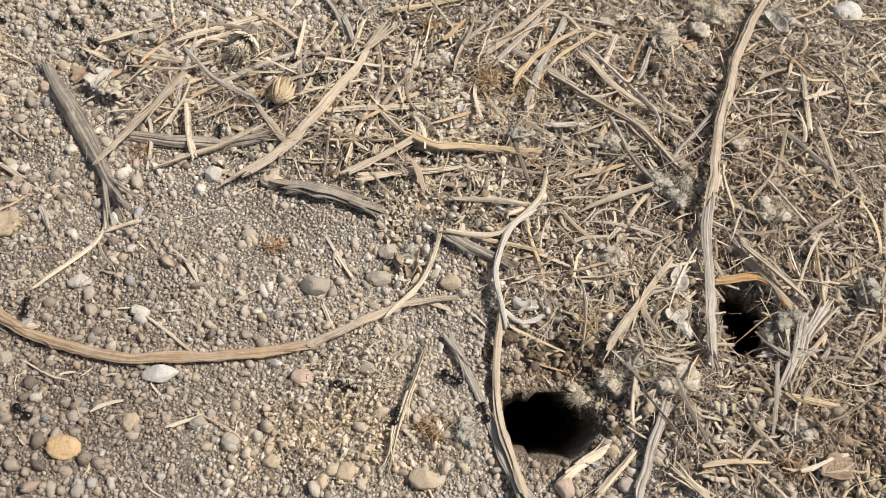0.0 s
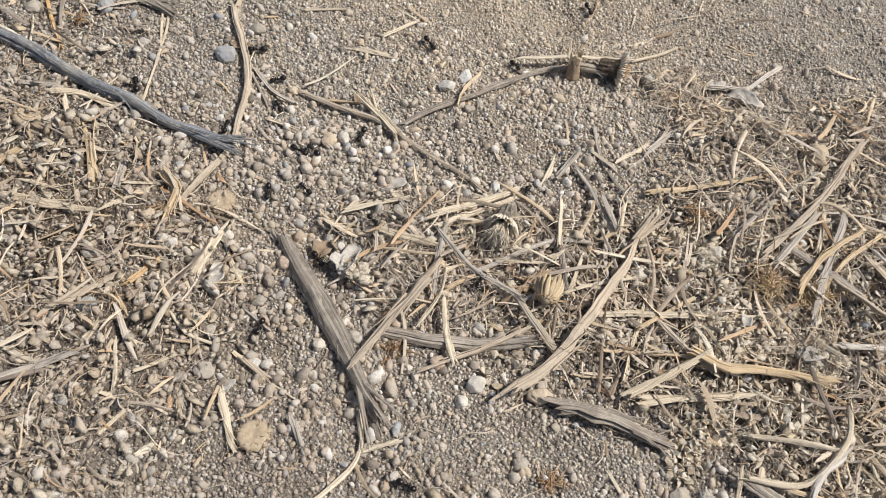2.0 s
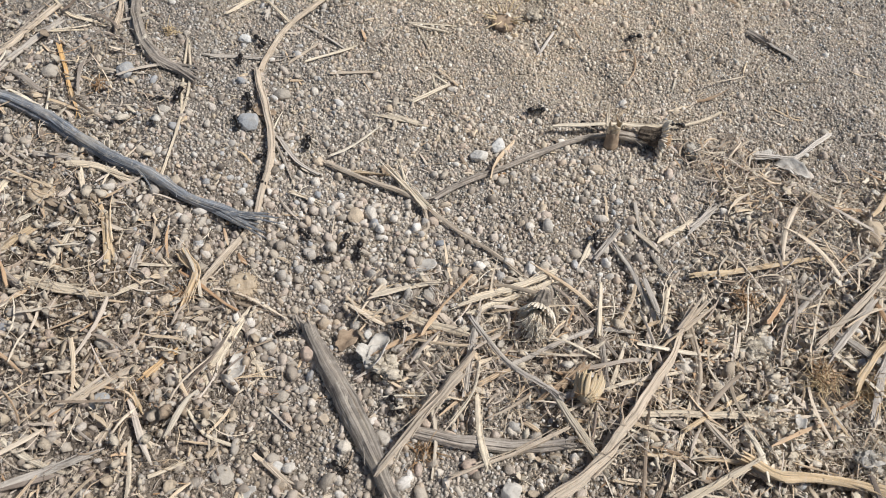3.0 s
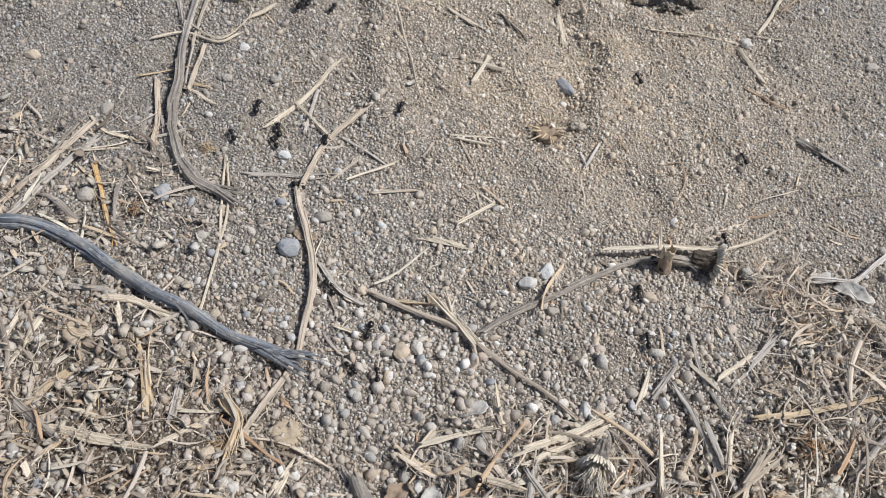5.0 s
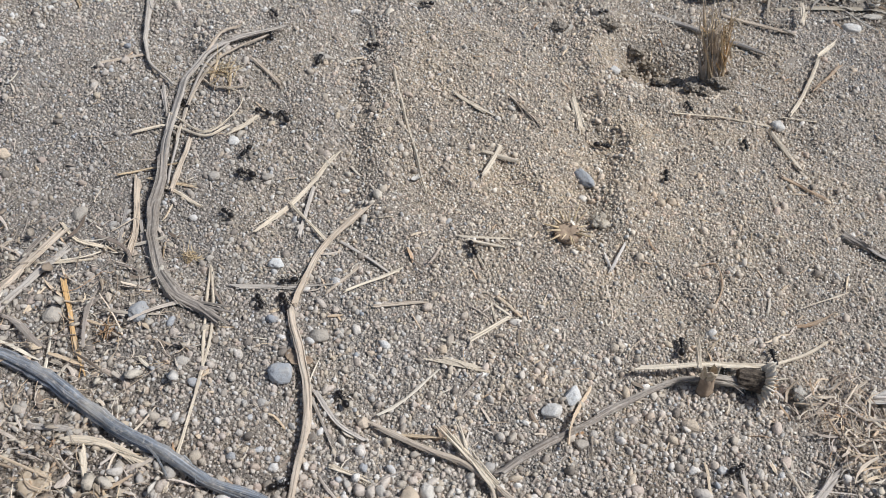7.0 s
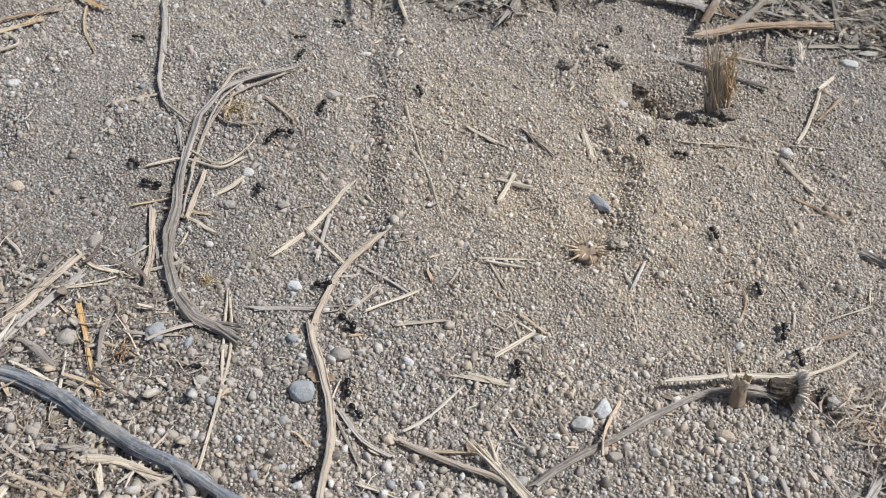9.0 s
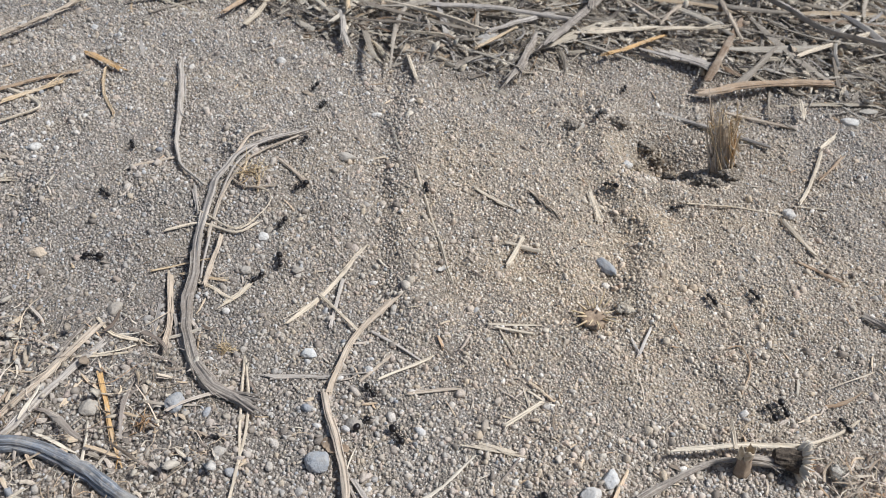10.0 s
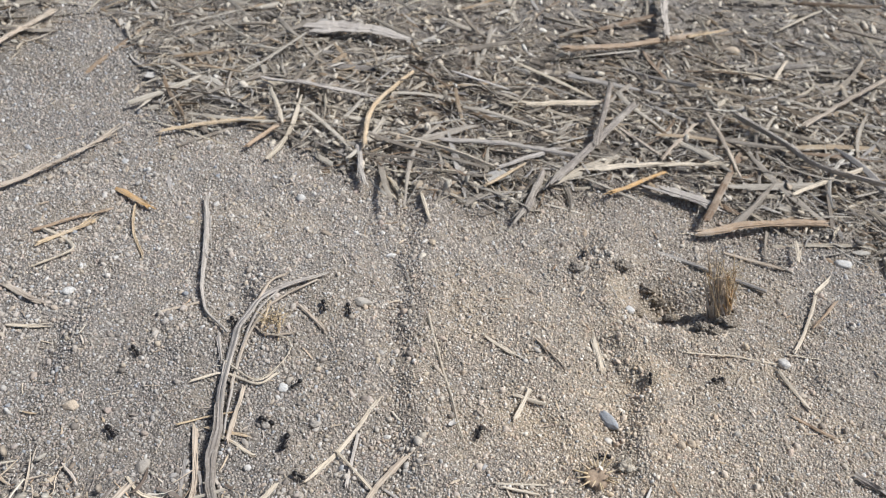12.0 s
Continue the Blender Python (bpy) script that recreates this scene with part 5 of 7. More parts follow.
stem("pale", 1.4, 1.0, [(-4.4, 342.8), (7.6, 348.5), (15.8, 354.5)])
stem("tan", 2.8, 1.2, [(-138.1, 304.8), (-124.0, 298.9), (-109.5, 295.1), (-100.1, 289.2), (-86.7, 280.5), (-73.0, 271.5), (-64.5, 264.2)], end=1.6, ribbed=True)
stem("pale", 4.2, 1.8, [(-98.0, 287.1), (-104.5, 293.5), (-112.4, 302.9)], end=1.6, split=True)
stem("gold", 2.2, 0.6, [(-129.6, 302.6), (-113.3, 302.9)], flat=True)
stem("tan", 1.8, 0.8, [(-100.0, 288.5), (-97.3, 280.3), (-101.9, 276.4)])
stem("pale", 2.2, 0.6, [(-148.7, 289.5), (-136.2, 286.0)], flat=True)
stem("grey", 1.8, 0.6, [(-158.2, 313.5), (-149.2, 303.7), (-140.3, 299.4)])
stem("dark", 1.6, 0.6, [(-158.7, 311.0), (-149.9, 296.6)])
stem("pale", 2.0, 0.8, [(44.6, 517.1), (33.8, 492.4), (25.4, 477.8)])
stem("brown", 2.6, 0.8, [(55.0, 515.5), (38.4, 495.1)], end=1.6)
stem("pale", 1.4, 0.4, [(-28.8, 468.9), (-3.9, 470.6), (15.4, 469.1)])
stem("pale", 2.4, 0.6, [(14.2, 465.6), (22.7, 443.7)])
stem("brown", 2.2, 0.4, [(13.9, 437.0), (31.2, 427.1)], end=1.2)
stem("pale", 1.0, 0.6, [(21.5, 476.7), (36.8, 474.1)])
stem("dark", 4.6, 0.8, [(35.7, 406.5), (42.1, 402.4)])
stem("grey", 3.4, 0.8, [(42.4, 402.9), (54.2, 392.7)], end=2.4, flat=True)
stem("pale", 3.6, 0.5, [(-72.2, 473.7), (-68.7, 453.7)], chip=True)
stem("pale", 2.6, 0.5, [(-123.5, 466.2), (-109.6, 456.7)], chip=True)
stem("pale", 2.0, 0.9, [(-109.4, 419.6), (-103.1, 436.5)])
stem("pale", 2.0, 1.2, [(-110.4, 432.5), (-95.6, 429.9)], flat=True)
stem("brown", 0.8, 0.8, [(-25.7, 382.8), (-19.9, 384.7), (-18.7, 374.2), (-23.9, 362.3)])
stem("white", 1.4, 0.5, [(-59.1, 377.5), (-53.9, 389.9)])
stem("white", 1.2, 0.5, [(-61.4, 384.6), (-59.1, 377.5)])
stem("pale", 3.6, 2.0, [(-82.6, 247.0), (-67.5, 255.3), (-52.4, 264.7)])
stem("pale", 2.6, 1.4, [(-80.6, 243.8), (-67.4, 251.7), (-52.8, 261.6)])
stem("gold", 3.0, 2.0, [(-3.8, 270.2), (17.1, 275.0), (43.6, 283.2)], end=2.0)
stem("grey", 2.8, 1.2, [(-31.1, 280.2), (-24.1, 270.1), (-19.9, 258.4), (-16.9, 251.1)])
stem("grey", 1.8, 0.8, [(-22.6, 301.1), (-20.5, 286.6), (-15.9, 275.3), (-10.9, 269.8)], end=1.2)
stem("grey", 3.8, 1.0, [(-2.4, 291.6), (9.2, 304.2)], flat=True)
stem("pale", 2.6, 0.7, [(-14.2, 284.1), (-1.0, 295.6)])
stem("tan", 1.0, 1.2, [(-8.4, 305.5), (-0.0, 285.6)])
stem("pale", 3.2, 0.6, [(-41.4, 273.1), (-38.0, 282.8)], chip=True)
stem("grey", 3.0, 0.6, [(-36.8, 275.1), (-28.9, 287.2)])
stem("white", 2.8, 1.4, [(61.7, 351.4), (51.2, 341.5), (44.7, 335.6), (36.3, 335.5), (28.6, 335.0)], end=2.0, ribbed=True)
stem("white", 3.0, 0.8, [(40.4, 334.2), (46.4, 325.4)], flat=True)
stem("pale", 3.8, 1.0, [(-227.9, 286.4), (-216.5, 286.1), (-202.5, 281.5)], end=3.0, flat=True)
stem("gold", 5.6, 1.2, [(-202.0, 250.1), (-206.3, 260.5), (-211.3, 271.6)], end=1.6, chip=True)
stem("pale", 2.6, 1.0, [(-216.1, 266.6), (-219.6, 244.6)])
stem("pale", 3.2, 1.0, [(-246.2, 280.6), (-249.5, 256.2)], flat=True)
stem("gold", 3.8, 1.0, [(-228.0, 258.7), (-240.8, 244.2)], flat=True)
stem("grey", 3.0, 0.8, [(-234.2, 253.1), (-209.5, 253.4)], flat=True)
stem("pale", 4.6, 1.2, [(-233.1, 238.9), (-216.8, 237.4), (-197.4, 235.9)], end=3.0, flat=True)
stem("gold", 4.8, 1.6, [(-178.7, 255.7), (-172.9, 246.9), (-172.8, 235.7)], end=4.0)
stem("pale", 2.2, 0.8, [(-195.4, 237.2), (-182.0, 247.0)])
stem("grey", 4.0, 0.6, [(-194.4, 258.6), (-193.2, 247.0)], chip=True)
stem("dark", 4.6, 0.6, [(-244.2, 246.1), (-225.9, 235.1)])
stem("grey", 2.6, 0.6, [(-242.9, 290.3), (-228.3, 290.6)], flat=True)
stem("pale", 1.4, 0.8, [(-266.1, 290.9), (-257.6, 298.7)])
stem("pale", 2.0, 0.8, [(-222.8, 283.8), (-216.3, 270.9)])
stem("tan", 2.6, 0.8, [(-241.4, 259.4), (-239.1, 248.3)], flat=True)
stem("pale", 1.8, 0.6, [(-225.1, 246.0), (-211.2, 244.0)])
stem("pale", 1.6, 0.6, [(-192.3, 249.5), (-179.8, 250.3)])
stem("pale", 2.0, 0.8, [(-256.0, 266.6), (-254.8, 277.6)])
stem("grey", 6.0, 4.5, [(142.7, 133.7), (137.6, 123.7), (126.9, 107.1)], end=4.4, flat=True)
stem("grey", 3.0, 4.5, [(129.7, 123.3), (134.2, 119.5), (143.2, 122.4)])
stem("pale", 2.2, 4.0, [(136.0, 134.9), (133.8, 120.3)])
stem("tan", 3.4, 5.5, [(125.0, 162.4), (136.1, 149.9), (144.3, 140.6)], end=2.6)
stem("dark", 5.0, 1.6, [(-134.5, 236.0), (-119.5, 213.0), (-106.4, 193.7), (-93.0, 172.5)], end=3.4, split=True, ribbed=True, belly=0.95)
stem("tan", 5.0, 4.0, [(-81.0, 223.5), (-90.6, 208.8), (-102.4, 189.3)], end=4.0, ribbed=True)
stem("dark", 4.6, 1.2, [(-96.0, 203.1), (-78.8, 201.1), (-60.7, 201.9), (-44.2, 204.0)], ribbed=True)
stem("tan", 5.2, 4.5, [(-52.4, 184.4), (-34.6, 202.7), (-23.1, 220.0), (-15.2, 233.1), (-5.9, 253.8)], end=4.0, flat=True, split=True)
stem("pale", 3.2, 4.0, [(-54.6, 221.6), (-45.8, 210.3), (-34.6, 194.9)], flat=True)
stem("tan", 3.0, 2.5, [(-81.5, 190.0), (-64.4, 198.6), (-47.7, 207.6)])
stem("pale", 2.4, 3.0, [(-70.9, 193.6), (-74.1, 204.1), (-76.4, 214.0)])
stem("pale", 1.8, 4.0, [(-83.0, 206.0), (-77.5, 215.5), (-76.2, 225.9)])
stem("grey", 2.6, 4.0, [(-80.6, 241.8), (-68.0, 228.1), (-49.8, 217.3)])
stem("grey", 3.0, 3.0, [(-78.2, 242.6), (-79.8, 215.5)])
stem("dark", 2.4, 2.0, [(-37.7, 251.1), (-34.6, 223.1)])
stem("pale", 2.0, 2.0, [(-29.1, 237.6), (-34.5, 221.2)])
stem("brown", 4.2, 2.0, [(-41.8, 229.6), (-52.0, 219.2)])
stem("pale", 4.0, 4.0, [(-14.9, 187.4), (-5.1, 193.4), (7.7, 201.7)], flat=True, split=True)
stem("pale", 2.8, 2.5, [(-10.8, 188.0), (9.9, 189.4), (28.5, 192.7)], flat=True)
stem("gold", 5.0, 3.6, [(6.9, 203.6), (17.5, 200.1), (37.1, 200.7), (53.3, 198.8)], end=4.0)
stem("pale", 2.8, 3.0, [(-24.6, 215.6), (3.8, 218.2), (34.6, 219.9)], flat=True)
stem("gold", 2.4, 2.0, [(-23.0, 203.3), (8.2, 203.2)])
stem("tan", 2.0, 2.5, [(-5.4, 217.6), (2.9, 208.2), (14.5, 198.7)])
stem("dark", 6.2, 0.4, [(-38.4, 183.8), (-20.9, 180.6), (-3.2, 174.0)], end=5.4, ribbed=True)
stem("tan", 3.6, 4.5, [(84.9, 305.5), (60.3, 272.0), (44.8, 255.2), (36.1, 246.3)], end=2.6)
stem("gold", 3.6, 5.0, [(47.9, 233.1), (57.4, 247.4), (74.2, 260.1)], end=2.6)
stem("grey", 3.6, 3.5, [(44.8, 253.3), (69.6, 234.9)])
stem("pale", 2.2, 2.5, [(-12.7, 262.6), (-15.6, 247.8)])
stem("pale", 2.0, 3.0, [(-113.7, 247.5), (-90.9, 255.5)])
stem("pale", 3.8, 2.5, [(-100.1, 239.9), (-89.4, 237.1), (-79.7, 235.3)], flat=True)
stem("grey", 1.8, 2.0, [(-67.6, 226.1), (-41.3, 242.3), (-25.4, 245.1)])
stem("pale", 1.4, 3.0, [(-50.2, 212.3), (-32.0, 223.7), (-10.3, 231.5)])
stem("tan", 2.4, 2.5, [(-7.4, 253.4), (-4.1, 234.6), (-7.5, 217.0)])
stem("pale", 2.0, 2.5, [(-7.0, 225.3), (-16.1, 193.0)])
stem("grey", 2.2, 2.0, [(25.7, 252.4), (40.1, 268.5), (62.2, 286.7)])
stem("pale", 1.8, 3.0, [(57.7, 251.6), (63.6, 271.5)])
stem("pale", 3.6, 1.0, [(-160.1, 210.1), (-152.6, 238.8)], flat=True)
stem("tan", 3.0, 1.0, [(-197.3, 197.7), (-182.4, 212.5)])
stem("orange", 3.0, 1.0, [(-178.0, 209.5), (-171.6, 219.6)])
stem("grey", 3.4, 1.0, [(-208.6, 170.3), (-197.8, 177.1), (-186.0, 183.8)])
stem("tan", 2.8, 0.8, [(-193.8, 165.2), (-188.0, 177.8)], flat=True)
stem("pale", 3.4, 1.0, [(-141.5, 175.8), (-137.9, 166.0), (-134.1, 158.3)], flat=True)
stem("pale", 1.6, 0.8, [(-177.0, 188.6), (-172.8, 173.0)])
stem("tan", 2.4, 0.8, [(-137.4, 188.1), (-127.9, 182.0)])
stem("pale", 1.4, 1.0, [(-163.4, 200.9), (-156.6, 194.1), (-147.4, 191.8)])
stem("pale", 2.0, 0.8, [(-168.8, 179.0), (-159.3, 185.2)])
stem("pale", 3.0, 0.8, [(-205.5, 212.8), (-197.0, 203.8)], chip=True)
stem("grey", 3.0, 0.8, [(-119.5, 169.7), (-115.1, 161.7)])
stem("tan", 1.6, 0.8, [(-206.1, 189.7), (-194.5, 185.0)])
stem("grey", 2.2, 0.8, [(-227.0, 222.7), (-215.0, 220.2)], flat=True)
stem("pale", 1.8, 0.6, [(-179.2, 197.2), (-170.5, 187.8)])
stem("tan", 1.8, 0.6, [(-183.9, 194.9), (-186.1, 186.4)])
stem("pale", 1.4, 0.6, [(-176.3, 226.2), (-167.9, 222.2)])
stem("gold", 2.0, 0.8, [(-181.2, 204.0), (-177.3, 200.1)])
stem("grey", 2.0, 0.6, [(-138.6, 204.6), (-130.2, 198.1)])
stem("tan", 1.4, 0.6, [(-153.2, 176.3), (-147.9, 171.6)])
stem("pale", 1.6, 0.6, [(-173.7, 158.4), (-167.9, 166.5)])
stem("pale", 1.8, 0.6, [(-156.8, 229.8), (-161.3, 210.8)])
stem("pale", 1.8, 0.6, [(-150.2, 225.9), (-143.3, 214.9)])
stem("brown", 4.2, 1.6, [(-125.3, 129.4), (-109.9, 121.7), (-96.7, 117.5), (-80.5, 114.5), (-63.4, 115.2), (-44.3, 117.3), (-24.0, 121.2)], end=3.6, ribbed=True)
stem("tan", 3.4, 2.2, [(-24.9, 120.6), (-10.7, 127.5), (2.0, 134.6), (11.3, 138.1), (25.1, 140.0)], end=2.0, ribbed=True)
stem("pale", 2.4, 3.0, [(2.0, 134.3), (11.6, 144.9), (17.4, 157.9), (19.3, 167.7)], end=1.8)
stem("pale", 4.2, 2.0, [(12.9, 120.7), (9.0, 106.1), (5.3, 91.5), (3.1, 80.1)], end=3.0, flat=True)
stem("white", 2.6, 4.0, [(52.6, 174.6), (43.0, 165.7), (38.6, 155.3), (37.8, 143.6), (40.9, 129.5)], end=3.0, ribbed=True)
stem("white", 2.2, 2.0, [(38.2, 137.3), (46.6, 131.8), (53.7, 134.3)])
stem("tan", 2.4, 3.5, [(39.1, 133.5), (37.0, 117.3), (37.2, 102.6), (39.4, 89.1), (44.2, 72.1)], end=3.6, split=True)
stem("pale", 2.2, 4.0, [(57.5, 193.0), (54.7, 180.0), (45.0, 169.0), (36.0, 163.6), (19.8, 164.4)])
stem("grey", 4.4, 2.0, [(20.4, 127.1), (28.1, 114.2), (34.7, 98.3), (38.3, 83.8), (44.8, 71.5)], end=3.6, split=True, flat=True)
stem("dark", 4.8, 1.0, [(19.0, 164.9), (30.8, 159.7), (42.0, 153.0)], ribbed=True)
stem("tan", 4.0, 6.0, [(158.5, 286.1), (141.8, 256.2), (131.3, 229.2), (124.0, 207.1), (116.5, 180.3)], end=4.6, ribbed=True)
stem("grey", 4.4, 5.0, [(116.1, 178.4), (112.0, 161.4), (110.9, 140.8), (107.4, 117.7)], ribbed=True)
stem("tan", 3.8, 3.5, [(60.9, 238.9), (80.3, 224.7), (94.6, 212.8), (108.2, 193.1)])
stem("dark", 2.8, 4.5, [(84.8, 214.0), (90.2, 197.6), (97.1, 186.4)])
stem("tan", 3.8, 3.0, [(98.7, 155.0), (85.2, 137.0), (73.7, 121.6)])
stem("orange", 4.4, 3.0, [(114.4, 149.3), (132.1, 150.0), (138.9, 138.4)])
stem("tan", 4.6, 4.0, [(76.8, 249.3), (91.9, 228.7), (115.2, 218.1)], flat=True)
stem("grey", 4.0, 4.0, [(70.5, 269.1), (59.2, 243.7), (52.6, 222.7)], flat=True)
stem("grey", 3.4, 3.5, [(41.2, 244.6), (59.7, 268.0)])
stem("white", 3.0, 4.0, [(59.4, 214.3), (74.3, 214.6)], chip=True)
stem("grey", 3.0, 3.0, [(123.9, 163.9), (133.4, 148.6), (141.8, 134.9)])
stem("brown", 1.0, 5.0, [(168.9, 252.4), (180.9, 241.6), (180.6, 225.0), (172.2, 211.9)])
stem("pale", 3.8, 3.0, [(169.2, 130.4), (156.7, 119.8)], flat=True)
stem("gold", 2.8, 2.5, [(118.1, 108.1), (131.6, 106.1), (146.7, 102.6)])
stem("white", 5.0, 2.5, [(133.2, 114.9), (145.4, 134.7)], end=3.0, split=True, flat=True)
stem("white", 2.6, 2.0, [(126.3, 121.7), (142.1, 122.2)], flat=True)
stem("white", 2.4, 2.5, [(134.7, 130.9), (134.7, 121.3)])
stem("grey", 3.6, 2.0, [(78.0, 73.0), (84.1, 88.1), (91.0, 103.6)], ribbed=True)
stem("pale", 3.6, 1.8, [(56.4, 79.7), (71.8, 90.5)], flat=True)
stem("pale", 2.4, 1.8, [(66.9, 75.4), (79.4, 88.4)])
stem("pale", 3.2, 2.0, [(100.7, 73.0), (92.2, 81.0)], split=True)
stem("gold", 2.4, 3.0, [(93.5, 238.9), (79.3, 207.8)])
stem("pale", 2.8, 4.0, [(90.3, 260.0), (81.8, 240.0)])
stem("gold", 2.6, 4.0, [(82.4, 260.5), (63.9, 244.7), (52.8, 227.7)], end=1.4, split=True)
stem("white", 1.4, 5.0, [(77.0, 253.3), (88.5, 239.7), (101.9, 220.3), (101.5, 210.1)])
stem("grey", 2.6, 4.0, [(107.2, 261.8), (97.7, 238.1)])
stem("tan", 3.0, 4.0, [(166.8, 218.2), (167.9, 188.2)], flat=True)
stem("pale", 2.2, 4.0, [(166.1, 244.8), (162.2, 214.6)])
stem("grey", 2.6, 4.0, [(152.3, 214.5), (165.9, 196.3)])
stem("pale", 2.8, 3.5, [(168.1, 204.6), (166.3, 188.7)], flat=True)
stem("tan", 2.4, 3.5, [(125.4, 161.5), (140.8, 138.4)])
stem("gold", 1.8, 3.5, [(151.6, 161.6), (150.5, 139.3)])
stem("pale", 1.4, 4.0, [(138.2, 196.3), (151.6, 171.0)])
stem("grey", 3.0, 3.0, [(103.9, 197.6), (125.8, 223.8)])
stem("pale", 2.0, 3.0, [(78.9, 164.4), (94.4, 183.0)])
stem("gold", 1.6, 3.0, [(-11.0, 211.5), (10.0, 226.3)])
stem("pale", 2.0, 3.0, [(-36.2, 262.2), (-37.5, 240.5)])
stem("grey", 2.6, 3.0, [(-20.5, 267.1), (-11.1, 237.1)])
stem("pale", 2.4, 3.0, [(-9.8, 185.4), (6.4, 189.6), (20.8, 191.5)], flat=True)
stem("pale", 2.0, 3.5, [(22.8, 178.1), (39.1, 177.1), (52.1, 175.7)])
stem("gold", 1.6, 3.0, [(32.7, 162.9), (54.3, 158.6)])
stem("pale", 1.6, 1.0, [(-99.4, 174.9), (-98.1, 159.5), (-114.3, 138.6)])
stem("pale", 2.0, 0.8, [(-97.7, 162.0), (-85.4, 166.5)])
stem("pale", 1.4, 0.8, [(-75.9, 129.3), (-60.5, 117.7)])
stem("pale", 1.8, 0.6, [(-63.6, 93.2), (-54.8, 97.0)])
stem("pale", 1.6, 0.8, [(-21.6, 163.8), (-10.9, 146.6)])
stem("pale", 1.4, 0.6, [(-20.7, 137.1), (-15.9, 126.9)])
stem("dark", 6.0, 8.0, [(-37.3, 675.5), (-66.5, 624.0), (-91.6, 583.1)], end=7.0, ribbed=True)
stem("dark", 4.6, 9.0, [(-65.8, 621.2), (-58.2, 660.1), (-50.9, 702.2)], ribbed=True)
stem("dark", 5.0, 3.0, [(-97.0, 594.2), (-102.8, 575.2), (-107.8, 560.5)], end=8.0, split=True)
stem("pale", 5.0, 5.0, [(-68.5, 603.9), (-32.3, 613.8), (7.7, 620.8)], flat=True, split=True)
stem("grey", 3.6, 6.0, [(-157.5, 615.4), (-117.8, 617.1), (-72.4, 613.5)])
stem("orange", 4.6, 4.0, [(-58.2, 581.4), (-23.7, 609.6)], end=3.0)
stem("grey", 6.2, 7.0, [(32.2, 675.8), (52.9, 651.0), (73.7, 626.1), (107.9, 613.6)], ribbed=True)
stem("brown", 7.5, 8.0, [(-79.8, 749.9), (-33.9, 764.1), (12.0, 782.8)], end=6.0, ribbed=True)
stem("gold", 6.0, 8.0, [(12.2, 783.6), (44.9, 802.4)], end=3.0)
stem("grey", 9.0, 8.0, [(2.6, 859.6), (-4.1, 774.3)], end=8.0, ribbed=True)
stem("tan", 6.0, 7.0, [(72.7, 671.5), (156.1, 753.3)])
stem("pale", 6.5, 7.0, [(21.8, 741.9), (48.5, 739.6), (75.3, 733.8)], flat=True)
stem("pale", 3.6, 5.0, [(49.7, 598.2), (76.9, 617.6), (107.0, 636.8)])
stem("brown", 5.0, 3.0, [(-9.9, 560.1), (27.6, 569.9), (63.1, 576.1)], end=6.0, ribbed=True)
stem("pale", 6.0, 7.0, [(-111.0, 664.9), (-54.8, 679.4)], flat=True)
stem("grey", 10.0, 3.0, [(-24.5, 595.7), (0.3, 586.9)], chip=True)
stem("pale", 3.4, 6.0, [(68.3, 736.1), (84.3, 767.5)])
stem("tan", 4.0, 6.0, [(10.9, 679.0), (16.6, 650.6), (21.6, 611.9)])
stem("tan", 3.0, 6.0, [(-47.7, 648.2), (-26.6, 624.4)])
stem("gold", 4.4, 7.0, [(-203.0, 602.8), (-206.0, 638.6), (-196.9, 670.3), (-185.4, 697.2)])
stem("grey", 4.6, 4.0, [(-207.2, 604.0), (-203.1, 586.3), (-198.4, 571.0)])
stem("grey", 7.0, 7.0, [(-279.5, 668.9), (-244.5, 665.9), (-206.0, 661.4)], flat=True)
stem("gold", 3.6, 3.0, [(-327.9, 608.3), (-300.4, 621.3), (-270.5, 630.6)])
stem("brown", 4.0, 3.5, [(-274.2, 600.2), (-258.6, 628.5)])
stem("tan", 6.0, 3.0, [(-393.6, 538.8), (-377.3, 563.2), (-354.9, 598.7)], end=4.0, split=True)
stem("orange", 5.0, 1.5, [(-332.8, 551.1), (-310.1, 536.2)], end=3.0, chip=True)
stem("brown", 3.0, 1.2, [(-362.3, 507.2), (-347.0, 519.0), (-331.2, 531.7)])
stem("gold", 3.0, 1.2, [(-354.2, 495.9), (-334.9, 518.7)], split=True)
stem("pale", 2.4, 1.4, [(-360.1, 511.4), (-336.4, 497.4), (-348.5, 480.3)])
stem("tan", 6.0, 4.0, [(-466.5, 687.2), (-461.1, 717.4), (-453.0, 743.1)])
stem("gold", 2.6, 1.0, [(-320.4, 539.4), (-312.8, 516.8), (-301.3, 498.7)])
stem("grey", 14.0, 6.0, [(-259.8, 748.2), (-224.2, 752.1), (-190.3, 745.1)], end=9.0, flat=True, ribbed=True)
stem("pale", 3.2, 0.8, [(-343.0, 443.6), (-326.2, 446.3)], flat=True)
stem("tan", 4.2, 0.8, [(-357.4, 467.4), (-334.6, 457.7)], flat=True)
stem("tan", 2.4, 0.6, [(-215.5, 473.8), (-200.2, 460.0)])
stem("tan", 3.0, 0.5, [(-99.9, 466.8), (-86.2, 451.6)], flat=True)
stem("tan", 2.0, 0.5, [(3.6, 549.4), (32.6, 538.1)])
stem("pale", 2.4, 1.2, [(55.8, 532.4), (44.7, 520.2)])
stem("pale", 3.0, 4.0, [(43.3, 558.0), (40.4, 539.1)], flat=True)
stem("tan", 3.4, 5.0, [(2.6, 666.7), (-24.3, 621.6)])
stem("grey", 3.6, 5.0, [(-123.6, 596.2), (-88.5, 621.0)])
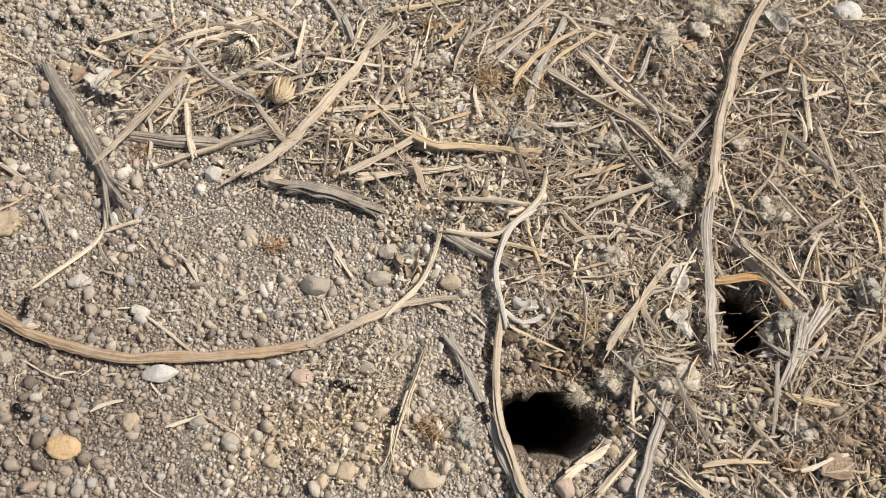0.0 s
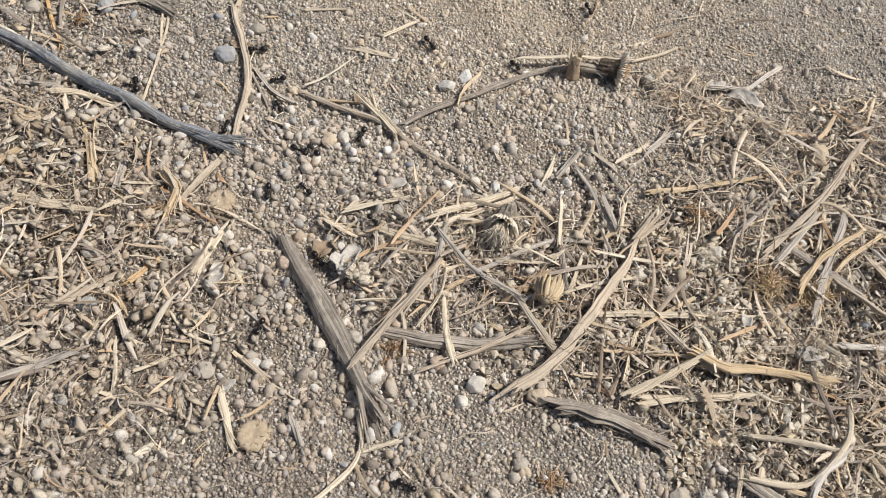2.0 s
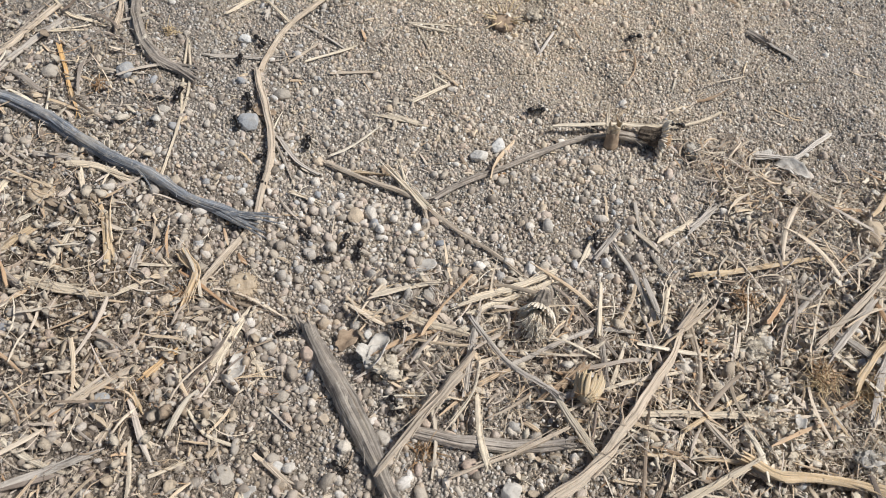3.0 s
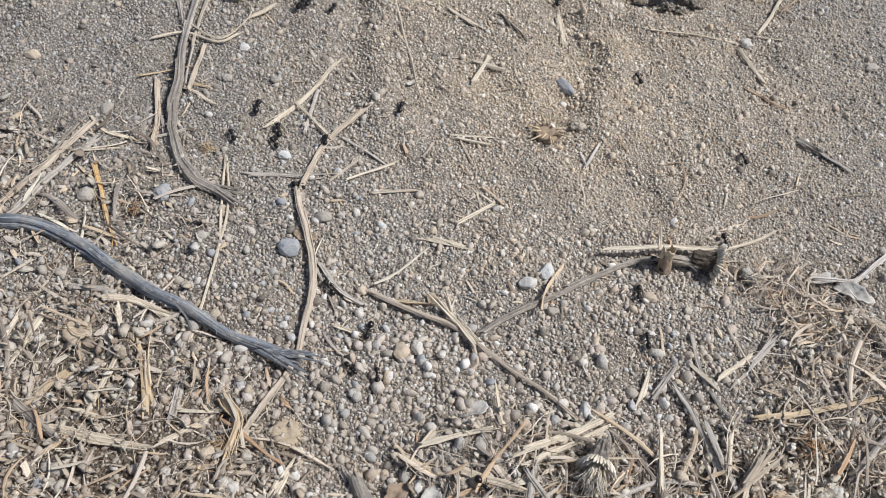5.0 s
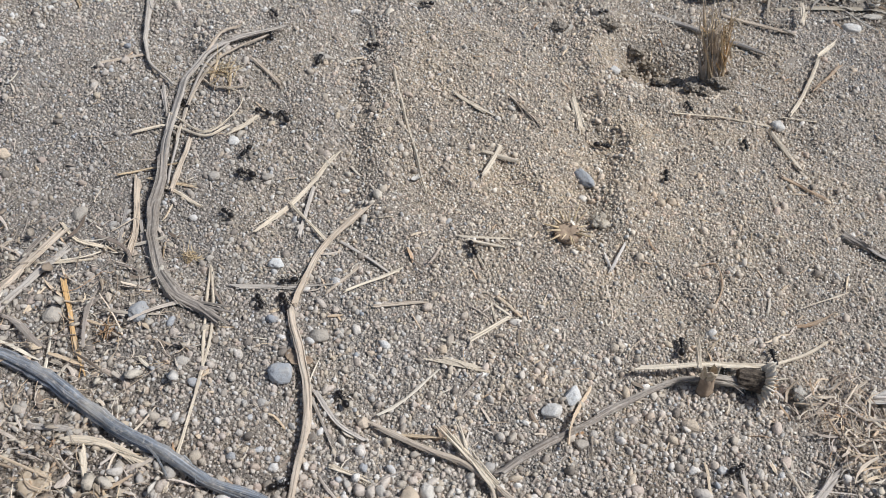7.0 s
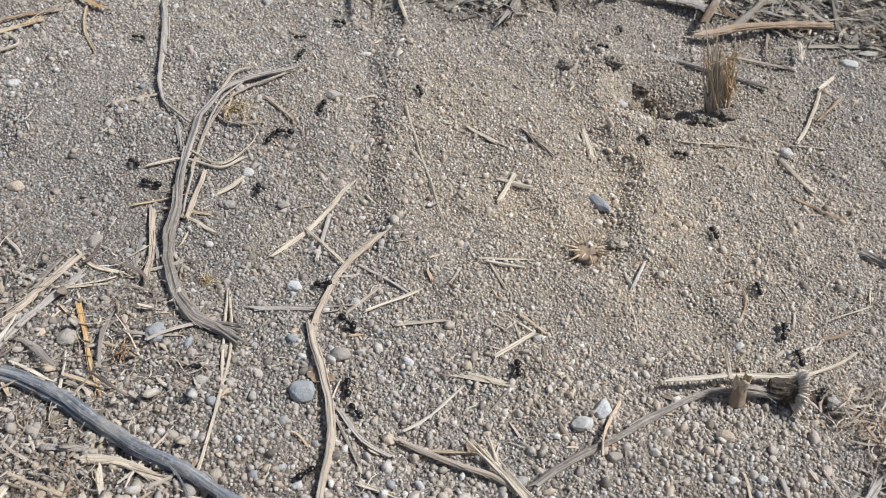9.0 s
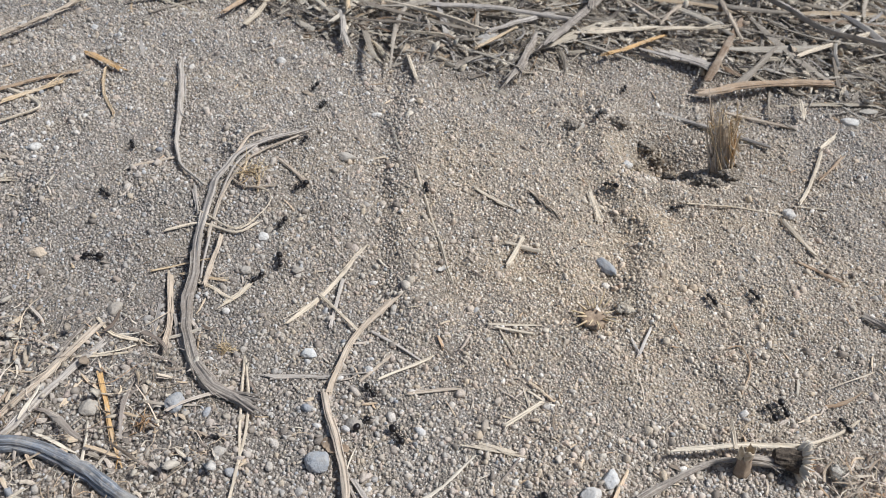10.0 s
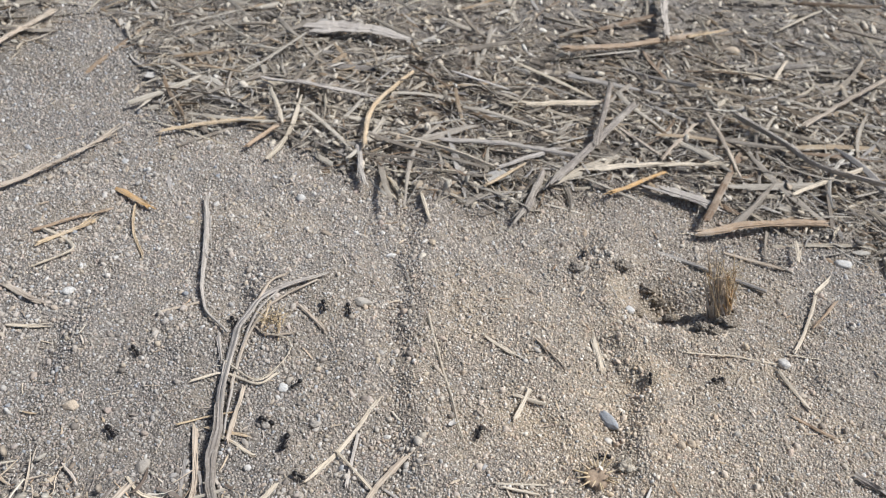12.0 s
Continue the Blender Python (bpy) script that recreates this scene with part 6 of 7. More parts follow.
stem("pale", 3.0, 5.0, [(-190.6, 622.2), (-154.7, 608.2), (-123.6, 596.3)])
stem("white", 2.6, 6.0, [(-158.3, 705.0), (-119.2, 685.0)])
stem("pale", 4.0, 7.0, [(-272.6, 658.5), (-257.3, 623.5)], flat=True)
stem("gold", 2.6, 5.0, [(-129.4, 579.9), (-107.2, 601.6)])
stem("pale", 2.2, 1.0, [(-166.0, 572.0), (-159.1, 549.4)])
stem("pale", 2.6, 0.8, [(-139.1, 117.4), (-127.5, 116.6)], flat=True)

# ---- single pebbles (plan in millimetres: tone, x, y, length, width, turn) ----
pebble("grey", -23.4, 142.8, 11.6, 8.5, 3)
pebble("tan", 22.4, 146.5, 7.4, 5.8, 6)
pebble("white", 48.4, 138.5, 11.3, 5.4, -8)
pebble("grey", -2.6, 147.3, 8.9, 6.6, -3)
pebble("white", -79.7, 132.0, 7.1, 4.7, -5)
pebble("white", -101.1, 142.9, 7.8, 4.9, 14)
pebble("white", -69.3, 110.0, 11.0, 6.1, 8)
pebble("orange", -93.4, 85.9, 9.9, 7.6, -11)
pebble("white", 55.7, 176.0, 3.7, 5.0, 16)
pebble("grey", -4.7, 114.6, 7.0, 5.2, -18)
pebble("tan", 14.7, 78.6, 10.6, 7.1, -16)
pebble("tan", -75.3, 94.4, 5.2, 6.4, 0)
pebble("white", 87.6, 104.5, 5.0, 6.9, -2)
pebble("white", 101.6, 130.8, 4.4, 8.0, 32)
pebble("tan", -32.0, 82.8, 6.1, 4.7, -20)
pebble("tan", -9.9, 80.2, 6.4, 6.7, 4)
pebble("pink", 56.7, 76.6, 6.5, 6.5, 2)
pebble("grey", 76.2, 77.8, 6.3, 5.5, -4)
pebble("grey", -48.0, 163.6, 5.3, 4.9, 18)
pebble("tan", -3.5, 87.8, 3.9, 3.9, 0)
pebble("grey", 0.3, 158.1, 7.1, 5.9, 6)
pebble("grey", -55.3, 94.7, 6.3, 4.4, 4)
pebble("pink", -25.4, 110.3, 7.0, 5.9, 0)
pebble("tan", -16.4, 77.7, 3.9, 5.0, 0)
pebble("grey", -44.9, 89.4, 5.8, 4.7, -21)
pebble("tan", 112.7, 82.4, 3.9, 4.6, -7)
pebble("blue", 127.9, 235.0, 6.8, 4.4, 3)
pebble("white", 196.9, 285.4, 14.8, 13.7, 14)
pebble("white", -63.4, 187.9, 7.2, 6.1, 9)
pebble("tan", -42.6, 186.4, 8.0, 6.6, -9)
pebble("grey", -148.7, 182.6, 6.2, 5.8, 10)
pebble("blue", -189.5, 200.3, 6.6, 5.8, 13)
pebble("white", -114.7, 195.3, 4.7, 4.4, 7)
pebble("grey", -136.8, 209.5, 5.2, 4.1, 14)
pebble("pink", -131.0, 225.1, 6.5, 5.4, -9)
pebble("white", -168.8, 226.5, 5.1, 4.3, 16)
pebble("white", -7.5, 235.1, 7.7, 5.7, 7)
pebble("pink", -75.9, 194.3, 5.8, 5.1, 4)
pebble("white", 20.9, 248.3, 6.4, 7.2, 7)
pebble("white", -118.6, 284.6, 4.3, 6.8, 17)
pebble("grey", -194.1, 219.1, 6.4, 4.4, -5)
pebble("white", -133.5, 187.4, 4.3, 3.6, 17)
pebble("tan", -80.0, 259.1, 4.5, 5.3, 10)
pebble("white", -195.4, 160.6, 5.2, 4.5, 8)
pebble("tan", -27.7, 222.7, 3.9, 3.9, 6)
pebble("tan", -122.2, 203.2, 4.1, 3.3, 9)
pebble("blue", -87.2, 170.6, 2.8, 5.6, -9)
pebble("white", -94.6, 168.4, 3.9, 5.3, 16)
pebble("tan", 66.6, 299.9, 9.8, 10.8, 25)
pebble("blue", -67.6, 426.0, 12.4, 6.2, -50)
pebble("white", -81.3, 315.3, 7.1, 5.9, 22)
# a cream seed, given the shape and label of a whitish pebble
pebble("white", -74.5, 321.9, 5.1, 7.7, -26)
pebble("white", -181.8, 363.7, 6.0, 4.2, 4)
pebble("blue", -170.3, 318.8, 9.4, 7.3, 4)
pebble("grey", -71.7, 305.2, 5.0, 3.7, 5)
pebble("white", -60.1, 267.2, 4.3, 6.3, 10)
pebble("grey", -94.3, 248.7, 4.5, 6.8, 8)
pebble("tan", 24.5, 292.3, 4.4, 6.2, 8)
pebble("tan", -123.8, 281.8, 5.9, 7.1, 0)
pebble("tan", -127.5, 271.9, 3.5, 5.5, 0)
pebble("grey", 78.2, 463.3, 6.7, 4.9, 17)
pebble("tan", -36.1, 315.3, 6.0, 4.3, 8)
pebble("white", -28.0, 300.6, 3.4, 3.0, 7)
pebble("tan", -118.7, 334.2, 3.5, 3.5, 13)
pebble("tan", -141.2, 305.2, 4.5, 4.1, 10)
pebble("tan", -178.8, 235.8, 5.3, 4.6, 5)
pebble("grey", -249.0, 329.9, 6.5, 6.5, 10)
pebble("blue", -221.4, 334.3, 6.4, 8.2, 8)
pebble("grey", -161.0, 334.2, 7.4, 5.7, 6)
pebble("grey", -186.0, 481.3, 9.5, 5.6, -2)
pebble("white", -232.5, 558.5, 5.2, 5.2, 12)
pebble("tan", -155.7, 529.1, 4.2, 4.2, 0)
pebble("grey", -257.2, 375.6, 5.4, 7.4, -9)
pebble("white", -212.2, 424.1, 5.1, 5.1, 21)
pebble("grey", -214.2, 402.7, 4.5, 5.0, 14)
pebble("white", 19.0, 470.3, 6.4, 5.9, 8)
pebble("grey", -194.1, 406.1, 4.5, 3.5, -3)
pebble("white", -52.7, 496.2, 5.2, 5.2, 2)
pebble("tan", -37.9, 414.3, 4.6, 4.1, 28)
pebble("tan", -33.2, 415.9, 4.1, 4.1, 11)
pebble("white", 67.4, 547.5, 10.9, 6.1, -1)
pebble("white", -327.2, 468.6, 6.0, 4.8, 33)
pebble("tan", -297.3, 401.4, 6.4, 4.8, 6)
pebble("tan", 48.3, 783.7, 13.0, 9.3, 13)
pebble("blue", -123.4, 114.0, 6.4, 4.6, 10)
pebble("grey", -118.3, 115.0, 5.2, 4.4, -8)

# ---- seed heads, burrs, husks, tufts, the stump ----
fluff("white", 76.0, 112.8, 6.0)
fluff("white", 95.1, 110.1, 8.0)
fluff("grey", 167.7, 144.1, 5.5, 4)
fluff("grey", 109.0, 187.8, 4.5, 3)
fluff("grey", 131.8, 94.9, 5.0, 2)
fluff("grey", 131.7, 129.4, 4.5, 2)
fluff("grey", 84.3, 118.6, 4.5, 1)
fluff("grey", 164.5, 277.3, 5.5, 3)
fluff("rust", -38.9, 158.9, 4.0, 0.3)
fluff("rust", 16.4, 93.8, 6.0, 0.5)
fluff("gold", 67.4, 130.3, 6.0, 2)
fluff("gold", 37.1, 234.0, 5.5, 3)
fluff("rust", 56.8, 234.0, 4.5, 3)
fluff("rust", 127.0, 82.9, 4.5, 2)
fluff("rust", -90.8, 197.5, 5.0, 0.3)
fluff("rust", 38.2, 237.3, 5.0, 3)
fluff("gold", 52.2, 232.0, 6.0, 3)
fluff("rust", 14.4, 262.5, 5.0, 3)
fluff("grey", 3.2, 330.7, 5.0, 1)
fluff("rust", -175.1, 238.8, 3.5, 0.5)
fluff("gold", -225.3, 461.0, 6.0, 0.5)
fluff("gold", -211.4, 362.0, 3.5, 0.3)
fluff("rust", -229.4, 326.7, 4.0, 0.3)
chaff(11.7, 181.8, 8, 160, 0.35, 1.5)
chaff(23.1, 212.5, 12, 240, 0.35, 1.5)
chaff(81.7, 153.1, 10, 190, 0.35, 1.5)
chaff(3.0, 168.2, 6, 110, 0.35, 1.5)
chaff(63.0, 162.6, 10, 160, 0.35, 1.5)
chaff(98.8, 143.4, 6, 30)
chaff(36.0, 186.0, 13, 170, 0.35, 1.5)
chaff(70.0, 186.0, 14, 170, 0.35, 1.5)
chaff(-14.0, 214.0, 13, 110, 0.35, 1.3)
chaff(40.0, 246.0, 13, 110, 0.35, 1.3)
chaff(19.0, 217.3, 13, 200, 0.35, 1.5)
chaff(4.6, 248.8, 9, 120, 0.35, 1.5)
chaff(50.3, 209.5, 9, 150, 0.35, 1.5)
chaff(-55.4, 195.1, 8, 40)
chaff(-14.4, 96.1, 21, 520, 0.25, 0.8)
chaff(-8.1, 112.8, 14, 300, 0.25, 0.7)
chaff(-214.1, 267.0, 10, 40)
seed_head(-41.5, 220.8, 9.5, 75, 2.0)
bristle_head(-57.7, 246.4, 10.5, -105, 2.5, heart=False)
bristle_head(-11.0, 332.4, 12.0, -10, 1.0, "grey-tan dry flower head at a stem's end")
burr(-156.7, 246.3, 11.5, "tan")
burr(-129.5, 163.2, 11.5, "tan")
burr(-232.1, 271.9, 10.5, "tan")
burr(-75.4, 392.8, 11.5, "brown", 16)
fluff("white", -62.0, 401.5, 4.6, 0.3)
burr(35.1, 156.1, 7, "tan")
flake(-109.8, 225.9, 14, 70, 3.0, "white", 0.9)
fluff("white", -106.2, 222.5, 4.5, 3)
flake(-119.1, 231.5, 10, 40, 1.5, "brown", 0.7)
flake(-140.9, 178.5, 7, 10, 1.0, "white", 0.4)
flake(43.3, 329.7, 12, -30, 1.0, "white", 0.8)
flake(31.3, 334.8, 10, 10, 1.0, "white", 0.6)
flake(-135.9, 414.4, 5, 60, 0.3, "white", 0.6)
flake(-96.8, 262.3, 8, 20, 0.6, "white", 0.5)
flake(-115.3, 304.1, 6, 30, 0.3, "brown", 0.5)
flake(-152.2, 217.9, 9, 75, 0.8, "white", 0.5)
flake(-53.3, 233.4, 7, 75, 1, "brown", 0.5)
flake(141.3, 83.0, 12, 10, 2, "brown", 0.6)
flake(100.3, 147.6, 11, 70, 2, "white", 0.5)
flake(50.0, 210.0, 9, 20, 3, "white", 0.5)
flake(26.4, 218.2, 5, 70, 3.5, "white", 0.4)
flake(-109.5, 226.1, 8, 60, 3.5, "white", 0.4)
flake(8.3, 153.2, 11, 80, 1.5, "brown", 0.7)
fluff("grey", 8.0, 156.0, 4.5, 1)
fluff("grey", 26.1, 93.6, 5.0, 1)
fluff("white", 84.0, 205.0, 6.0, 3)
fluff("white", 64.0, 108.0, 4.0, 1)
flake(161.1, 273.5, 10, -60, 4, "white", 0.7)
flake(-357.4, 670.7, 9, 20, 1.5, "white", 0.5)
flake(-123.0, 590.2, 14, 20, 3, "white", 0.5)
flake(-166.1, 323.8, 9, 0, 0.6, "brown", 0.3)
torn_sheath(-30.6, 331.5, 0.6, 11.5, 4.8, 14)
stump(-7.3, 499.4, 4.6, 38)
clod(-28.8, 502.2, 8)
clod(-17.7, 488.7, 7)
clod(-4.4, 493.9, 8)
clod(-22.4, 497.9, 6)
clod(-39.9, 519.7, 8)
clod(-55.6, 524.0, 9)
clod(-78.3, 521.0, 7)
clod(6.4, 150.3, 13, "cream", 1.5)
clod(0.9, 171.4, 10, "cream", 1.5)
clod(10.7, 183.6, 9, "cream", 1.5)
clod(16.8, 179.8, 8, "cream", 1.5)
clod(82.0, 155.4, 10, "cream", 1.5)
clod(78.7, 159.4, 8, "cream", 1.5)
clod(87.6, 152.2, 9, "cream", 1.5)
clod(31.8, 214.6, 8, "cream", 1.5)
clod(23.1, 209.6, 10, "cream", 1.5)
clod(40.6, 215.4, 9, "cream", 1.5)
clod(92.4, 108.8, 9, "cream", 1.5)
clod(100.8, 110.6, 8, "cream", 1.5)
clod(177.3, 264.8, 9, "cream", 1.5)
clod(29.1, 221.7, 10, "cream", 2.0)
clod(15.3, 217.0, 9, "cream", 2.0)
clod(57.0, 212.6, 11, "cream", 2.0)
clod(22.1, 210.9, 8, "cream", 2.0)
clod(35.9, 122.2, 5.6, "damp")
clod(42.1, 127.4, 5.6, "damp")
clod(50.8, 122.7, 5.6, "damp")
clod(61.2, 126.6, 6.2, "damp")
clod(69.5, 120.1, 5.6, "damp")
clod(74.6, 110.8, 5.6, "damp")
clod(75.2, 102.5, 5.0, "damp")
clod(74.6, 95.9, 5.6, "damp")
clod(37.9, 111.6, 4.3, "damp")
clod(125.3, 156.6, 5.0, "damp")
clod(133.6, 144.4, 5.0, "damp")
clod(114.9, 129.0, 4.3, "damp")
clod(123.7, 115.4, 5.0, "damp")
clod(69.2, 89.2, 5.0, "damp")
clod(40.3, 85.9, 4.3, "damp")
fluff("white", 133.1, 276.8, 9.0, 3)
fluff("white", 112.0, 261.2, 7.0, 3)
fluff("white", 158.5, 274.2, 5.0, 3)
fluff("white", 139.3, 177.0, 6.5, 3)
fluff("white", 79.0, 155.5, 6.0, 2)
fluff("white", 133.2, 210.3, 5.0, 3)
fluff("white", 90.1, 271.7, 5.0, 3)
fluff("grey", 50.5, 210.6, 5.0, 2)
fluff("white", 17.0, 244.1, 5.0, 2)
fluff("grey", 99.1, 188.8, 5.0, 3)
fluff("grey", 105.7, 181.4, 4.5, 3)
fluff("grey", 138.6, 133.8, 6.0, 4)
flake(97.6, 134.8, 12, 60, 2, "white", 0.5)
clod(139.2, 144.9, 8, "cream", 3)
clod(38.2, 216.5, 12, "cream", 1.5)
clod(25.4, 215.8, 11, "cream", 1.5)
clod(12.6, 246.4, 11, "cream", 1.5)
clod(73.5, 149.0, 12, "cream", 1.5)
clod(70.9, 160.6, 12, "cream", 1.5)
clod(83.6, 166.8, 12, "cream", 1.5)
clod(130.7, 241.7, 11, "cream", 2.5)
clod(134.8, 194.7, 11, "cream", 2.5)
clod(4.3, 174.8, 9, "cream", 1.5)
clod(-33.5, 516.0, 6)
clod(1.5, 501.6, 6)
clod(-49.1, 496.3, 7)
clod(-12.0, 487.0, 6)
spill_chaff()


# ---- ants ----
ANT_BLACK = plain_material("ant_shell", (0.016, 0.012, 0.010), (0.008, 0.006, 0.005), 900, 0.28, 0.00008, 0.5)


def blob(cx, cz, rx, ry, rz, tilt=0.0, level=3):
    v, f = ico(level)
    w = v * np.array([rx, ry, rz])
    c, s = math.cos(tilt), math.sin(tilt)
    w = np.stack([w[:, 0] * c - w[:, 2] * s + cx, w[:, 1], w[:, 0] * s + w[:, 2] * c + cz], -1)
    return w, f


def build_ant(size):
    """A worker ant that looks along x; its origin lies under its middle."""
    k = size / 8.0 * MM
    rs = np.random.RandomState(int(size * 10))
    ob = new("ant")
    ob.empty_display_size = 0.002
    tagged(ob, "glossy black harvester ant walking over the soil", "ant", "ants on the trail")

    def body(name, pieces):
        off, vs, fs = 0, [], []
        for w, f in pieces:
            vs.append(w * k), fs.append(f + off)
            off += len(w)
        return link_mesh(name, np.concatenate(vs), np.concatenate(fs), ANT_BLACK, ob)
    body("head", [blob(2.6, 1.55, 1.2, 1.15, 0.9, -0.25), blob(3.45, 1.2, 0.38, 0.5, 0.2, -0.4, 2)])
    body("thorax", [blob(1.15, 1.75, 0.78, 0.72, 0.72), blob(0.2, 1.6, 0.88, 0.58, 0.58, 0.1)])
    body("waist", [blob(-0.72, 1.5, 0.28, 0.26, 0.4, 0, 2), blob(-1.15, 1.5, 0.26, 0.3, 0.36, 0, 2)])
    body("gaster", [blob(-2.6, 1.65, 1.55, 1.25, 1.18, 0.12)])
    for side in (-1, 1):
        way = np.array([(3.1, 0.5 * side, 1.9), (3.5, 1.5 * side, 2.5), (4.3, 1.9 * side, 1.9), (5.0, 2.0 * side, 1.2)])
        v, f, u = tube(course(way, 0.6), np.full(len(course(way, 0.6)), 0.08), rs, 5, 1, 0, 0, False)
        link_mesh("antenna", v * size / 8.0, f, ANT_BLACK, ob, u)
    legs = []
    for side in (-1, 1):
        for n, (x0, fore, out) in enumerate(((1.3, 1.6, 2.0), (0.75, 0.1, 2.5), (0.25, -2.1, 2.3))):
            way = np.array([(0, 0, 0), (0.35 * fore, side * 0.38 * out, 1.15), (0.75 * fore, side * 0.72 * out, 0.0), (1.0 * fore, side * 0.92 * out, -1.15), (1.18 * fore, side * 1.15 * out, -1.45)])
            w = course(way, 0.5)
            r = np.interp(np.linspace(0, 1, len(w)), [0, 0.3, 0.5, 1], [0.13, 0.15, 0.10, 0.06])
            v, f, u = tube(w, r, rs, 6, 1, 0, 0, False)
            leg = link_mesh("leg", v * size / 8.0, f, ANT_BLACK, ob, u)
            leg.location = Vector((x0, 0.42 * side, 1.5)) * k
            legs.append(leg)
    return ob


_ants = {}


def fresh_ant(size):
    if size not in _ants:
        _ants[size] = build_ant(size)
        return _ants[size]
    ob = copy_thing(_ants[size], Matrix.Identity(4))
    for piece in (ob, *ob.children):
        piece.animation_data_clear()
    return ob


def march(size, seen):
    """An ant that passes the given places (seconds, plan in millimetres), its legs swinging as it goes."""
    ob = fresh_ant(size)
    ts = np.array([s[0] for s in seen])
    xs, ys = np.array([s[1] for s in seen]), np.array([s[2] for s in seen])
    rs = np.random.RandomState(int(abs(xs[0] * 7 + ys[0] * 3)) % 9999)
    # before its first known place it came from the far straw or out of the nest; after its last one it heads home
    home = np.array([54.0, 99.0])
    first, last = np.array([xs[0], ys[0]]), np.array([xs[-1], ys[-1]])
    if ys[0] > 300:
        start_way, start_most = np.array([0.24, 0.97]), 260.0
    else:
        start_way, start_most = (home - first) / np.linalg.norm(home - first), np.linalg.norm(home - first) - 16
    end_way, end_most = (home - last) / np.linalg.norm(home - last), np.linalg.norm(home - last) - 16
    times = np.arange(0, 12.01, 0.25)
    place = []
    for t in times:
        if t < ts[0]:
            place.append(first + start_way * max(0, min(20 * (ts[0] - t), start_most)))
        elif t > ts[-1]:
            place.append(last + end_way * max(0, min(22 * (t - ts[-1]), end_most)))
        else:
            place.append((np.interp(t, ts, xs), np.interp(t, ts, ys)))
    place = np.array(place)
    # turn with the way, never sharply
    turn, rows = None, []
    phase, stride = rs.uniform(0, 6.28), 0.55 * size
    swings = []
    for i, t in enumerate(times):
        lo, hi = max(0, i - 1), min(len(times) - 1, i + 1)
        d = place[hi] - place[lo]
        aim = math.degrees(math.atan2(d[1], d[0])) if np.hypot(*d) > 0.6 else (turn if turn is not None else rs.uniform(0, 360))
        if turn is None:
            turn = aim
        else:
            step = (aim - turn + 180) % 360 - 180
            turn += max(-55, min(55, step))
        x, y = place[i]
        a = radians(turn)
        c, s = math.cos(a) * 2.5, math.sin(a) * 2.5
        z0, z1 = top(x - c, y - s), top(x + c, y + s)
        z = max(0.5 * (z0 + z1), -6) + 0.9 + 2.2 * float(look_up(_cover, x, y))
        pitch = max(-20, min(20, -math.degrees(math.atan2(z1 - z0, 5.0))))
        rows.append((t, pose(x * MM, y * MM, z * MM, 0, pitch, turn)))
        if i:
            phase += 2 * math.pi * min(0.45, np.hypot(*(place[i] - place[i - 1])) / stride / 1.0)
        swings.append(phase)
    walk(ob, rows)
    legs = [p for p in ob.children if p.name.startswith("leg")]
    for n, leg in enumerate(legs):
        at = leg.location.copy()
        lag = math.pi * ((n % 3 + (n // 3)) % 2)
        walk(leg, [(t, pose(at.x, at.y, at.z, 0, 0, 17 * math.sin(w + lag))) for t, w in zip(times[::2], swings[::2])])


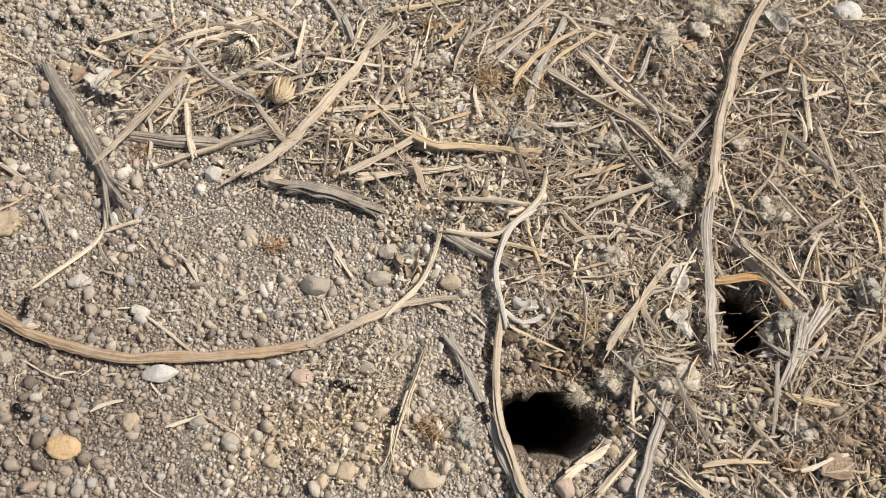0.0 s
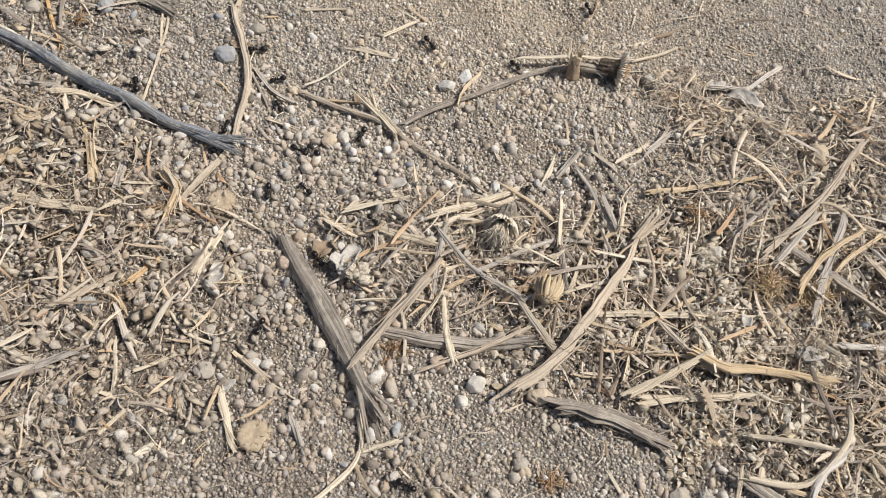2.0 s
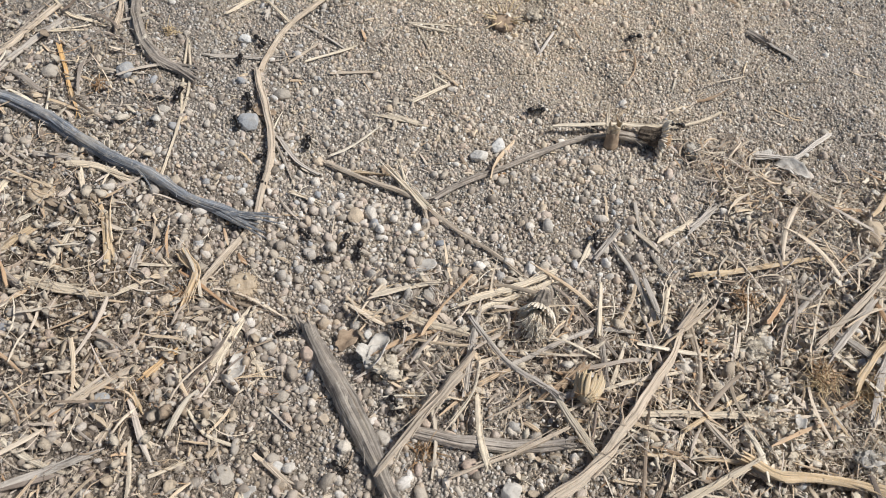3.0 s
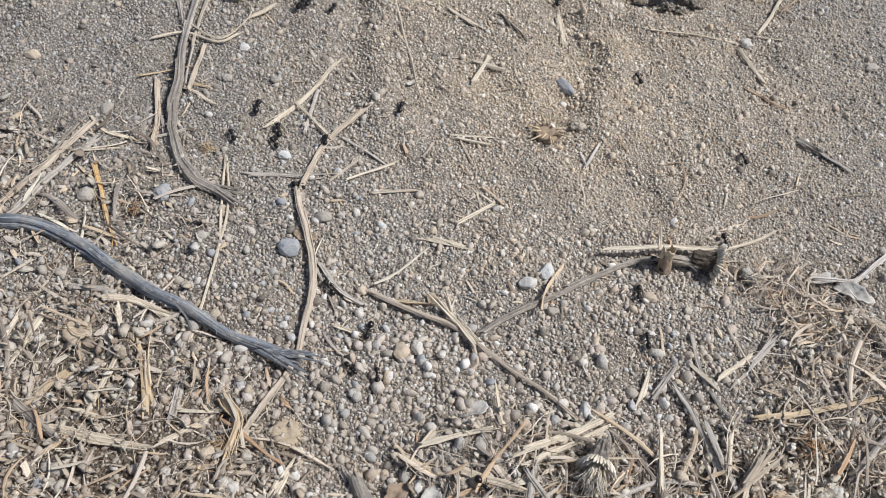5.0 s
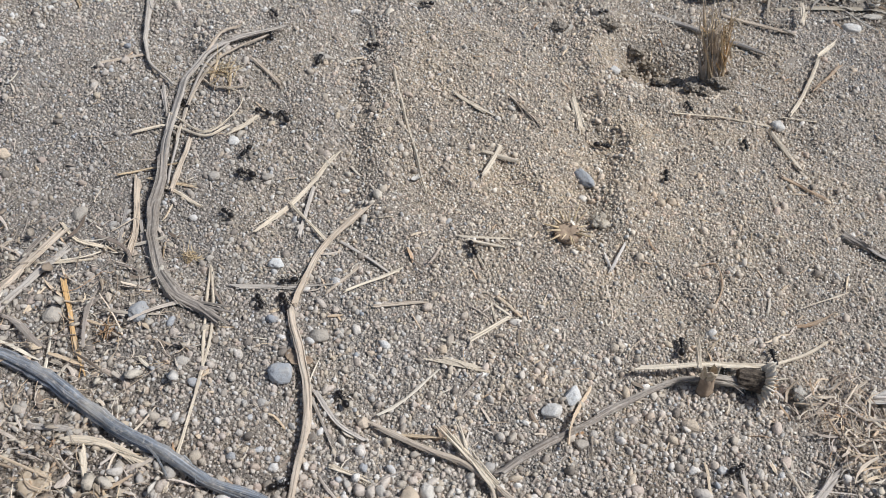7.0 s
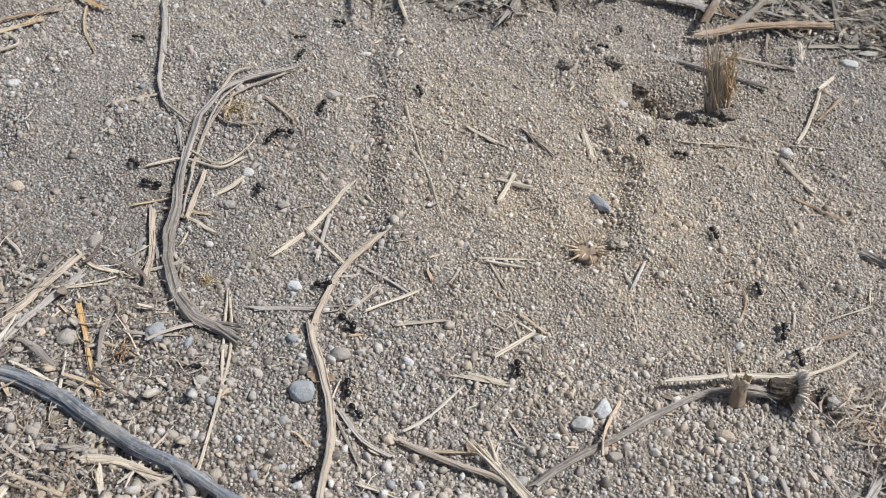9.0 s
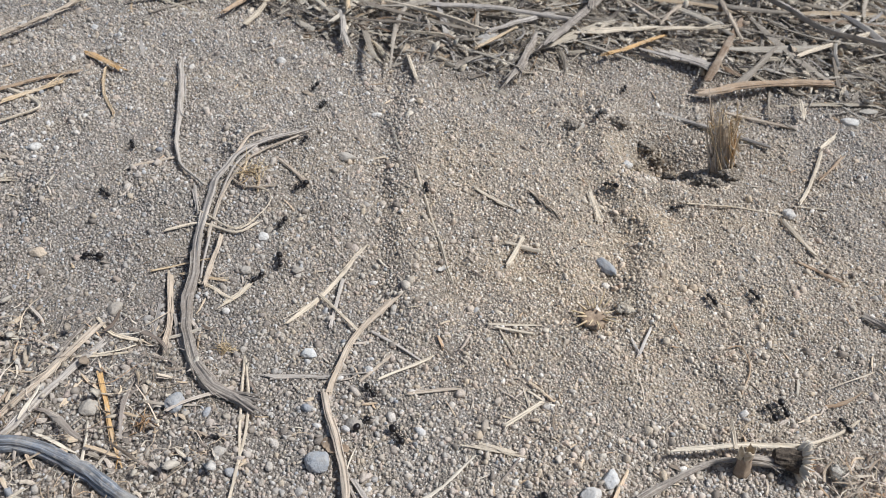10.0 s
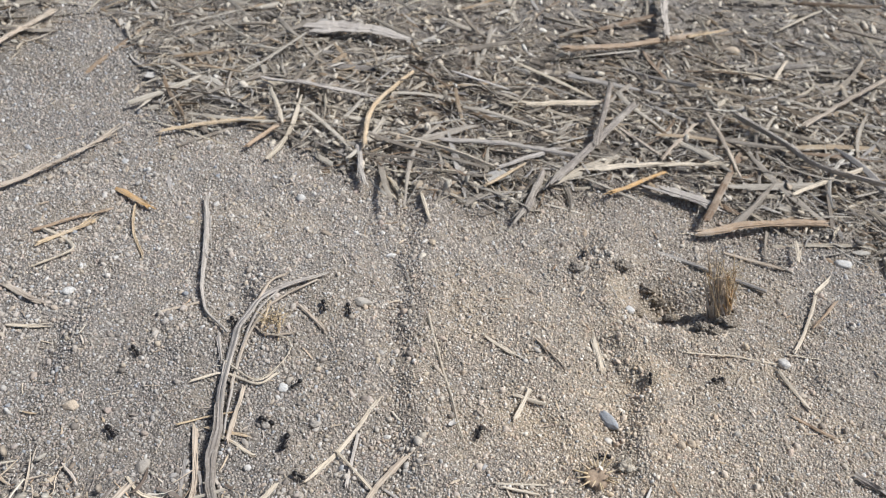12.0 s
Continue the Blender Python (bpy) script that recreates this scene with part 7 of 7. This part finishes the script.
def motions():
    march(7.2, [(0.0, -63.2, 206.4), (0.5, -63.6, 211.7), (1.0, -66.3, 217.9), (1.5, -60.7, 220.8), (2.0, -64.1, 223.6)])
    march(6.4, [(0.0, -77.0, 203.2), (0.5, -99.2, 211.1), (1.0, -115.8, 206.2), (2.0, -134.3, 199.3)])
    march(8.2, [(0.0, -11.1, 107.3), (0.5, -6.5, 106.2)])
    march(6.8, [(0.0, 4.9, 97.7), (0.5, 5.8, 104.3)])
    march(7.2, [(0.0, 33.1, 100.7), (0.5, 31.0, 108.6)])
    march(6.4, [(0.0, 39.7, 115.9), (0.5, 43.0, 116.2)])
    march(8.2, [(0.0, 22.8, 111.6), (0.5, 25.8, 109.9)])
    march(7.2, [(0.0, 73.8, 121.7), (0.5, 74.2, 118.2)])
    march(6.8, [(0.0, -115.0, 131.7), (1.0, -117.1, 148.0), (1.5, -92.7, 156.6)])
    march(7.6, [(0.0, -107.5, 96.5), (1.0, -143.9, 121.4)])
    march(6.8, [(1.0, -138.9, 286.2), (1.5, -146.7, 271.4), (2.0, -141.8, 253.7), (2.5, -145.4, 234.0), (3.0, -139.5, 231.2), (3.5, -141.8, 237.0)])
    march(7.6, [(1.0, -141.7, 272.1), (1.5, -139.3, 272.5), (2.0, -134.0, 274.9), (2.5, -124.3, 266.1), (3.0, -126.1, 270.1), (3.5, -135.6, 294.2), (5.5, -136.8, 286.9), (6.5, -147.3, 309.6), (9.0, -156.4, 321.3), (9.5, -154.8, 320.5), (10.0, -158.1, 334.0)])
    march(7.2, [(1.0, -132.5, 260.1), (1.5, -126.3, 265.5), (2.0, -128.9, 275.8), (2.5, -143.9, 282.2), (3.0, -159.8, 293.1), (3.5, -149.3, 299.6), (5.5, -154.5, 305.3), (6.0, -163.3, 289.7), (6.5, -164.3, 281.5), (7.0, -163.1, 281.6), (9.0, -164.5, 290.3), (9.5, -151.1, 302.7)])
    march(6.4, [(1.0, -122.3, 254.3), (1.5, -118.6, 257.4), (2.0, -102.7, 242.1), (2.5, -88.2, 225.0), (3.5, -115.7, 245.4)])
    march(7.6, [(1.0, -110.7, 302.9), (2.0, -112.1, 285.7), (2.5, -117.4, 275.6), (3.0, -120.6, 267.2), (3.5, -117.3, 257.5)])
    march(7.2, [(1.0, -7.1, 301.4), (1.5, 9.5, 305.8), (2.5, 49.3, 288.1), (3.0, 58.1, 273.2), (3.5, 46.1, 276.4)])
    march(6.4, [(1.0, 68.2, 279.8), (2.0, 73.2, 279.8), (3.0, 35.9, 308.2), (9.0, -49.5, 557.4), (9.5, -47.0, 561.4), (10.5, -52.5, 551.0), (11.0, -58.6, 546.7), (11.5, -60.7, 539.8), (12.0, -54.3, 525.5)])
    march(8.2, [(1.5, -157.5, 321.6), (2.0, -158.8, 322.5), (2.5, -168.4, 319.4), (3.0, -172.5, 328.4), (5.5, -189.9, 387.5), (6.0, -186.2, 386.6), (6.5, -180.3, 361.8), (7.0, -174.6, 345.9), (9.0, -160.3, 347.6)])
    march(6.8, [(1.5, -138.7, 318.0), (2.0, -148.0, 308.8), (2.5, -167.3, 304.5), (5.5, -211.2, 382.7), (6.0, -202.6, 380.3), (7.0, -204.3, 384.1), (10.5, -298.6, 451.4), (11.0, -298.0, 451.6)])
    march(7.2, [(1.5, -128.8, 238.0), (2.0, -119.9, 227.8), (2.5, -99.9, 213.0), (3.0, -100.9, 210.1), (3.5, -94.0, 205.0)])
    march(8.2, [(2.0, -198.8, 294.1), (5.5, -197.6, 403.3), (7.0, -202.5, 405.7), (9.0, -248.4, 411.9), (9.5, -257.6, 409.8), (10.0, -276.3, 403.0), (10.5, -290.5, 401.0), (11.0, -291.5, 408.8), (11.5, -284.4, 398.6), (12.0, -275.6, 390.0)])
    march(6.8, [(2.0, -187.8, 282.0), (2.5, -173.6, 293.1), (3.0, -161.4, 304.4), (3.5, -149.3, 313.6), (9.0, -285.9, 514.6), (9.5, -294.7, 498.3), (10.0, -284.7, 476.4), (10.5, -279.1, 468.2), (11.0, -257.7, 467.0), (11.5, -250.5, 468.0)])
    march(7.2, [(2.0, -145.4, 295.6), (3.5, -147.4, 321.2), (5.5, -135.7, 422.6), (6.0, -128.1, 410.6), (6.5, -120.5, 393.5), (7.0, -111.2, 379.1), (9.0, -102.0, 333.6), (9.5, -101.6, 320.3)])
    march(6.4, [(2.0, -163.1, 283.3), (2.5, -153.9, 282.7), (3.0, -140.3, 271.0), (5.5, -140.1, 273.4), (6.0, -139.8, 266.1)])
    march(7.6, [(2.0, -90.2, 336.3), (2.5, -74.1, 341.5), (3.0, -59.8, 342.4), (3.5, -44.0, 347.0), (6.0, -25.0, 319.5), (7.0, -36.5, 345.7), (9.0, -7.7, 361.5), (9.5, -12.7, 367.7)])
    march(7.2, [(2.0, -22.7, 369.8), (2.5, -10.8, 355.4), (3.0, -3.1, 344.1), (3.5, -6.7, 357.9), (5.5, -4.5, 342.0), (9.5, -5.1, 350.8), (10.0, -14.9, 354.9), (10.5, -10.1, 364.5)])
    march(6.4, [(2.0, -54.0, 331.4), (3.0, -39.0, 338.3), (3.5, -39.1, 332.4), (5.5, -40.8, 311.5), (6.0, -29.0, 312.6), (9.0, -13.2, 380.3), (9.5, -17.0, 399.3), (10.0, -9.3, 413.1), (12.0, -71.7, 405.1)])
    march(6.8, [(2.0, -48.8, 265.1), (2.5, -36.8, 278.6), (5.5, -38.5, 300.0), (6.0, -37.2, 301.0), (6.5, -31.7, 300.8), (7.0, -24.0, 301.0), (10.0, 10.5, 352.1), (10.5, -1.7, 346.1)])
    march(6.4, [(2.5, -136.6, 264.0), (3.0, -131.7, 261.6), (3.5, -129.0, 261.3), (5.5, -131.8, 275.1), (6.0, -153.2, 264.2)])
    march(6.8, [(2.5, -177.9, 363.2), (3.0, -175.5, 362.9), (3.5, -164.9, 353.1), (5.5, -167.4, 381.0), (6.0, -169.8, 368.2), (6.5, -170.8, 359.8), (7.0, -175.6, 355.7), (9.0, -171.3, 365.1)])
    march(6.4, [(3.0, -180.5, 349.4), (3.5, -177.1, 349.3), (5.5, -171.2, 347.3), (6.0, -179.1, 364.4), (6.5, -188.7, 363.3), (7.0, -183.2, 344.8)])
    march(6.8, [(3.0, -18.4, 392.7), (6.0, -43.9, 453.8), (6.5, -30.7, 443.7), (7.0, -34.9, 428.9), (9.0, -24.4, 409.5), (9.5, -22.9, 398.3), (10.5, -32.0, 418.2), (11.0, -23.4, 414.0), (11.5, -29.4, 388.5)])
    march(7.6, [(5.5, -215.5, 456.1), (6.0, -204.3, 455.9), (6.5, -202.8, 442.6), (7.0, -203.9, 441.9), (9.0, -207.1, 446.3), (9.5, -201.0, 441.4), (10.0, -205.5, 431.8), (10.5, -206.0, 421.4), (11.0, -202.2, 409.6), (11.5, -197.4, 398.8), (12.0, -214.7, 403.8)])
    march(7.2, [(5.5, -196.5, 467.5), (7.0, -210.3, 488.8), (10.5, -201.8, 523.0), (11.0, -198.3, 501.1), (11.5, -196.8, 491.4), (12.0, -191.1, 473.5)])
    march(6.4, [(5.5, -177.8, 468.7), (6.5, -204.8, 503.3), (7.0, -212.8, 506.7), (9.0, -208.7, 523.6), (9.5, -203.1, 505.8), (10.0, -206.3, 488.1), (10.5, -204.5, 469.7), (11.0, -190.4, 454.9), (11.5, -192.1, 440.4), (12.0, -206.4, 425.9)])
    march(8.2, [(5.5, -191.1, 446.8), (6.0, -190.1, 450.0), (7.0, -186.4, 477.7), (9.0, -189.1, 469.3), (9.5, -189.2, 466.0), (10.0, -202.3, 457.2), (10.5, -207.4, 445.5), (11.0, -202.1, 427.2), (11.5, -203.8, 411.8), (12.0, -204.4, 394.9)])
    march(6.8, [(5.5, -180.3, 445.5), (6.0, -184.3, 443.2), (6.5, -200.3, 428.0), (7.0, -205.4, 418.2), (9.0, -205.4, 413.0), (9.5, -203.2, 404.5), (10.0, -208.7, 399.3), (10.5, -210.0, 393.2), (11.0, -204.1, 387.8), (11.5, -200.6, 381.9), (12.0, -195.1, 378.9)])
    march(6.4, [(5.5, -21.2, 504.7), (6.0, -15.7, 482.6), (7.0, 1.0, 452.6), (9.5, -37.9, 462.9), (10.0, -33.3, 465.6), (11.0, -32.4, 452.0), (11.5, -24.3, 451.8), (12.0, -15.8, 453.7)])
    march(8.2, [(6.0, -197.3, 435.1), (6.5, -192.5, 437.2), (9.0, -202.4, 450.6), (9.5, -204.2, 430.7), (10.0, -202.0, 409.7), (10.5, -193.4, 391.1), (11.0, -187.9, 369.6), (11.5, -179.9, 360.1)])
    march(6.8, [(6.0, -172.6, 497.5), (9.0, -147.3, 488.2), (9.5, -144.8, 476.8), (10.0, -146.7, 461.5), (10.5, -140.6, 455.6), (11.0, -129.6, 439.6), (11.5, -121.5, 423.3), (12.0, -124.5, 410.5)])
    march(7.6, [(6.0, -76.8, 463.3), (6.5, -74.0, 451.8), (7.0, -59.7, 447.7), (9.0, -45.7, 466.3), (9.5, -51.1, 461.4), (10.0, -62.7, 474.3), (10.5, -81.1, 478.8), (11.0, -86.2, 496.3), (11.5, -77.7, 515.9), (12.0, -75.0, 531.7)])
    march(7.2, [(6.5, -143.1, 526.7), (7.0, -143.1, 526.2), (9.5, -204.5, 546.2), (10.0, -210.2, 536.4), (10.5, -213.5, 516.5), (11.0, -206.0, 499.7), (11.5, -208.9, 491.3), (12.0, -203.1, 473.0)])
    march(6.4, [(6.5, -40.4, 545.6), (7.0, -58.6, 530.2), (9.0, -60.2, 535.0), (9.5, -59.5, 528.7), (10.0, -65.7, 526.9), (11.5, -46.0, 469.6), (12.0, -48.0, 449.0)])
    # a straw that an ant drags home
    load = [(0.0, -206, 470), (5.5, -208, 444), (7.0, -209, 433.3), (9.0, -215.8, 413.1), (9.5, -212.6, 397.4), (10.0, -213.8, 389.5), (10.5, -213.5, 385), (11.5, -207.7, 373.9), (12.0, -206, 368)]
    walk(dragged, [(t, pose(x * MM, y * MM, (top(x, y) + 2.2) * MM, 0, -6, 35 + 1.5 * t)) for t, x, y in load])


dragged = stem("pale", 2.4, 0.5, [(-6.5, 0.5), (0, 0), (6.5, 0.4)], flat=True)
dragged.data.transform(Matrix.Translation((0, 0, -(top(0, 0) + 1.1) * MM)))
tagged(dragged, "pale straw sliver dragged by an ant over soil", "straw")
motions()
